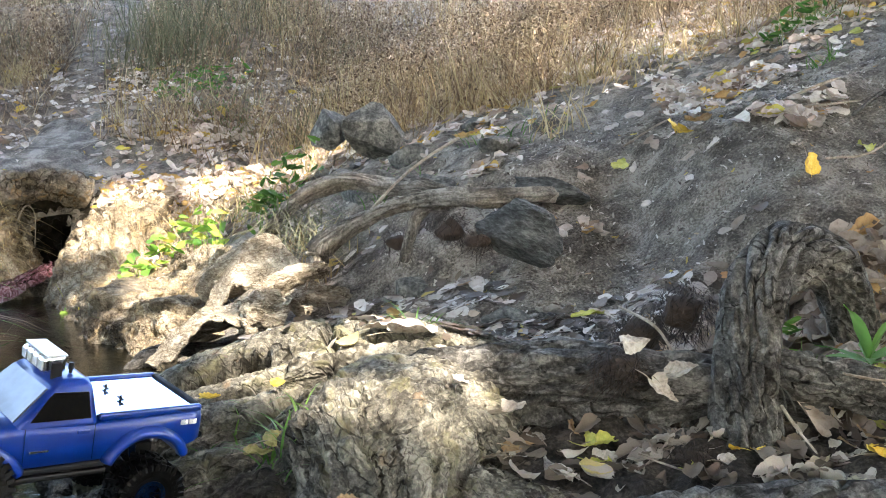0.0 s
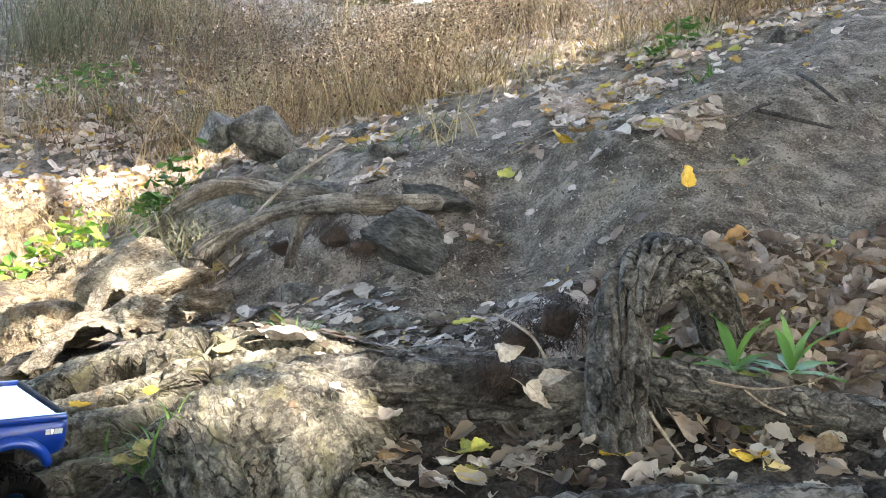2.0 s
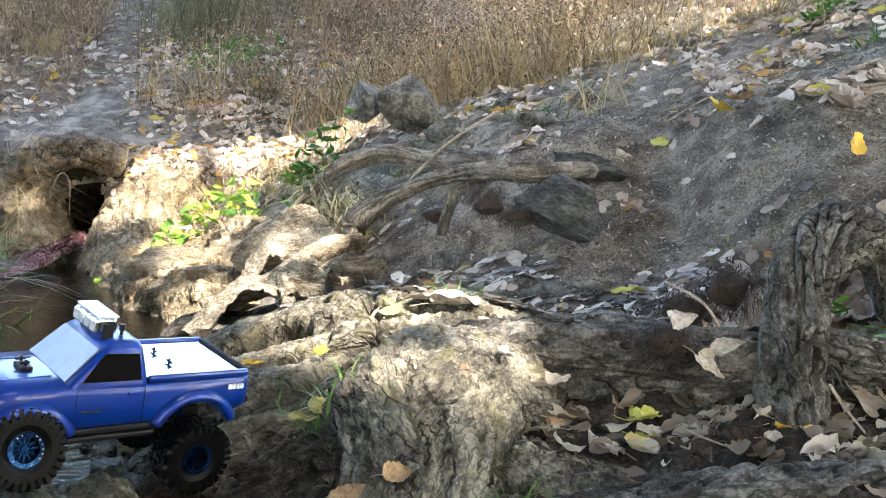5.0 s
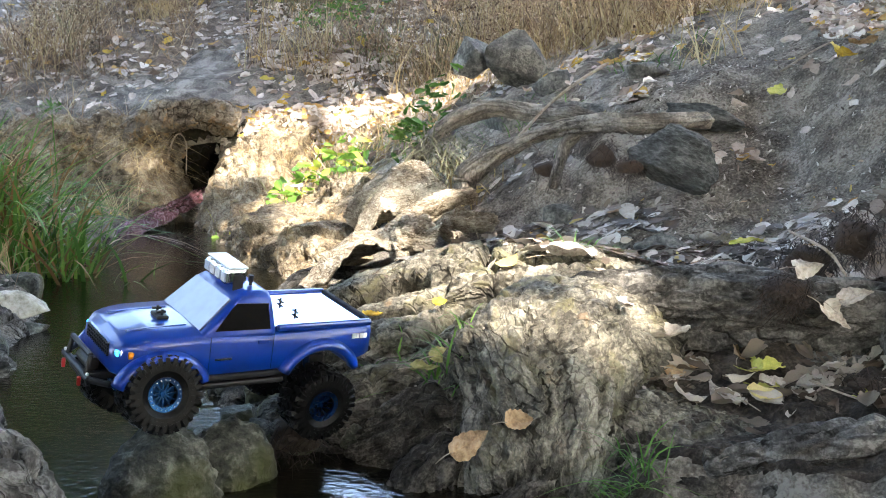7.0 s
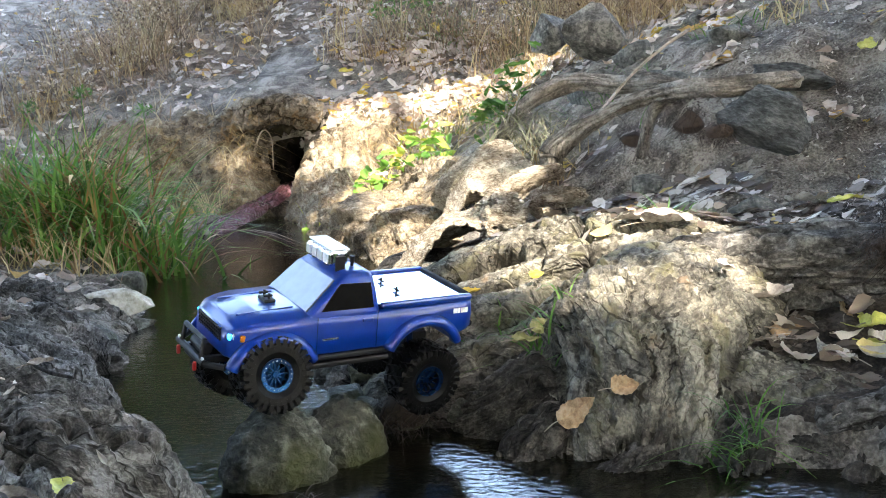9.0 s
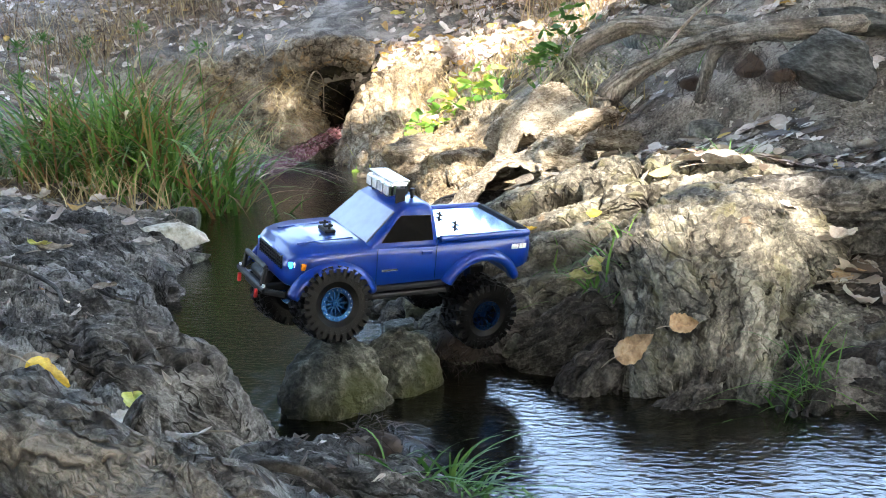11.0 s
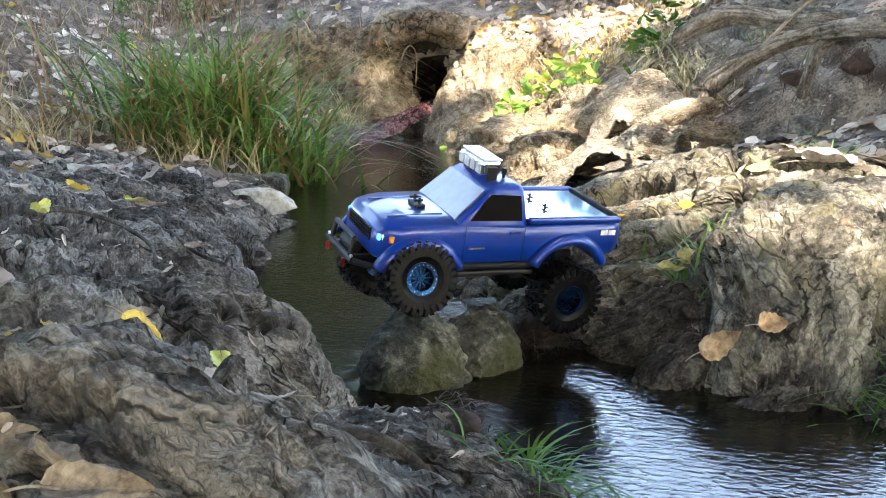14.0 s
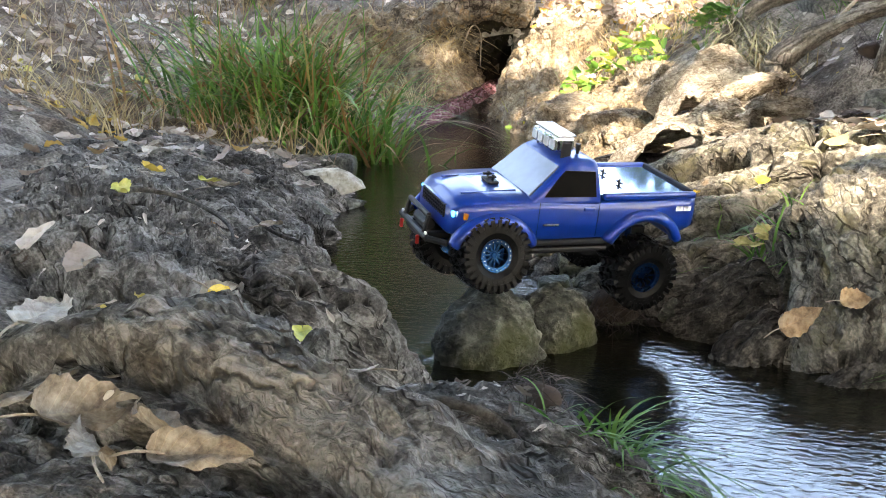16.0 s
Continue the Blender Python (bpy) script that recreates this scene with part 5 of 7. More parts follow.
RX, RY = np.meshgrid(np.linspace(-2.45, -1.45, 60), np.linspace(5.16, 6.55, 70), indexing="ij")
roof = land(RX, RY, 0.0) + 0.012 + 0.02 * fbm(RX * 12, RY * 12, 0, 3, 97) - 0.05 * sstep(np.abs(RX + 1.95), 0.38, 0.5)
part("earth_cover", np_mesh("earth_cover", np.stack([RX, RY, roof], -1).reshape(-1, 3), grid_faces(60, 70), M_SOIL), culvert, label="dry earth over the pipe")
# closes the hollow, coloured dark as shade like the walls
part("back_wall", bm_box((0.46, 0.1, 0.5), (-1.95, 6.0, 0.25)), culvert, M_BED_PIPE_SHADE)
V, T, uv = tube([(-2.05, 4.98, 0.34, 0.004), (-1.99, 4.97, 0.44, 0.004), (-1.95, 4.98, 0.40, 0.003), (-1.955, 4.98, 0.24, 0.003)], 24, 6)
part("dangling_root", np_mesh("dangling_root", V, T, M_STICK), culvert)


def cascade():
    """Water slipping from the pipe over a reddish tongue into the pool."""
    us, vs = np.linspace(0, 1, 60), np.linspace(-1, 1, 26)
    U, W = np.meshgrid(us, vs, indexing="ij")
    cx, cy = -1.93 - 0.22 * U**1.4, 5.2 - 0.72 * U
    half = 0.065 + 0.035 * U
    Xs, Ys = cx + W * half, cy + 0.05 * W
    Zs = 0.155 * (1 - U) ** 0.8 + 0.008 - 0.03 * W**2 + 0.014 * fbm(U * 9, W * 3, 0, 3, 111)
    return np_mesh("cascade", np.stack([Xs, Ys, Zs], -1).reshape(-1, 3), grid_faces(60, 26), M_CASCADE)


m, nt, b = material("running_water", 0.12, spec=0.6)
v = coords(nt, (7, 3, 3), turn=(0, 0, 0.25))
streak = noise_tex(nt, v, 7, 5, 0.65, 1.2)
nt.links.new(ramp(nt, streak, [(0.42, (0.06, 0.025, 0.026)), (0.52, (0.13, 0.058, 0.068)), (0.64, (0.26, 0.18, 0.21))]), b.inputs["Base Color"])
bump(nt, b, streak, 0.7, 0.01)
M_CASCADE = m
thing("cascade", "thin reddish-pink trickle of water running out of the pipe", "cascade", cascade())

limb("bleached_log", "sun-bleached broken root stump, pale and fibrous", M_PALE_WOOD,
     [(-0.84, 3.70, 0.20, 0.05), (-0.74, 3.60, 0.27, 0.07), (-0.62, 3.52, 0.30, 0.07), (-0.52, 3.42, 0.28, 0.05), (-0.42, 3.30, 0.25, 0.04), (-0.30, 3.20, 0.25, 0.03)], 90, 34, rough=0.02, crack=0.006, seed=121, lobes=0.4)
limb("bleached_log", "smooth cream-coloured root between the pale slabs", M_PALE_WOOD,
     [(-0.62, 3.10, 0.22, 0.03), (-0.56, 3.18, 0.255, 0.036), (-0.49, 3.20, 0.30, 0.036), (-0.43, 3.22, 0.325, 0.032), (-0.37, 3.28, 0.33, 0.026)], 60, 26, rough=0.010, crack=0.004, seed=123, lobes=0.3)
limb("bleached_log", "short pale root knuckle in the sunlight", M_PALE_WOOD,
     [(-0.54, 3.02, 0.06, 0.05), (-0.55, 3.03, 0.15, 0.045), (-0.56, 3.06, 0.22, 0.042), (-0.52, 3.14, 0.26, 0.04)], 50, 26, rough=0.020, crack=0.008, seed=125, lobes=0.4)
limb("driftwood", "dark wet branch lying at the water's edge", M_ROOT_DARK,
     [(-1.04, 3.32, -0.02, 0.014), (-0.95, 3.35, 0.03, 0.028), (-0.86, 3.36, 0.055, 0.022), (-0.72, 3.25, 0.07, 0.03), (-0.55, 3.15, 0.08, 0.03)], 60, 18, rough=0.010, crack=0.004, seed=127)
for k, (x, y, z, s) in enumerate([(-1.17, 3.93, 0.13, 0.15), (-0.95, 3.72, 0.13, 0.12), (-0.80, 3.45, 0.10, 0.10), (-1.42, 4.28, 0.06, 0.10), (-0.92, 3.98, 0.19, 0.10)]):
    rock("rock", "lumpy pale crusted stone in the sun", (x, y, z), (s * 1.2, s, s * 0.62), 130 + k, M_CRUST, (0, 0, 35 * k), 4, jag=0.35, fine=0.12)


def shell(name, label, material, rows, thick, seed):
    """A curved slab: rows of points from its back edge over its crest to its ragged front hem."""
    lines = np.stack([smooth_line(r, 90) for r in rows])
    P = np.stack([smooth_line(lines[:, k], 44) for k in range(90)])
    U, W = np.meshgrid(np.linspace(0, 1, 90), np.linspace(0, 1, 44), indexing="ij")
    P[..., 2] += 0.030 * fbm(U * 6, W * 4, 0, 3, seed) + 0.011 * fbm(U * 5, W * 16, 0, 2, seed + 1) - 0.016 * np.exp(-((fbm(U * 4, W * 9, 0, 2, seed + 6) / 0.06) ** 2)) - W**6 * 0.03 * np.abs(fbm(U * 9, 0 * W, 0, 2, seed + 2))
    low = P.copy()
    low[..., 2] -= thick * (0.6 + 0.4 * fbm(U * 6, W * 4, 0, 2, seed + 3)) * np.sin(np.pi * np.clip(W * 0.9 + 0.08, 0, 1)) ** 0.5
    F = grid_faces(90, 44)
    n = 90 * 44
    edge = np.r_[np.arange(90) * 44 + 43, ]
    rim = np.stack([edge[:-1], edge[1:], edge[1:] + n, edge[:-1] + n], -1)
    return thing(name, label, "driftwood", np_mesh(name, np.vstack([P.reshape(-1, 3), low.reshape(-1, 3)]), np.vstack([F, F[:, ::-1] + n, rim]), material), group="bleached wood")


shell("bleached_wood", "bleached slab of wood arching over a dark hollow", M_PALE_WOOD,
      [[(-0.92, 3.36, 0.03), (-0.80, 3.36, 0.10), (-0.66, 3.34, 0.17), (-0.50, 3.28, 0.22), (-0.40, 3.2, 0.22)],
       [(-0.90, 3.24, 0.08), (-0.78, 3.20, 0.185), (-0.65, 3.16, 0.245), (-0.55, 3.10, 0.265), (-0.44, 3.04, 0.25)],
       [(-0.92, 3.17, 0.06), (-0.79, 3.07, 0.13), (-0.68, 3.04, 0.205), (-0.59, 3.01, 0.215), (-0.50, 2.97, 0.19)]], 0.03, 131)
shell("bleached_wood", "split bleached stump standing in the sun", M_PALE_WOOD,
      [[(-0.84, 3.66, 0.20), (-0.72, 3.62, 0.34), (-0.62, 3.58, 0.38), (-0.50, 3.46, 0.32), (-0.42, 3.36, 0.28)],
       [(-0.80, 3.58, 0.22), (-0.70, 3.52, 0.37), (-0.60, 3.50, 0.41), (-0.50, 3.40, 0.35), (-0.42, 3.30, 0.30)],
       [(-0.82, 3.50, 0.12), (-0.72, 3.44, 0.24), (-0.63, 3.40, 0.27), (-0.53, 3.32, 0.25), (-0.44, 3.24, 0.22)]], 0.05, 135)


# ---- sticks ----
def stick(points, label, material=None, r=1.0):
    V, T, uv = tube([(*p[:3], p[3] * r) for p in points], 30, 9, rough=0.003, crack=0.0006, seed=int(abs(points[0][0]) * 100))
    return thing("stick", label, "stick", np_mesh("stick", V, T, material or M_STICK), group="sticks")


stick([(-0.24, 3.38, 0.50, 0.005), (-0.15, 3.45, 0.60, 0.005), (-0.05, 3.52, 0.68, 0.005), (0.055, 3.585, 0.745, 0.006)], "thin pale straight stick leaning on the bank")
for x, y, dx, dy, r, tone in [(1.029, 3.282, 0.34, 0.22, 0.0059, 0), (1.011, 3.25, 0.30, 0.05, 0.0053, 0), (1.371, 3.325, 0.23, -0.11, 0.0074, 1), (1.651, 3.618, 0.05, -0.22, 0.0082, 1), (1.082, 2.967, 0.23, 0.09, 0.0046, 0), (0.62, 2.42, 0.25, 0.12, 0.006, 0), (0.55, 2.35, 0.16, 0.14, 0.005, 0),
                              (0.72, 1.86, 0.22, -0.03, 0.003, 0), (0.28, 2.30, 0.12, 0.02, 0.003, 0), (-0.198, 4.368, 0.10, -0.16, 0.0060, 0), (0.625, 3.629, 0.30, 0.20, 0.0040, 0), (-0.45, 0.60, 0.10, 0.03, 0.004, 1), (-0.80, 1.22, 0.10, 0.05, 0.003, 1), (1.267, 3.255, 0.20, 0.13, 0.0066, 1)]:
    xs, ys = np.array([x, x + dx * 0.5 + dy * 0.06, x + dx]), np.array([y, y + dy * 0.5 - dx * 0.06, y + dy])
    zs = top_of(xs, ys) + r * 1.6 + np.array([0.0, 0.012, 0.004])
    stick([(a, b, c, r * q) for a, b, c, q in zip(xs, ys, zs, (1.0, 0.9, 0.6))], "dark dry stick lying on the bank" if tone else "thin pale dry stick lying on the bank", M_ROOT_DARK if tone else M_STICK)


stick([(-1.366, 1.402, 0.282, 0.004), (-1.361, 1.469, 0.28, 0.0045), (-1.285, 1.508, 0.256, 0.004), (-1.176, 1.456, 0.232, 0.0035), (-1.06, 1.30, 0.236, 0.0025)], "thin dark vine lying over the root bank", M_ROOT_DARK)
stick([(-1.249, 1.629, 0.218, 0.003), (-1.136, 1.541, 0.20, 0.003), (-1.089, 1.556, 0.18, 0.002)], "thin dark twig on the root bank", M_ROOT_DARK)


stick([(0.731, 1.880, 0.292, 0.0022), (0.830, 1.880, 0.276, 0.0022), (0.929, 1.880, 0.287, 0.0022), (1.005, 1.880, 0.325, 0.0022)], "thin pale dry twig leaning on the side root")
stick([(0.795, 1.860, 0.278, 0.0018), (0.834, 1.860, 0.250, 0.0018), (0.879, 1.860, 0.229, 0.0018)], "thin pale dry twig leaning on the side root")
stick([(0.613, 1.860, 0.237, 0.0018), (0.635, 1.840, 0.200, 0.0018), (0.660, 1.800, 0.164, 0.0018)], "thin dry stem in the leaf litter")
stick([(0.352, 1.840, 0.153, 0.0018), (0.428, 1.800, 0.133, 0.0018), (0.498, 1.790, 0.119, 0.0018)], "thin dry stem in the leaf litter")
stick([(0.348, 2.050, 0.392, 0.0022), (0.400, 1.960, 0.367, 0.0022), (0.428, 1.920, 0.326, 0.0022)], "thin brown root tendril arching over the log")


# ---- leaves ----
M_LITTER = island_mat("dry_leaves", [(0.0, (0.20, 0.14, 0.10)), (0.15, (0.36, 0.29, 0.24)), (0.42, (0.52, 0.45, 0.395)), (0.7, (0.66, 0.60, 0.54)), (0.87, (0.76, 0.70, 0.64)), (0.89, (0.42, 0.26, 0.12)), (0.95, (0.55, 0.36, 0.09)), (0.975, (0.62, 0.46, 0.08)), (1.0, (0.42, 0.44, 0.12))], 0.7, 0.26, 0.2)
M_BROWN = island_mat("brown_leaves", [(0.0, (0.11, 0.074, 0.052)), (0.25, (0.21, 0.162, 0.122)), (0.55, (0.35, 0.288, 0.236)), (0.85, (0.50, 0.435, 0.375)), (0.93, (0.36, 0.20, 0.09)), (0.975, (0.58, 0.46, 0.16)), (1.0, (0.44, 0.46, 0.14))], 0.65, 0.32, 0.18)
M_FLAT = island_mat("grey_flat_leaves", [(0.0, (0.06, 0.045, 0.035)), (0.35, (0.14, 0.11, 0.088)), (0.6, (0.30, 0.255, 0.22)), (0.8, (0.50, 0.45, 0.40)), (0.95, (0.64, 0.59, 0.54)), (0.97, (0.33, 0.18, 0.06)), (1.0, (0.50, 0.42, 0.12))], 0.6, 0.2, 0.08)
M_TRODDEN = island_mat("trodden_leaves", [(0.0, (0.05, 0.038, 0.028)), (0.4, (0.11, 0.085, 0.065)), (0.75, (0.21, 0.175, 0.14)), (0.93, (0.40, 0.35, 0.29)), (1.0, (0.50, 0.45, 0.38))], 0.7, 0.2, 0.08)


def veined(m):
    """Draws a midrib and slanting side veins over a leaf, a little lighter than the blade and raised."""
    nt = m.node_tree
    b = nt.nodes["Principled BSDF"]
    sep = nt.nodes.new("ShaderNodeSeparateXYZ")
    nt.links.new(nt.nodes.new("ShaderNodeUVMap").outputs[0], sep.inputs[0])

    def calc(op, a, c):
        n = nt.nodes.new("ShaderNodeMath")
        n.operation = op
        for slot, val in ((0, a), (1, c)):
            if isinstance(val, (int, float)):
                n.inputs[slot].default_value = val
            else:
                nt.links.new(val, n.inputs[slot])
        return n.outputs[0]
    slant = calc("MULTIPLY", calc("SUBTRACT", sep.outputs[0], calc("MULTIPLY", sep.outputs[1], 0.32)), 7.0)
    near = calc("ABSOLUTE", calc("SUBTRACT", calc("FRACT", slant, 0), 0.5), 0)
    side, mid = calc("LESS_THAN", near, 0.045), calc("LESS_THAN", sep.outputs[1], 0.05)
    line = calc("MAXIMUM", side, mid)
    old = b.inputs["Base Color"].links[0].from_socket
    pale = mix(nt, 1.0, old, (1.35, 1.3, 1.2), "MULTIPLY")
    nt.links.new(mix(nt, calc("MULTIPLY", line, 0.55), old, pale), b.inputs["Base Color"])
    return m


M_LEAF_PALE = surface("pale_dry_leaf", [(0.3, (0.18, 0.15, 0.125)), (0.5, (0.36, 0.325, 0.285)), (0.75, (0.48, 0.45, 0.405))], 25, 120, 0.75, 0.5, 0.004)
M_LEAF_YELLOW = surface("yellow_leaf", [(0.3, (0.36, 0.20, 0.03)), (0.5, (0.62, 0.42, 0.05)), (0.75, (0.68, 0.52, 0.12))], 22, 90, 0.6, 0.4, 0.004)
M_LEAF_LIME = surface("yellow_green_leaf", [(0.3, (0.30, 0.32, 0.07)), (0.5, (0.46, 0.46, 0.10)), (0.75, (0.58, 0.54, 0.18))], 22, 90, 0.6, 0.4, 0.004)
M_LEAF_TAN = surface("tan_dry_leaf", [(0.3, (0.16, 0.10, 0.05)), (0.5, (0.34, 0.23, 0.13)), (0.75, (0.46, 0.35, 0.22))], 25, 120, 0.75, 0.5, 0.004)
M_LEAF_OLIVE = surface("faded_green_leaf", [(0.3, (0.12, 0.12, 0.04)), (0.5, (0.27, 0.26, 0.10)), (0.75, (0.42, 0.38, 0.20))], 30, 110, 0.7, 0.5, 0.004)
M_LEAF_DULL = surface("dull_dry_leaf", [(0.3, (0.10, 0.075, 0.055)), (0.5, (0.22, 0.18, 0.135)), (0.75, (0.36, 0.315, 0.25))], 40, 140, 0.8, 0.6, 0.004)
for m in (M_LEAF_PALE, M_LEAF_YELLOW, M_LEAF_LIME, M_LEAF_TAN, M_LEAF_OLIVE, M_LEAF_DULL):
    veined(m)
M_WEED = island_mat("weed_green", [(0.0, (0.08, 0.19, 0.04)), (0.5, (0.13, 0.28, 0.065)), (1.0, (0.22, 0.38, 0.11))], 0.45, 0.10, 0.35, per_object=True)
M_GREEN = island_mat("fresh_green", [(0.0, (0.035, 0.10, 0.015)), (0.5, (0.07, 0.17, 0.025)), (1.0, (0.13, 0.24, 0.04))], 0.5, 0.12, 0.3)
M_IVY = island_mat("ivy_green", [(0.0, (0.09, 0.22, 0.03)), (0.6, (0.20, 0.36, 0.05)), (0.85, (0.36, 0.42, 0.07)), (1.0, (0.55, 0.48, 0.08))], 0.5, 0.12, 0.3)


def leaf_grid(nu=9, nv=7, seed=0, curl=0.3, fold=0.25, tooth=0.08, heart=0.12):
    """One leaf, 1 long and nearly 1 wide, stalk at the origin, tip towards +x: broad near the stalk, pointed, scalloped, curled. Gives verts and quads."""
    rng = np.random.RandomState(seed)
    U, W = np.meshgrid(np.linspace(0, 1, nu), np.linspace(-1, 1, nv), indexing="ij")
    broad, belly = rng.uniform(0.30, 0.46), rng.uniform(0.40, 0.56)
    width = broad * (np.clip(U, 0, 1) ** belly * np.clip(1 - U, 0, 1) ** rng.uniform(0.85, 1.25)) / 0.47 + 0.012
    rim = W**2
    width = width * (1 + rim * (tooth * np.sin(U * 34 + seed) + 0.13 * vnoise(U * 4 + seed * 3.1, np.sign(W) * 2, 0, seed)))
    x = U - heart * np.abs(W) ** 1.5 * (1 - U) ** 2
    y = W * width + 0.06 * (U - 0.5) ** 2 * rng.uniform(-2, 2)
    bend = curl * rng.uniform(0.3, 1.4) * (1 if seed % 4 else -1)
    roll = y * math.cos(rng.uniform(0, 3)) + (x - 0.5) * math.sin(rng.uniform(-1.5, 1.5))
    z = bend * rim * width + fold * rng.uniform(0.3, 1.2) * (U - 0.45) ** 2 * (1 if seed % 3 else -1) + 0.5 * fold * roll**2
    z = z + 0.10 * fbm(U * 3.4 + seed, W * 2.0, 0, 2, seed) * (0.4 + rim) + 0.035 * np.abs(W) ** 0.6 + 0.012 * np.sin((U - 0.35 * np.abs(W)) * 34)
    return np.stack([x - 0.5, y, z], -1).reshape(-1, 3), grid_faces(nu, nv)


def leaf_uv(nu, nv):
    U, W = np.meshgrid(np.linspace(0, 1, nu), np.linspace(-1, 1, nv), indexing="ij")
    return np.stack([U, np.abs(W)], -1).reshape(-1, 2)


LEAF_KINDS = [leaf_grid(10, 7, k, 0.2 + 0.8 * ((k * 37) % 10) / 10, 0.15 + 0.6 * ((k * 53) % 10) / 10, 0.05) for k in range(18)]


FLAT_KINDS = [(v * (1, 1, 0.35), f) for v, f in LEAF_KINDS]


def rot_z_tilt(rng, n, tilt):
    """Random turns: any way round, tilted by about tilt radians."""
    a, t, w = rng.uniform(0, 2 * math.pi, n), np.abs(rng.normal(0, tilt, n)), rng.uniform(0, 2 * math.pi, n)
    ca, sa = np.cos(a), np.sin(a)
    Rz = np.zeros((n, 3, 3))
    Rz[:, 0, 0], Rz[:, 0, 1], Rz[:, 1, 0], Rz[:, 1, 1], Rz[:, 2, 2] = ca, -sa, sa, ca, 1
    kx, ky = np.cos(w), np.sin(w)
    K = np.zeros((n, 3, 3))
    K[:, 0, 2], K[:, 1, 2], K[:, 2, 0], K[:, 2, 1] = ky, -kx, -ky, kx
    Rt = np.eye(3) + np.sin(t)[:, None, None] * K + (1 - np.cos(t))[:, None, None] * (K @ K)
    return Rt @ Rz


def slope_turn(x, y):
    """A turn that lays a leaf along the ground's slope."""
    e = 0.04
    zx = (top_of(x + e, y) - top_of(x - e, y)) / (2 * e)
    zy = (top_of(x, y + e) - top_of(x, y - e)) / (2 * e)
    n = np.stack([-zx, -zy, np.ones_like(zx)], -1)
    n /= np.linalg.norm(n, axis=1, keepdims=True)
    ax = np.cross(np.tile([0, 1.0, 0], (len(n), 1)), n)
    ax /= np.linalg.norm(ax, axis=1, keepdims=True)
    ay = np.cross(n, ax)
    return np.stack([ax, ay, n], -1)


def scatter(name, label, category, material, spots, kinds, size, tilt, seed, lift=0.006, squash=1.0):
    """Many small pieces in one mesh: spots are (x, y) places."""
    rng = np.random.RandomState(seed)
    n = len(spots)
    x, y = spots[:, 0], spots[:, 1]
    z = top_of(x, y)
    R = slope_turn(x, y) @ rot_z_tilt(rng, n, tilt)
    s = rng.uniform(*size, n)
    pick = rng.randint(0, len(kinds), n)
    Vs, Fs, base = [], [], 0
    for k, (kv, kf) in enumerate(kinds):
        ids = np.where(pick == k)[0]
        if not len(ids):
            continue
        shape = kv[None] * s[ids, None, None] * np.array([1, squash, 1])
        V = np.einsum("nij,nkj->nki", R[ids], shape)
        V = V + np.stack([x[ids], y[ids], z[ids] + lift + 0.12 * s[ids]], -1)[:, None]
        F = kf[None] + (base + np.arange(len(ids)) * len(kv))[:, None, None]
        Vs.append(V.reshape(-1, 3))
        Fs.append(F.reshape(-1, kf.shape[1]))
        base += len(ids) * len(kv)
    return thing(name, label, category, np_mesh(name, np.vstack(Vs), np.vstack(Fs), material), kind="stuff")


def spots_in(rng, zones):
    """Places in soft round patches: (x, y, spread x, spread y, turn, count)."""
    out = []
    for x, y, sx, sy, a, n in zones:
        p = rng.normal(size=(n, 2)) * (sx, sy)
        c, s = math.cos(a), math.sin(a)
        out.append(np.stack([x + p[:, 0] * c - p[:, 1] * s, y + p[:, 0] * s + p[:, 1] * c], -1))
    p = np.vstack(out)
    return p[(shore(p[:, 0], p[:, 1]) > 0.04)]


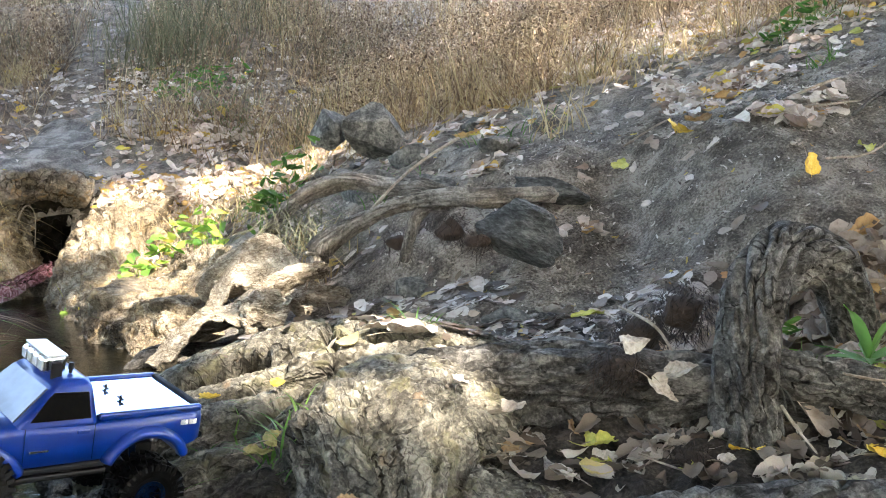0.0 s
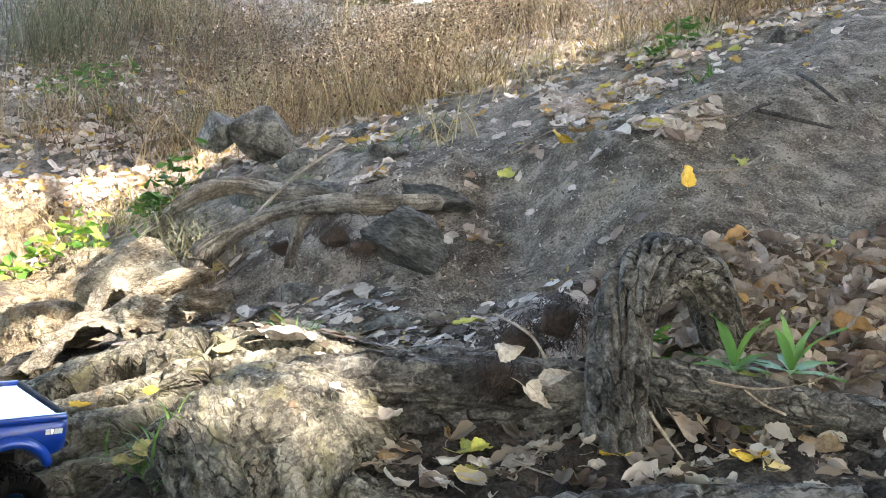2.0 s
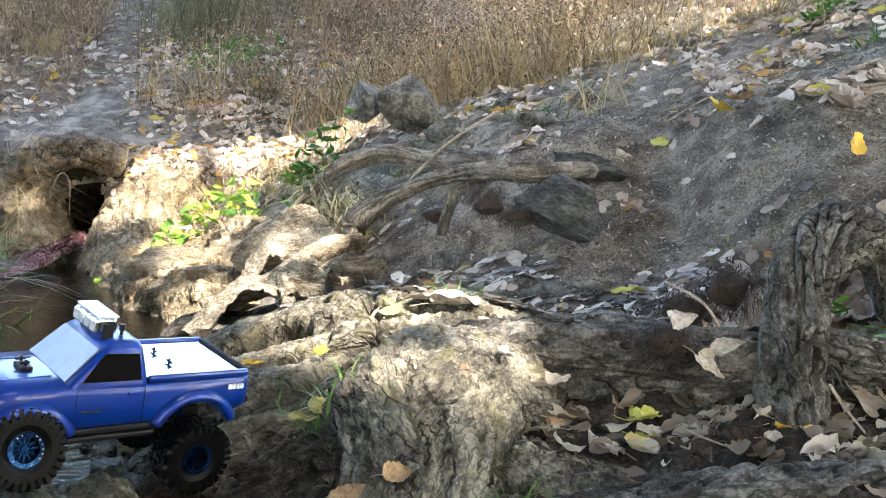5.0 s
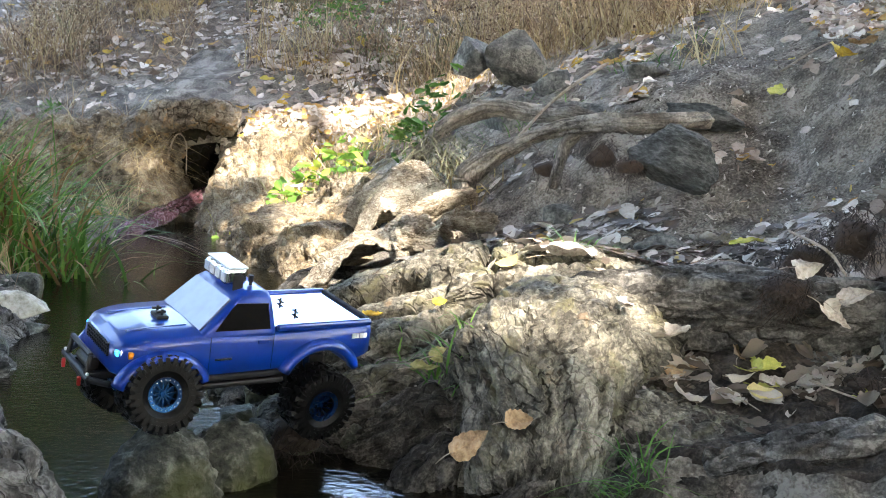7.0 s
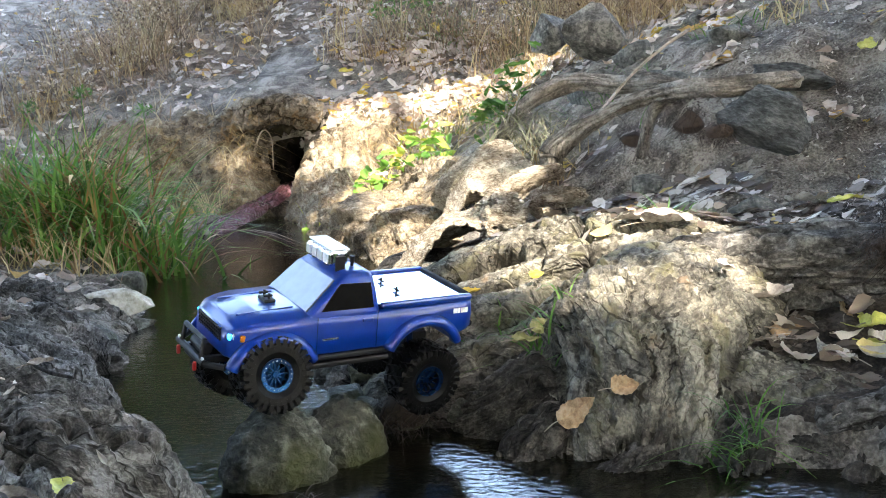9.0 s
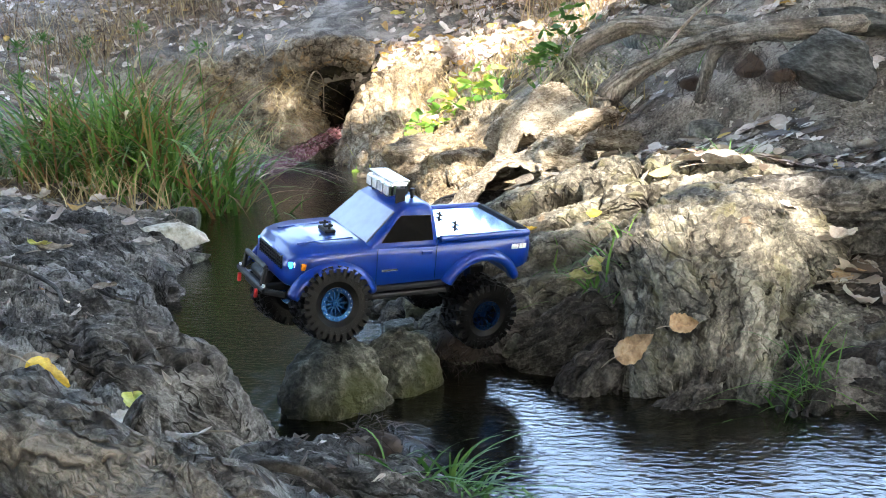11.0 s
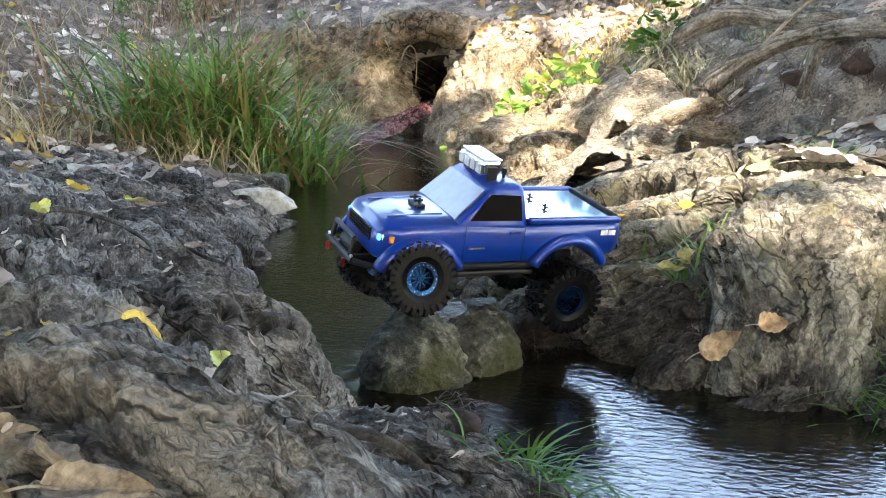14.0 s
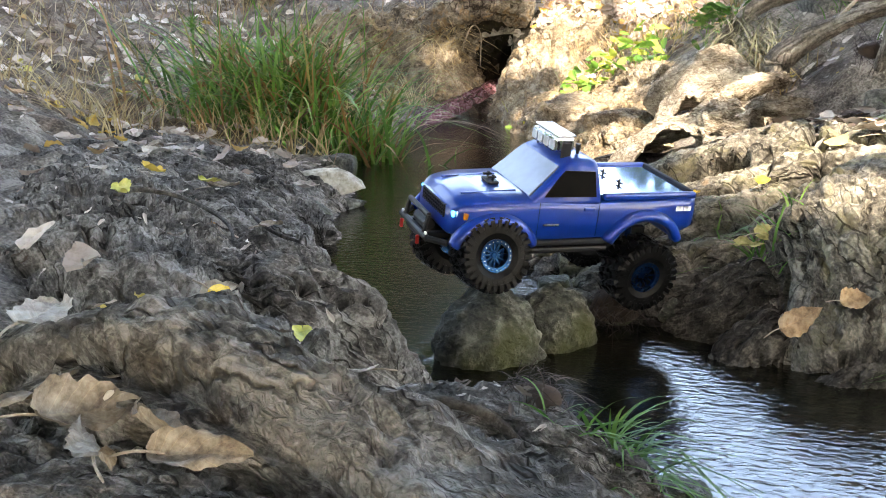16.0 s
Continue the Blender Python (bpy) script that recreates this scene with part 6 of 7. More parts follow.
rng = np.random.RandomState(5)
path_zones = [(0.22, 2.40, 0.26, 0.08, 0.0, 800), (-0.03, 2.54, 0.20, 0.09, 0.1, 500), (-0.33, 2.88, 0.17, 0.17, 0.0, 260), (0.10, 2.62, 0.20, 0.06, 0.1, 90), (-0.12, 3.15, 0.14, 0.08, 0.0, 70), (-0.2, 4.0, 0.28, 0.18, 0.0, 110), (0.0, 3.05, 0.10, 0.06, 0, 40)]
scatter("leaf_litter", "trodden grey-brown leaves behind the log", "leaf litter", M_TRODDEN, spots_in(rng, path_zones), FLAT_KINDS, (0.012, 0.042), 0.22, 6, 0.002)
near_zones = [
    (0.96, 6.83, 0.17, 0.50, 0, 555), (1.31, 6.72, 0.17, 0.50, 0, 757), (1.45, 5.78, 0.15, 0.50, 0, 858), (1.57, 5.34, 0.10, 0.48, 0, 606), (1.70, 8.81, 0.29, 0.50, 0, 555),
    (1.90, 6.87, 0.20, 0.50, 0, 606), (1.89, 5.30, 0.09, 0.35, 0, 302), (2.33, 5.59, 0.17, 0.34, 0, 555), (2.65, 5.60, 0.15, 0.15, 0, 403), (0.67, 6.84, 0.11, 0.37, 0, 251),
    (0.93, 4.06, 0.05, 0.15, 0, 222), (1.16, 4.12, 0.07, 0.09, 0, 148), (0.98, 3.85, 0.06, 0.11, 0, 39), (1.01, 3.24, 0.04, 0.03, 0, 18), (1.20, 3.32, 0.04, 0.03, 0, 20),
    (1.12, 3.20, 0.03, 0.03, 0, 11), (-0.19, 6.24, 0.10, 0.14, 0, 33), (0.21, 4.50, 0.07, 0.09, 0, 40), (-0.04, 4.83, 0.08, 0.07, 0, 31), (0.04, 6.37, 0.10, 0.13, 0, 31),
    (-0.64, 5.10, 0.13, 0.14, 0, 148), (-0.86, 5.29, 0.11, 0.15, 0, 148), (-1.21, 5.26, 0.13, 0.09, 0, 197), (-1.53, 5.23, 0.13, 0.08, 0, 222), (-1.52, 5.94, 0.17, 0.11, 0, 172),
    (-2.00, 6.65, 0.14, 0.30, 0, 172), (-1.08, 6.05, 0.15, 0.15, 0, 123), (0.14, 3.75, 0.05, 0.03, 0, 15), (0.70, 3.47, 0.23, 0.14, 0, 15), (0.44, 3.25, 0.05, 0.03, 0, 11),
    (0.38, 5.69, 0.09, 0.34, 0, 31)] + [
    (-1.4, 1.5, 0.45, 0.45, 0, 12),
    (-2.4, 2.6, 0.5, 0.4, 0, 70),
    (-2.8, 3.3, 0.5, 0.5, 0, 150),
    (-3.4, 3.2, 0.7, 0.6, 0, 200),
    (-2.9, 4.4, 0.4, 0.4, 0, 160)]
scatter("leaf_litter", "dry pale and yellow leaves littering the bank", "leaf litter", M_LITTER, spots_in(rng, near_zones), LEAF_KINDS, (0.038, 0.078), 0.17, 9)
pile_zones = [(1.10, 2.26, 0.22, 0.12, 0.2, 330), (1.12, 2.44, 0.20, 0.07, 0.1, 200), (1.02, 2.12, 0.16, 0.06, 0.0, 70), (0.97, 2.58, 0.08, 0.04, 0.1, 40), (1.22, 2.56, 0.12, 0.04, 0, 60), (0.86, 2.60, 0.05, 0.03, 0, 16), (0.66, 2.42, 0.08, 0.04, 0.6, 24)]
scatter("leaf_litter", "heap of large curled brown leaves behind the thick root", "leaf litter", M_BROWN, spots_in(rng, pile_zones), LEAF_KINDS, (0.055, 0.105), 0.24, 8)
flat_zones = [(0.32, 2.45, 0.24, 0.10, 0.0, 620), (0.05, 2.62, 0.20, 0.09, 0.0, 380), (-0.22, 2.85, 0.16, 0.14, 0.0, 220), (0.45, 2.66, 0.16, 0.08, 0.1, 300), (0.62, 2.48, 0.08, 0.06, 0.4, 90), (-0.10, 3.12, 0.12, 0.06, 0.0, 110), (-0.30, 3.60, 0.12, 0.06, 0.0, 70), (0.02, 2.98, 0.10, 0.05, 0.0, 60)]
scatter("leaf_litter", "flat grey and pale leaves trodden into the ground", "leaf litter", M_FLAT, spots_in(rng, flat_zones), FLAT_KINDS, (0.030, 0.066), 0.13, 10, 0.001)
M_LITTER_ONE = island_mat("single_dry_leaf", [(0.0, (0.08, 0.056, 0.04)), (0.3, (0.17, 0.138, 0.107)), (0.55, (0.34, 0.288, 0.235)), (0.8, (0.52, 0.47, 0.405)), (0.93, (0.60, 0.55, 0.47)), (1.0, (0.56, 0.44, 0.11))], 0.75, 0.25, 0.12, per_object=True)
ONE_LEAF = [np_mesh("leaf", kv, kf, M_LITTER_ONE, uv=leaf_uv(14, 9)) for kv, kf in (leaf_grid(14, 9, 300 + k, 0.4 + 0.08 * k, 0.2 + 0.06 * k, 0.05) for k in range(9))]
spots = spots_in(rng, [(0.42, 1.87, 0.28, 0.06, -0.1, 100), (0.75, 1.82, 0.25, 0.09, 0.0, 100)])
spots = spots[spots[:, 0] > 0.10]
turns = slope_turn(spots[:, 0], spots[:, 1]) @ rot_z_tilt(rng, len(spots), 0.2)
for k, ((x, y), z, R) in enumerate(zip(spots, top_of(spots[:, 0], spots[:, 1]), turns)):
    s = rng.uniform(0.03, 0.068)
    m = Matrix.Translation((x, y, z + 0.005 + 0.12 * s)) @ Matrix([list(r) for r in R]).to_4x4() @ Matrix.Scale(s, 4)
    thing("leaf", "dry brown leaf lying in the litter", "leaf", ONE_LEAF[k % 9], m, group="fallen leaves")
far_zones = [(-2.0, 6.4, 1.5, 0.8, 0.0, 1200), (0.3, 5.6, 1.2, 0.7, 0.1, 900), (1.8, 5.4, 0.8, 0.7, 0, 300), (-3.4, 5.2, 0.8, 0.9, 0, 350), (-3.6, 7.2, 0.5, 1.0, 0.3, 350), (-0.9, 5.2, 0.5, 0.4, 0, 220), (2.6, 6.5, 1.2, 1.2, 0, 200), (0, 8.0, 2.5, 0.8, 0, 350), (-1.3, 5.5, 0.5, 0.3, 0, 120)]
scatter("leaf_litter", "pale fallen leaves between the dry grass", "leaf litter", M_LITTER, spots_in(rng, far_zones), LEAF_KINDS, (0.032, 0.075), 0.2, 7)

scatter("twig_litter", "fine broken leaf and twig crumbs on the bare slope", "leaf litter", M_FLAT, spots_in(rng, [(0.9, 3.2, 0.5, 0.4, 0, 900), (0.4, 2.9, 0.4, 0.2, 0, 450), (1.6, 3.9, 0.5, 0.5, 0, 700), (0.2, 3.7, 0.35, 0.3, 0, 700), (-2.6, 3.2, 0.7, 0.6, 0, 900), (-1.3, 1.4, 0.5, 0.5, 0, 350), (-0.65, 0.85, 0.2, 0.12, 0.6, 160)]), LEAF_KINDS[:3], (0.007, 0.024), 0.4, 11, 0.0, 0.5)
PEBBLES = [(np.array([v for v in ((1, 0, 0), (-1, 0, 0), (0, 0.8, 0), (0, -0.8, 0), (0, 0, 0.6), (0, 0, -0.6))], float) * 0.5, np.array([(0, 2, 4), (2, 1, 4), (1, 3, 4), (3, 0, 4), (2, 0, 5), (1, 2, 5), (3, 1, 5), (0, 3, 5)]))]
M_PEBBLE = island_mat("pebbles", [(0.0, (0.11, 0.097, 0.082)), (0.6, (0.18, 0.16, 0.135)), (1.0, (0.36, 0.33, 0.285))], 0.9, 0.15, 0.0)
scatter("pebbles", "loose grit and small stones on the bare earth", "gravel", M_PEBBLE, spots_in(rng, [(0.9, 3.3, 0.6, 0.5, 0, 4500), (0.4, 2.85, 0.5, 0.25, 0, 1500), (0.5, 1.85, 0.5, 0.12, 0, 400), (1.6, 3.9, 0.5, 0.5, 0, 500), (-0.3, 3.0, 0.25, 0.25, 0, 250)]), PEBBLES, (0.003, 0.013), 0.5, 8, 0.0)
scatter("clods", "crumbling clods of dry earth on the slope", "gravel", M_PEBBLE, spots_in(rng, [(0.8, 3.4, 0.5, 0.45, 0, 500), (1.6, 4.0, 0.5, 0.5, 0, 350), (0.3, 3.2, 0.3, 0.3, 0, 300), (-0.1, 2.7, 0.3, 0.2, 0, 200), (-2.2, 5.9, 0.5, 0.5, 0, 300)]), PEBBLES, (0.010, 0.028), 0.5, 47, -0.004)


def big_leaf(x, y, length, material, label, seed, turn, tilt=(0, 0), z=None):
    V, F = leaf_grid(22, 9, seed, 0.35, 0.3, 0.07)
    V = V * length
    me = np_mesh("leaf", V, F, material, uv=leaf_uv(22, 9))
    zz = float(top_of(x, y)[0]) + (0.024 if x < -0.3 and y < 2.8 else 0.012) if z is None else z
    leaf = thing("leaf", label, "leaf", me, pose(x, y, zz, tilt[0], tilt[1], turn), group="fallen leaves")
    sV, sT, _ = tube([(-0.42 * length, 0, 0.02 * length, 0.0012), (-0.75 * length, 0.04 * length, 0.01 * length, 0.0011), (-1.05 * length, 0.0, -0.03 * length, 0.0012)], 8, 5)
    part("stalk", np_mesh("stalk", sV, sT, M_STICK), leaf)
    return leaf


PALE, YELLOW, LIME, TAN = "large pale grey dry leaf with toothed edge", "bright yellow leaf fallen on the bank", "yellow-green leaf fallen on the bank", "curled tan dry leaf on the ground"
for k, (x, y, s, mat, lab, turn, tilt, z) in enumerate([
    (0.355, 1.90, 0.055, M_LEAF_PALE, PALE, 20, (50, 0), 0.345),
    (0.455, 1.945, 0.06, M_LEAF_PALE, PALE, -25, (55, -20), 0.285),
    (0.415, 1.93, 0.068, M_LEAF_PALE, PALE, 10, (55, 40), 0.245),
    (0.12, 1.966, 0.085, M_LEAF_PALE, PALE, 0, (8, -12), None),
    (0.184, 1.997, 0.085, M_LEAF_PALE, PALE, 97, (15, -1), None),
    (0.258, 2.014, 0.063, M_LEAF_TAN, TAN, 194, (22, 10), None),
    (0.269, 1.917, 0.071, M_LEAF_LIME, LIME, 291, (29, -3), None),
    (0.318, 1.88, 0.07, M_LEAF_PALE, PALE, 28, (14, 8), None),
    (0.209, 1.845, 0.085, M_LEAF_PALE, PALE, 125, (21, -5), None),
    (0.356, 1.825, 0.053, M_LEAF_DULL, "dull grey-brown dry leaf in the litter", 222, (28, 6), None),
    (0.437, 1.818, 0.058, M_LEAF_LIME, LIME, 319, (13, -7), None),
    (0.654, 1.95, 0.064, M_LEAF_DULL, "dull grey-brown dry leaf in the litter", 56, (20, 4), None),
    (0.934, 1.93, 0.079, M_LEAF_TAN, TAN, 153, (27, -9), None),
    (0.84, 1.892, 0.095, M_LEAF_TAN, TAN, 250, (12, 2), None),
    (0.929, 1.775, 0.067, M_LEAF_DULL, "dull grey-brown dry leaf in the litter", 347, (19, -11), None),
    (0.03, 1.93, 0.059, M_LEAF_PALE, PALE, 84, (26, 0), None),
    (0.086, 1.876, 0.053, M_LEAF_DULL, "dull grey-brown dry leaf in the litter", 181, (11, 11), None),
    (0.421, 1.93, 0.068, M_LEAF_DULL, "dull grey-brown dry leaf in the litter", 278, (18, -2), None),
    (0.517, 1.825, 0.048, M_LEAF_PALE, PALE, 15, (25, 9), None),
    (0.748, 1.9, 0.047, M_LEAF_TAN, TAN, 112, (10, -4), None),
    (0.588, 1.835, 0.044, M_LEAF_DULL, "dull grey-brown dry leaf in the litter", 209, (17, 7), None),
    (0.954, 1.85, 0.083, M_LEAF_TAN, TAN, 306, (24, -6), None),
    (0.151, 1.909, 0.054, M_LEAF_PALE, PALE, 43, (9, 5), None),
    (0.801, 1.9, 0.071, M_LEAF_TAN, TAN, 140, (16, -8), None),
    (0.684, 1.918, 0.057, M_LEAF_PALE, PALE, 237, (23, 3), None),
    (0.31, 1.93, 0.06, M_LEAF_LIME, LIME, 30, (15, 0), None),
    (0.275, 1.88, 0.06, M_LEAF_LIME, LIME, 150, (5, 5), None),
    (0.345, 1.865, 0.075, M_LEAF_PALE, PALE, 240, (25, 0), None),
    (0.16, 1.93, 0.085, M_LEAF_TAN, TAN, 10, (20, 10), None),
    (0.25, 1.97, 0.07, M_LEAF_TAN, TAN, 80, (30, 0), None),
    (-0.06, 2.20, 0.10, M_LEAF_PALE, PALE, 15, (5, 0), None),
    (-0.14, 2.21, 0.07, M_LEAF_PALE, PALE, 170, (8, 0), None),
    (0.55, 1.86, 0.06, M_LEAF_YELLOW, YELLOW, 180, (10, 0), None),
    (0.79, 1.80, 0.075, M_LEAF_YELLOW, YELLOW, 10, (10, 0), None)] + [
    (0.609, 3.534, 0.096, M_LEAF_LIME, LIME, 50, (10, -20), None),
    (1.021, 2.905, 0.084, M_LEAF_YELLOW, YELLOW, 10, (55, 70), None),
    (1.243, 3.069, 0.081, M_LEAF_LIME, LIME, 40, (25, 0), None),
    (0.776, 3.444, 0.102, M_LEAF_YELLOW, "crumpled amber leaf on a heap", 70, (30, 20), None),
    (0.829, 3.439, 0.091, M_LEAF_TAN, TAN, 200, (20, 0), None),
    (0.15, 4.192, 0.100, M_LEAF_PALE, PALE, 20, (10, 0), None),
    (0.26, 4.052, 0.100, M_LEAF_PALE, PALE, 100, (5, 0), None),
    (0.3, 2.822, 0.100, M_LEAF_PALE, PALE, 170, (15, 0), None),
    (0.22, 2.802, 0.080, M_LEAF_PALE, PALE, 10, (10, 0), None),
    (0.36, 2.601, 0.080, M_LEAF_LIME, LIME, 190, (5, 0), None),
    (-0.225, 1.605, 0.065, M_LEAF_TAN, "brown maple-like dry leaf hanging on the burl", 15, (60, -30), 0.10),
    (-0.15, 1.66, 0.045, M_LEAF_TAN, TAN, 20, (45, 0), None)] + [
    (-0.30, 1.865, 0.06, M_LEAF_OLIVE, "faded yellow-green leaf on the burl", 50, (35, 0), None),
    (-0.33, 1.84, 0.05, M_LEAF_OLIVE, "faded yellow-green leaf on the burl", 10, (20, 0), None),
    (-0.785, 0.865, 0.045, M_LEAF_YELLOW, YELLOW, 30, (55, 40), 0.29),
    (-0.81, 0.89, 0.045, M_LEAF_PALE, PALE, 10, (40, -20), 0.295),
    (-0.69, 0.835, 0.05, M_LEAF_LIME, LIME, 20, (10, 0), None),
    (-0.84, 0.84, 0.04, M_LEAF_PALE, PALE, 200, (5, 0), None),
    (-0.75, 0.83, 0.036, M_LEAF_PALE, PALE, 10, (5, 0), None),
    (-1.525, 1.911, 0.066, M_LEAF_LIME, LIME, 160, (20, 0), None),
    (-1.471, 1.905, 0.065, M_LEAF_DULL, "dull dry leaf on the bark", 30, (10, 0), None),
    (-1.964, 2.327, 0.074, M_LEAF_PALE, PALE, 60, (8, 0), None),
    (-2.119, 2.385, 0.068, M_LEAF_PALE, PALE, 120, (5, 0), None),
    (-2.136, 2.30, 0.068, M_LEAF_PALE, PALE, 200, (5, 0), None),
    (-2.20, 2.722, 0.056, M_LEAF_PALE, PALE, 250, (5, 0), None),
    (-1.917, 2.195, 0.047, M_LEAF_PALE, PALE, 310, (5, 0), None),
    (-1.576, 1.625, 0.036, M_LEAF_PALE, PALE, 15, (5, 0), None),
    (-1.147, 1.559, 0.042, M_LEAF_DULL, "pale scrap of bark on the bank", 45, (5, 0), None),
    (-1.337, 1.395, 0.062, M_LEAF_LIME, "pale yellow narrow leaf on bark", 320, (15, 0), None),
    (-1.6, 2.5, 0.08, M_LEAF_PALE, PALE, 10, (5, 0), None),
    (-2.0, 2.45, 0.09, M_LEAF_PALE, PALE, 30, (5, 0), None)] + [
    (-0.665, 0.50, 0.070, M_LEAF_DULL, "large pale grey-brown leaf on the near bank", 60, (35, 10), None),
    (-0.60, 0.485, 0.060, M_LEAF_DULL, "dull grey-brown leaf on the near bank", 150, (30, 0), None),
    (-0.535, 0.455, 0.060, M_LEAF_DULL, "large dull tan leaf on the near bank", 20, (35, 0), None),
    (-0.625, 0.45, 0.062, M_LEAF_DULL, "dull tan leaf on the near bank", 140, (25, 0), None),
    (-0.74, 0.52, 0.070, M_LEAF_DULL, "dull grey leaf on the near bank", 220, (20, 10), None),
    (-0.77, 0.58, 0.060, M_LEAF_PALE, "pale grey leaf on the near bank", 100, (15, 0), None),
    (-0.73, 0.93, 0.050, M_LEAF_PALE, "pale dry leaf lying between the roots", 80, (10, 0), None),
    (-0.66, 0.91, 0.045, M_LEAF_PALE, "pale dry leaf lying between the roots", 200, (12, 0), None),
    (-0.80, 0.95, 0.050, M_LEAF_DULL, "dull dry leaf lying between the roots", 10, (14, 0), None),
    (-0.76, 0.98, 0.040, M_LEAF_LIME, "yellowish dry leaf lying between the roots", 300, (10, 0), None),
    (-0.90, 0.79, 0.075, M_LEAF_PALE, "pale flat dry leaf on the bark", 20, (10, 0), None),
    (-0.33, 2.055, 0.028, M_LEAF_YELLOW, "small round orange-yellow leaf bud", 10, (40, 0), None),
    (-0.48, 2.12, 0.04, M_LEAF_YELLOW, YELLOW, 10, (10, 0), None)]):
    big_leaf(x, y, s, mat, lab, 200 + k, turn, tilt, z)


# ---- grass and green plants ----
def blades(name, label, category, material, roots, length, width, lean, droop, seed, segs=5, kind="stuff", flatten=1.0, heading=None):
    """Arching strips from their roots (n, 3)."""
    rng = np.random.RandomState(seed)
    n = len(roots)
    L, W = rng.uniform(*length, n), rng.uniform(*width, n)
    a = rng.uniform(0, 2 * math.pi, n)
    if heading is not None:
        a = heading + rng.normal(0, 0.45, n)
    le, dr = np.abs(rng.normal(lean, lean * 0.5 + 0.02, n)), rng.uniform(*droop, n)
    t = np.linspace(0, 1, segs + 1)
    out = (np.sin(le)[:, None] * t + dr[:, None] * t**2 * 0.8)
    rise = np.cos(le)[:, None] * t - dr[:, None] * t**2.4 * 0.75
    dx, dy = np.cos(a), np.sin(a) * flatten
    X = roots[:, 0, None] + L[:, None] * out * dx[:, None]
    Y = roots[:, 1, None] + L[:, None] * out * dy[:, None]
    Zs = roots[:, 2, None] + L[:, None] * rise
    w = W[:, None] * (1 - t**2.2) * 0.5 + 0.0003
    b = a + rng.uniform(-1.2, 1.2, n) + math.pi / 2
    ox, oy = np.cos(b)[:, None] * w, np.sin(b)[:, None] * w
    V = np.stack([np.stack([X - ox, Y - oy, Zs], -1), np.stack([X + ox, Y + oy, Zs], -1)], 2)
    V = V.reshape(n, -1, 3)
    k = np.arange(segs) * 2
    F = np.stack([k, k + 1, k + 3, k + 2], -1)
    F = F[None] + (np.arange(n) * 2 * (segs + 1))[:, None, None]
    me = np_mesh(name, V.reshape(-1, 3), F.reshape(-1, 4), material)
    return me if kind is None else thing(name, label, category, me, kind=kind)


def rooted(p, sink=0.01):
    return np.column_stack([p, top_of(p[:, 0], p[:, 1]) - sink])


M_STRAW = island_mat("dry_stems", [(0.0, (0.065, 0.046, 0.03)), (0.3, (0.19, 0.13, 0.078)), (0.7, (0.35, 0.255, 0.155)), (1.0, (0.56, 0.46, 0.31))], 0.8, 0.1, 0.15)
M_STRAW_PALE = island_mat("pale_straw", [(0.0, (0.30, 0.22, 0.11)), (0.6, (0.46, 0.37, 0.20)), (1.0, (0.58, 0.50, 0.30))], 0.8, 0.1, 0.2)
M_SEDGE = island_mat("sedge", [(0.0, (0.04, 0.10, 0.018)), (0.4, (0.10, 0.22, 0.036)), (0.72, (0.20, 0.33, 0.07)), (0.80, (0.28, 0.27, 0.09)), (0.86, (0.20, 0.11, 0.045)), (1.0, (0.33, 0.20, 0.08))], 0.45, 0.06, 0.25)
M_GREYGREEN = island_mat("grey_green_twigs", [(0.0, (0.07, 0.075, 0.04)), (0.6, (0.14, 0.14, 0.08)), (1.0, (0.22, 0.20, 0.12))], 0.8, 0.1, 0.15)

rng = np.random.RandomState(15)
hill = np.column_stack([rng.uniform(-4.6, 3.4, 60000), 4.75 + 6.4 * rng.beta(1.15, 1.6, 60000)])
thick = fbm(hill[:, 0] * 0.9, hill[:, 1] * 0.9, 0, 3, 141)
edge = 4.9 + 0.35 * np.clip(hill[:, 0] + 0.6, 0, 5) * 0.3 + 0.9 * sstep(-hill[:, 0], 0.9, 1.6) * (1 - sstep(-hill[:, 0], 2.5, 2.9))
hill = hill[(hill[:, 1] > edge) & (thick + rng.uniform(-0.35, 0.35, len(hill)) > -0.26) & (np.abs(hill[:, 0] + 2.02 + 0.17 * (hill[:, 1] - 5.3)) > 0.20 + 0.15 * thick)]
thick = fbm(hill[:, 0] * 0.9, hill[:, 1] * 0.9, 0, 3, 141) + 0.6 * fbm(hill[:, 0] * 3.2, hill[:, 1] * 3.2, 0, 2, 143)
tall, short = hill[thick > 0.05], hill[thick <= 0.05]
blades("dry_grass", "tall brown dead weed stems in thick patches on the slope", "dry grass", M_STRAW, rooted(tall), (0.12, 0.44), (0.0025, 0.0055), 0.5, (0.0, 0.8), 16, 3)
blades("dry_grass", "low tangled brown grass on the slope", "dry grass", M_STRAW, rooted(short), (0.05, 0.20), (0.0025, 0.005), 0.9, (0.0, 0.6), 12, 3)
twig_root = rooted(tall + rng.normal(0, 0.03, tall.shape))
twig_root[:, 2] += rng.uniform(0.05, 0.34, len(twig_root))
blades("dead_weeds", "brown twiggy side shoots of the dead weeds", "dry weeds", M_STRAW, twig_root[::2], (0.03, 0.11), (0.003, 0.006), 0.9, (0.0, 0.6), 17, 2)
M_SEED = island_mat("dry_seed_heads", [(0.0, (0.07, 0.048, 0.031)), (0.45, (0.19, 0.132, 0.082)), (0.8, (0.36, 0.265, 0.17)), (1.0, (0.54, 0.45, 0.32))], 0.85, 0.1, 0.1)
pod = np.repeat(rooted(tall + rng.normal(0, 0.02, tall.shape))[::2], 5, 0)
pod[:, 2] += rng.uniform(0.06, 0.42, len(pod))
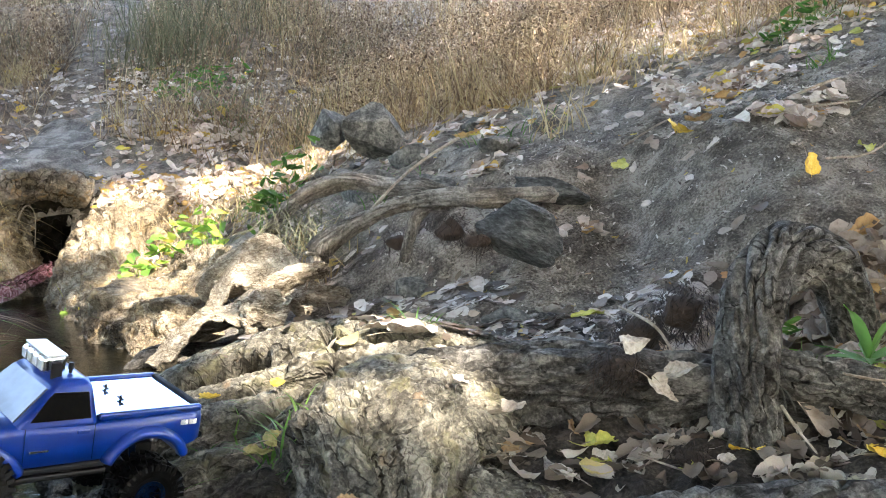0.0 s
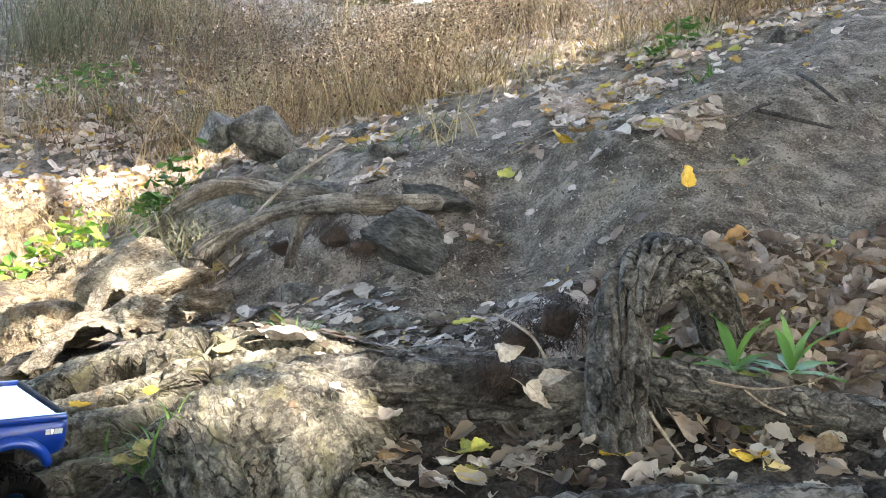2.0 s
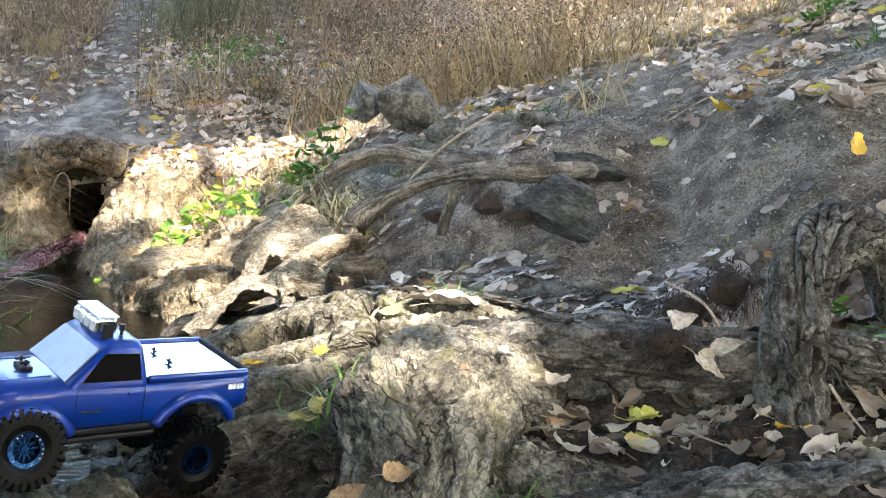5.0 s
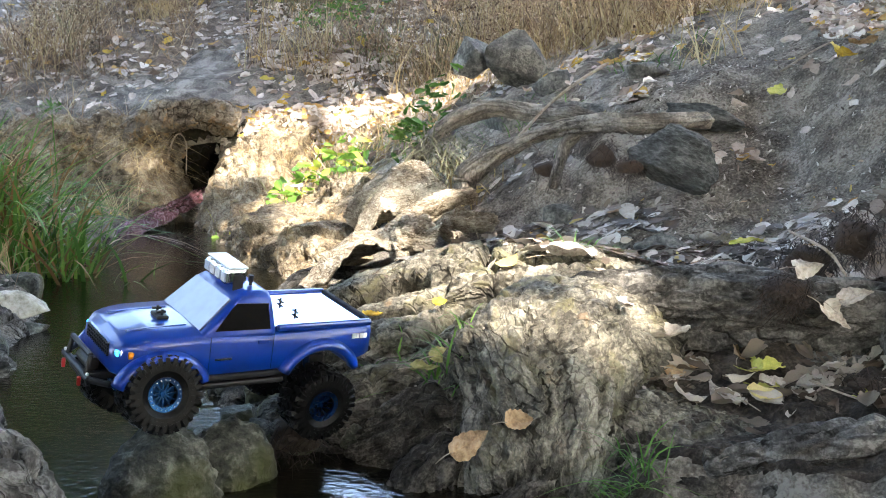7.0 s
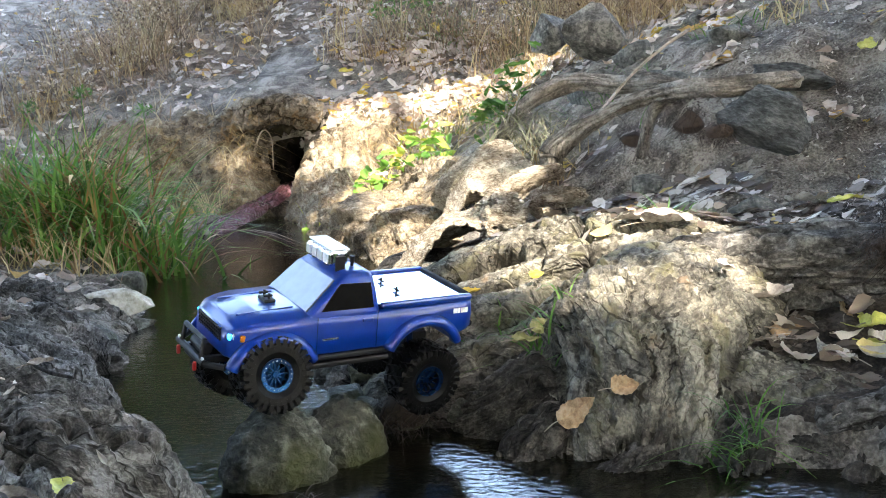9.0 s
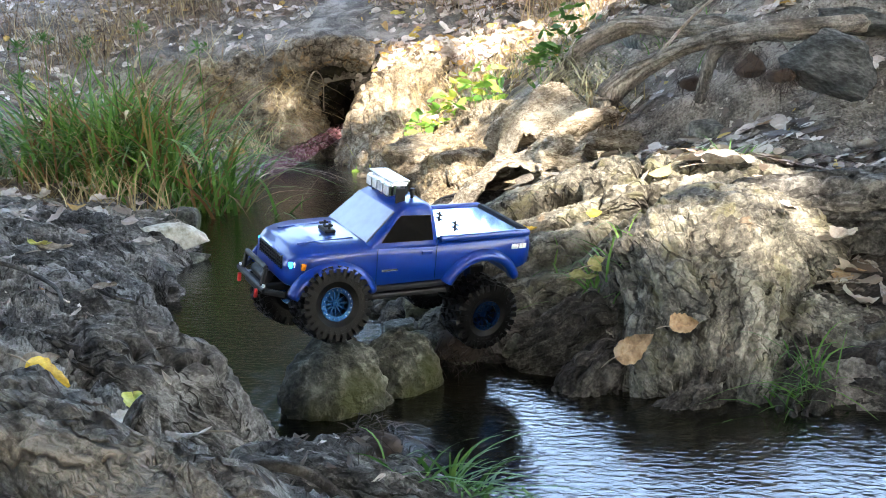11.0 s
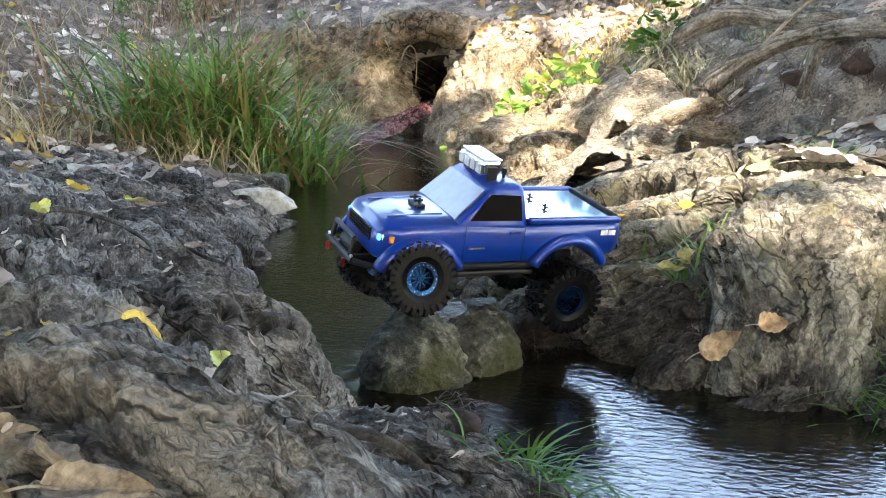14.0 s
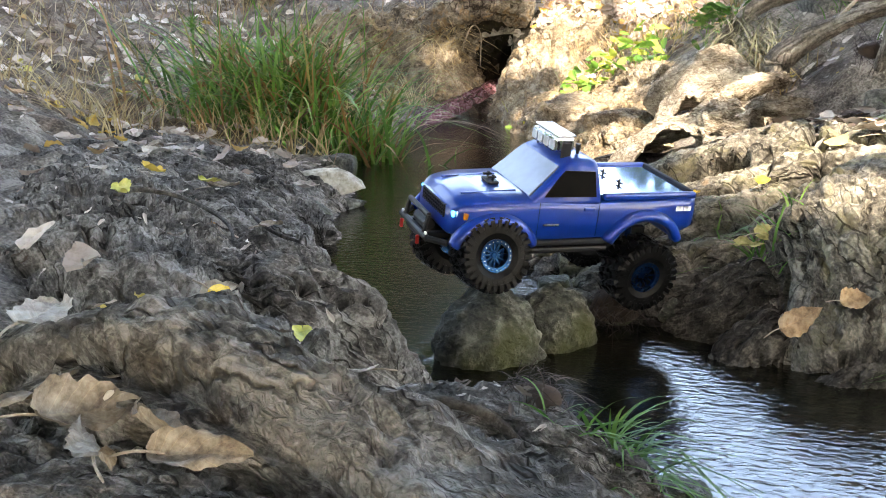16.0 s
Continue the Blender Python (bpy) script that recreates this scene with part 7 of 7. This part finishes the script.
pod[:, :2] += rng.normal(0, 0.045, (len(pod), 2))
blades("seed_heads", "tiny dry brown seed heads on the dead weeds", "seed heads", M_SEED, pod, (0.008, 0.026), (0.008, 0.017), 0.9, (0.0, 0.6), 26, 2)
straw = tall[(fbm(tall[:, 0] * 1.7, tall[:, 1] * 1.7, 0, 2, 149) > 0.0)][::4]
blades("dry_grass", "pale straw-coloured stems standing among the dead weeds", "dry grass", M_STRAW_PALE, rooted(straw), (0.2, 0.5), (0.003, 0.006), 0.18, (0.0, 0.3), 27, 3)
green = tall[(fbm(tall[:, 0] * 1.3 + 5, tall[:, 1] * 1.3, 0, 2, 151) > 0.15)][::5]
blades("weed_stems", "thin grey-green stems among the dead weeds", "dry weeds", M_GREYGREEN, rooted(green), (0.2, 0.45), (0.003, 0.007), 0.2, (0.0, 0.4), 28, 3)
low_bank = np.column_stack([rng.uniform(-5.2, -2.35, 9000), rng.uniform(2.9, 5.3, 9000)])
low_bank = low_bank[(fbm(low_bank[:, 0] * 1.6, low_bank[:, 1] * 1.6, 0, 3, 145) + rng.uniform(-0.3, 0.3, 9000) > -0.05) & (low_bank[:, 0] < -2.3 - 0.25 * (low_bank[:, 1] - 3.6) ** 2 * (low_bank[:, 1] < 3.6))]
blades("dry_grass", "short dry brown grass on the low bank behind the sedge", "dry grass", M_STRAW, rooted(low_bank), (0.04, 0.20), (0.0025, 0.005), 0.8, (0.0, 0.7), 13, 3)
tuft = spots_in(rng, [
    (-2.85, 7.0, 0.10, 0.10, 0, 260),
    (0.25, 5.2, 0.5, 0.15, 0, 400),
    (0.9, 5.1, 0.4, 0.2, 0, 380),
    (-0.65, 4.95, 0.12, 0.10, 0, 160),
    (1.9, 5.6, 0.5, 0.3, 0, 200),
    (-1.25, 5.05, 0.12, 0.1, 0, 160),
    (-1.0, 4.8, 0.12, 0.1, 0, 120),
    (0.42, 4.1, 0.06, 0.06, 0, 40),
    (-0.55, 3.72, 0.1, 0.06, 0, 150),
    (-2.5, 5.0, 0.3, 0.1, 0, 200),
    (-2.2, 4.75, 0.12, 0.1, 0, 160),
    (-1.9, 3.25, 0.12, 0.08, 0, 60),
    (-2.15, 3.2, 0.15, 0.08, 0, 110)] + [
    (-3.3, 4.6, 0.5, 0.4, 0, 120),
    (-2.75, 2.9, 0.15, 0.12, 0, 200),
    (-3.3, 3.3, 0.35, 0.3, 0, 130),
    (-3.0, 4.0, 0.3, 0.3, 0, 110)])
blades("straw_tufts", "pale straw-coloured grass tufts", "dry grass", M_STRAW_PALE, rooted(tuft), (0.08, 0.30), (0.003, 0.006), 0.45, (0.1, 0.7), 18, 4)
fringe = np.column_stack([rng.uniform(-2.30, -2.06, 150), rng.uniform(4.96, 5.02, 150), rng.uniform(0.20, 0.46, 150)])
blades("hanging_straw", "pale dead straw hanging round the pipe mouth", "dry grass", M_STRAW_PALE, fringe, (0.06, 0.16), (0.003, 0.006), 1.0, (0.9, 1.9), 28, 5)
bush = spots_in(rng, [(-1.85, 7.1, 0.22, 0.18, 0, 900), (-1.7, 8.0, 0.4, 0.2, 0, 500)])
bush_root = rooted(bush)
bush_root[:, 2] += rng.uniform(0.0, 0.35, len(bush_root))
blades("bush", "grey-green twiggy bush on the grassy slope", "bush", M_GREYGREEN, bush_root, (0.12, 0.35), (0.003, 0.006), 0.3, (0.0, 0.3), 19, 4)

hang = np.column_stack([rng.uniform(-0.62, -0.42, 260), rng.uniform(3.62, 3.70, 260), rng.uniform(0.36, 0.50, 260)])
blades("hanging_grass", "brown-green grass hanging under the arching root", "dry grass", M_GREYGREEN, hang, (0.06, 0.16), (0.003, 0.006), 1.0, (0.9, 1.9), 29, 5)

core = rng.normal(size=(1250, 2)) * (0.21, 0.11) + (-2.22, 3.52)
blades("sedge_clump", "tall green sedge clump with arching blades and brown tips beside the stream", "grass clump", M_SEDGE, rooted(core), (0.30, 0.74), (0.008, 0.016), 0.20, (0.2, 1.0), 20, 8)


def umbel(x, y, z, r, material, label, seed):
    """A stalk that carries a burst of narrow rays with small tufts at their ends."""
    rng = np.random.RandomState(seed)
    foot = (x + rng.normal(0, 0.04), y + rng.normal(0, 0.03))
    base = float(top_of(*foot)[0])
    plant = thing("sedge_flower", label, "seed head", group="sedge flowers")
    V, T, _ = tube([(*foot, base, 0.0028), ((foot[0] + x) / 2, (foot[1] + y) / 2, (base + z) / 2, 0.0024), (x, y, z, 0.0018)], 12, 6)
    part("stalk", np_mesh("stalk", V, T, M_GREEN), plant)
    tip = np.tile((x, y, z), (26, 1))
    part("flower", blades("flower", "", "", material, tip, (r * 0.7, r * 1.3), (0.005, 0.009), 1.0, (0.0, 0.5), seed, 3, None), plant)
    d = rng.normal(size=(60, 3))
    d /= np.linalg.norm(d, axis=1, keepdims=True)
    part("seed_tuft", blades("seed_tuft", "", "", material, tip[:1] + d * r * (0.9, 0.9, 0.5), (0.008, 0.02), (0.005, 0.009), 0.9, (0.0, 0.8), seed + 1, 2, None), plant)


for k, (x, z) in enumerate([(-2.44, 0.66), (-2.62, 0.64), (-2.70, 0.52), (-2.60, 0.50), (-2.37, 0.64), (-2.06, 0.68), (-2.50, 0.46), (-1.93, 0.60)]):
    umbel(x, 3.5 + 0.05 * ((k * 7) % 5 - 2), z, 0.042, M_GREEN, "green sedge flower head on a tall stalk", 500 + k)
for k, (x, z) in enumerate([(-1.98, 0.42), (-2.04, 0.46), (-1.93, 0.36), (-2.30, 0.27), (-2.20, 0.17), (-2.04, 0.20), (-2.68, 0.20), (-1.90, 0.20), (-2.45, 0.34), (-2.15, 0.36)]):
    umbel(x, 3.40 - 0.03 * (k % 3), z, 0.05, M_STRAW, "dry brown sedge flower head", 540 + k)
core = rng.normal(size=(130, 2)) * (0.16, 0.09) + (-2.2, 3.55)
heads = rooted(core)
heads[:, 2] += rng.uniform(0.22, 0.66, len(heads))
heads[:, :2] += rng.normal(0, 0.10, (len(heads), 2))
blades("seed_heads", "small drooping brown seed heads over the sedge", "seed heads", M_STRAW, heads, (0.03, 0.08), (0.008, 0.016), 0.9, (0.3, 1.0), 21, 3)
for k, (x, y, n, s) in enumerate([(0.03, 1.62, 70, 0.10), (-0.40, 1.0, 30, 0.06), (-0.05, 2.30, 26, 0.07), (-0.45, 2.02, 14, 0.05), (-0.30, 1.84, 40, 0.09), (0.25, 4.15, 50, 0.12), (-1.0, 5.0, 90, 0.16), (-1.25, 6.2, 120, 0.2), (1.75, 5.0, 90, 0.18), (-0.25, 3.95, 70, 0.14), (-0.1, 2.42, 16, 0.06), (1.45, 4.0, 40, 0.1), (-1.75, 4.75, 60, 0.1), (-2.25, 4.6, 100, 0.14)]):
    p = rng.normal(size=(n, 2)) * 0.03 * (1 + 3 * (s > 0.11)) + (x, y)
    me = blades("grass_tuft", "", "", M_GREEN, rooted(p), (s * 0.6, s * 1.3), (0.0025, 0.005), 0.6, (0.2, 0.9), 150 + k, 5, None)
    thing("grass_tuft", "small fresh green grass tuft by the roots", "grass tuft", me, group="grass tufts", kind="stuff")

trail = np.column_stack([rng.normal(-0.41, 0.03, 90), rng.normal(1.03, 0.035, 90), rng.uniform(0.04, 0.11, 90)])
blades("trailing_grass", "green grass trailing from the bank over the water", "grass tuft", M_GREEN, trail, (0.05, 0.14), (0.003, 0.006), 1.4, (0.3, 0.6), 24, 6, heading=-0.1)


def leafy(name, label, material, centres, spread, n, size, seed, squash=0.8, turn_up=0.5):
    """A low plant: leaves on short stalks round a few centres (x, y, height)."""
    rng = np.random.RandomState(seed)
    Vs, Fs, base = [], [], 0
    for cx, cy, h in centres:
        x, y = cx + rng.normal(0, spread, n), cy + rng.normal(0, spread, n)
        z = top_of(x, y) + rng.uniform(0.02, h, n)
        R = rot_z_tilt(rng, n, turn_up) @ np.array([[1, 0, 0], [0, 0.75, -0.66], [0, 0.66, 0.75]])
        s = rng.uniform(*size, n)
        for i in range(n):
            kv, kf = LEAF_KINDS[rng.randint(len(LEAF_KINDS))]
            Vs.append((kv * s[i] * (1, squash, 0.6)) @ R[i].T + (x[i], y[i], z[i]))
            Fs.append(kf + base)
            base += len(kv)
    plant = thing(name, label, "plant")
    part("leaves", np_mesh("leaves", np.vstack(Vs), np.vstack(Fs), material), plant)
    stems = np.vstack([np.column_stack([cx + rng.normal(0, spread * 0.5, 12), cy + rng.normal(0, spread * 0.5, 12), np.full(12, float(top_of(cx, cy)[0]))]) for cx, cy, h in centres])
    part("stems", blades("stems", "", "", material, stems, (0.03, max(c[2] for c in centres)), (0.002, 0.004), 0.3, (0, 0.3), seed, 4, None), plant)
    return plant


leafy("ivy", "bright green ivy trailing over the crusted bank", M_IVY, [(-1.62, 4.55, 0.10), (-1.52, 4.48, 0.10), (-1.42, 4.40, 0.10), (-1.35, 4.52, 0.14), (-1.22, 4.52, 0.20), (-1.10, 4.55, 0.22), (-1.0, 4.45, 0.16)], 0.055, 26, (0.04, 0.075), 31)
leafy("shrub", "dark green leafy shoot beside the boulder", M_GREEN, [(-0.68, 4.35, 0.22), (-0.74, 4.30, 0.16), (-0.62, 4.42, 0.26)], 0.045, 26, (0.04, 0.075), 33, 0.6)
leafy("weed", "green weeds among the dry grass", M_GREEN, [(-1.62, 6.5, 0.15), (-1.45, 6.6, 0.2)], 0.09, 40, (0.05, 0.09), 35, 0.5)
leafy("weed", "small green shoots on the leafy slope", M_GREEN, [(1.62, 4.75, 0.14), (1.5, 4.7, 0.1)], 0.05, 20, (0.04, 0.08), 36, 0.45)
leafy("sprout", "thin green sprout on top of the root", M_GREEN, [(0.665, 2.06, 0.16), (0.70, 2.02, 0.10)], 0.028, 14, (0.025, 0.05), 37, 0.4)


def broad_plant(at, seed):
    """A rosette of long green leaves."""
    rng = np.random.RandomState(seed)
    plant = thing("weed", "broad-leaved green weed growing beside the thick root", "plant", m=pose(*at))
    for k in range(10):
        L = rng.uniform(0.13, 0.19) if k % 3 == 0 else rng.uniform(0.09, 0.14)
        a = 2 * math.pi * k / 10 + rng.uniform(-0.3, 0.3)
        V, F = leaf_grid(10, 5, 400 + k, 0.25, 0.0, 0.03, 0.0)
        t = V[:, 0] + 0.5
        up = rng.uniform(1.15, 1.45) if k % 3 == 0 else rng.uniform(0.25, 0.8)
        r, z = t * math.cos(up) + 0.25 * t**2, t * math.sin(up) - 0.28 * t**2 + V[:, 2] * 0.3
        P = np.stack([r, V[:, 1] * (0.26 if k % 3 == 0 else 0.5) * np.sin(np.pi * np.clip(t, 0, 1) ** 0.9) ** 0.5, z], -1) * L
        c, s = math.cos(a), math.sin(a)
        P = np.stack([P[:, 0] * c - P[:, 1] * s, P[:, 0] * s + P[:, 1] * c, P[:, 2]], -1)
        part("blade", np_mesh("blade", P, F, M_WEED), plant)


broad_plant((0.84, 2.03, 0.28), 41)
broad_plant((0.97, 2.05, 0.27), 42)

# clumps of fine hair roots
M_HAIR = island_mat("hair_roots", [(0.0, (0.012, 0.008, 0.006)), (0.6, (0.035, 0.024, 0.018)), (1.0, (0.08, 0.058, 0.045))], 0.9, 0.1, 0.0)
for k, (x, y, z, r, n, lab) in enumerate([(0.335, 1.965, 0.285, 0.055, 900, "ball of matted dark hair roots on the log"), (0.50, 2.16, 0.36, 0.085, 1100, "mat of fine dark rootlets behind the thick root"), (0.42, 2.20, 0.31, 0.07, 700, "mat of fine dark rootlets over the soil"), (-0.50, 1.05, 0.14, 0.05, 400, "brown matted rootlets at the water's edge"), (-0.56, 1.76, 0.045, 0.06, 500, "wet brown rootlets under the burl"), (0.45, 1.84, 0.14, 0.04, 400, "small mat of dark rootlets under leaves"), (0.02, 3.06, 0.47, 0.06, 500, "brown rootlets hanging below the bare root"), (-0.14, 3.22, 0.42, 0.055, 400, "brown rootlets hanging below the bare root"), (0.10, 2.98, 0.44, 0.05, 400, "brown rootlets beside the boulder")]):
    d = rng.normal(size=(n, 3))
    d /= np.linalg.norm(d, axis=1, keepdims=True)
    P = np.array([x, y, z]) + d * r * rng.uniform(0.55, 1.0, (n, 1)) * (1, 0.8, 0.8)
    me = blades("rootlets", "", "", M_HAIR, P, (0.012, 0.034), (0.001, 0.0018), 1.2, (0.3, 1.6), 170 + k, 4, None)
    core_me = stone_mesh((r * 0.8, r * 0.65, r * 0.62), 180 + k, M_HAIR, 3)
    t = thing("rootlets", lab, "rootlets")
    part("strand", me, t)
    part("core", core_me, t, m=pose(x, y, z))


# ---- trees: an unseen one to shade the bank, the wood beyond the crest, more out of view ----
M_LEAVES = island_mat("tree_leaves", [(0.0, (0.015, 0.04, 0.008)), (0.6, (0.035, 0.07, 0.014)), (1.0, (0.08, 0.10, 0.02))], 0.6, 0.1, 0.25)


def crown_mesh(P, size, seed):
    rng = np.random.RandomState(seed)
    n = len(P)
    R = rot_z_tilt(rng, n, 0.6)
    s = rng.uniform(*size, n)
    shape = np.array([(-0.5, 0, 0), (-0.1, -0.36, 0.05), (0.5, 0, 0), (-0.1, 0.36, 0.05)])
    V = np.einsum("nij,kj->nki", R, shape) * s[:, None, None] + P[:, None]
    return np_mesh("crown", V.reshape(-1, 3), (np.arange(n) * 4)[:, None] + np.arange(4), M_LEAVES)


def tree(name, label, trunk, limbs, leaves, size, seed):
    t = thing(name, label, "tree", group="trees")
    V, T, uv = tube(trunk, 60, 20, rough=0.03, crack=0.012, seed=seed, scale=0.4)
    part("trunk", np_mesh("trunk", V, T, M_TREE_BARK), t)
    for k, l in enumerate(limbs):
        V, T, uv = tube(l, 24, 9, rough=0.01, seed=seed + k)
        part("limb", np_mesh("limb", V, T, M_TREE_BARK), t)
    part("crown", crown_mesh(leaves, size, seed), t)
    return t


# gaps left in the unseen crown to put sun on these spots: x, y, half widths
SUNNY = [(-0.09, 1.97, 0.19, 0.13), (-0.33, 2.25, 0.33, 0.13), (-0.72, 3.38, 0.32, 0.32), (-1.15, 4.15, 0.36, 0.48), (-1.42, 4.9, 0.24, 0.28), (-1.2, 5.4, 0.5, 0.3), (-1.60, 5.2, 0.20, 0.26), (-1.74, 5.08, 0.13, 0.12), (-0.62, 3.08, 0.22, 0.14), (-2.16, 4.96, 0.09, 0.10)]


def shade_crown(seed):
    rng = np.random.RandomState(seed)
    n = 185000
    z = rng.uniform(5.0, 8.0, n)
    gx, gy = rng.uniform(-8.0, 4.5, n), rng.uniform(-3.0, 16.0, n)
    z = np.where(gy > 10.5, rng.uniform(7.2, 8.2, n), z)
    keep = rng.uniform(0, 1, n) < (1 - (0.50 + 0.34 * sstep(gx, -1.3, -0.5) * (1 - sstep(gx, 0.7, 1.6))) * sstep(gy + 0.25 * gx, 4.6, 6.2)) * (0.3 + 0.7 * sstep(fbm(gx * 0.9, gy * 0.9, z * 0.4, 3, 201), -0.45, -0.15))
    wob = 0.35 * fbm(gx * 4, gy * 4, 0, 3, 203)
    for x, y, a, b in SUNNY:
        keep &= (np.hypot((gx - x) / (a + 0.09), (gy - y) / (b + 0.09)) + wob > 1.0) | (rng.uniform(0, 1, n) < 0.065)
    P = np.stack([gx + SUN_FROM.x / SUN_FROM.z * (z - 0.2), gy + SUN_FROM.y / SUN_FROM.z * (z - 0.2), z], -1)
    return P[keep]


# stands out of view; added to block sun and sky except at SUNNY
tree("tree", "unseen shade tree with thick trunk, its wide crown shaped to block and dapple light",
     [(2.9, -1.6, 0.2, 0.38), (2.95, -1.5, 1.5, 0.30), (3.1, -1.4, 3.2, 0.26), (3.3, -1.2, 5.0, 0.2), (3.4, -1.0, 7.0, 0.1)],
     [[(3.1, -1.4, 3.0, 0.14), (2.0, 0.2, 4.6, 0.1), (0.8, 2.2, 6.0, 0.04)], [(3.2, -1.3, 3.8, 0.13), (4.4, 0.8, 5.2, 0.09), (5.2, 2.6, 6.6, 0.04)], [(3.3, -1.2, 4.4, 0.12), (3.2, 1.5, 5.6, 0.08), (3.0, 4.5, 6.8, 0.04)], [(3.2, -1.3, 3.4, 0.12), (5.0, -2.5, 5.0, 0.09), (6.5, -3.0, 6.4, 0.04)], [(3.1, -1.4, 3.6, 0.12), (1.2, -2.2, 5.0, 0.08), (-0.5, -2.8, 6.2, 0.04)]],
     shade_crown(5), (0.14, 0.26), 211)

rng = np.random.RandomState(33)
# those far left stay out of view, added to darken the water's reflection
for k, (x, y, h, r) in enumerate([(-8.5, 17.5, 6.5, 2.6), (-11.5, 18.0, 7.5, 3.0), (-9.8, 14.5, 5.0, 2.0), (-14.5, 18, 7.5, 3.0), (-6.4, 16.5, 4.2, 1.9), (-4.6, 19.0, 2.2, 1.2), (-2.4, 20.5, 1.9, 1.1), (0.2, 21.0, 2.0, 1.2), (2.8, 20.5, 2.6, 1.4), (-7.6, 14.6, 2.4, 1.1), (-12.5, 12.0, 6.0, 2.4), (-7.6, 12.6, 5.5, 2.3), (-10.2, 11.4, 6.0, 2.5), (-9.2, 8.6, 5.5, 2.4), (-5.6, 12.6, 1.9, 1.0), (-4.2, 12.3, 1.7, 0.95), (-2.9, 12.5, 1.8, 1.0), (-1.5, 12.4, 1.6, 0.95), (-0.2, 12.6, 1.8, 1.0), (1.2, 12.4, 1.7, 0.95), (2.6, 12.6, 1.8, 1.0)]):
    g = float(land(np.array([x]), np.array([y]))[0])
    P = rng.normal(size=(2600, 3))
    P = P / np.linalg.norm(P, axis=1, keepdims=True) * r * rng.uniform(0.3, 1.0, (2600, 1)) ** 0.5
    P = P * (1 + 0.4 * fbm(P[:, 0], P[:, 1], P[:, 2], 2, 60 + k))[:, None] * (1, 1, 0.9) + (x, y, g + h * 0.62)
    tree("tree", "distant green tree beyond the crest of the bank", [(x, y, g - 0.1, 0.16), (x + 0.1, y, g + h * 0.4, 0.12), (x, y, g + h * 0.9, 0.05)],
         [[(x, y, g + h * 0.4, 0.07), (x + r * 0.5, y, g + h * 0.7, 0.03)], [(x, y, g + h * 0.45, 0.07), (x - r * 0.5, y + 0.3, g + h * 0.75, 0.03)]], P, (0.18, 0.36), 220 + k)

# never in view: added all round to cut the low sky light
for k, (x, y, h, r) in enumerate([(-6.5, -3.5, 5.5, 2.6), (-1.5, -6.5, 5.5, 2.8), (5.5, -6.0, 6.0, 3.0), (-8.5, 2.0, 5.5, 2.6), (-5.5, -7.5, 7.0, 3.2), (2.2, -7.5, 7.0, 3.2), (8.5, -2.5, 6.5, 3.2), (8.5, 3.5, 6.0, 2.8)]):
    g = float(land(np.array([x]), np.array([y]))[0])
    P = rng.normal(size=(2600, 3))
    P = P / np.linalg.norm(P, axis=1, keepdims=True) * r * rng.uniform(0.3, 1.0, (2600, 1)) ** 0.5
    P = P * (1 + 0.4 * fbm(P[:, 0], P[:, 1], P[:, 2], 2, 80 + k))[:, None] * (1, 1, 0.95) + (x, y, g + h * 0.55)
    tree("tree", "unseen leafy tree added round the stream to block sky light", [(x, y, g - 0.1, 0.2), (x + 0.1, y, g + h * 0.4, 0.15), (x, y, g + h * 0.9, 0.06)],
         [[(x, y, g + h * 0.4, 0.08), (x + r * 0.5, y, g + h * 0.7, 0.03)], [(x, y, g + h * 0.45, 0.08), (x - r * 0.5, y + 0.3, g + h * 0.75, 0.03)]], P, (0.25, 0.5), 240 + k)

V, T, uv = tube([(-4.5, 13.4, 1.7, 0.06), (-4.5, 13.4, 2.6, 0.055), (-4.48, 13.4, 3.8, 0.05)], 20, 12, rough=0.006, crack=0.003, seed=290)
thing("fence_post", "dark weathered wooden post on the crest", "post", np_mesh("fence_post", V, T, M_ROOT_DARK))
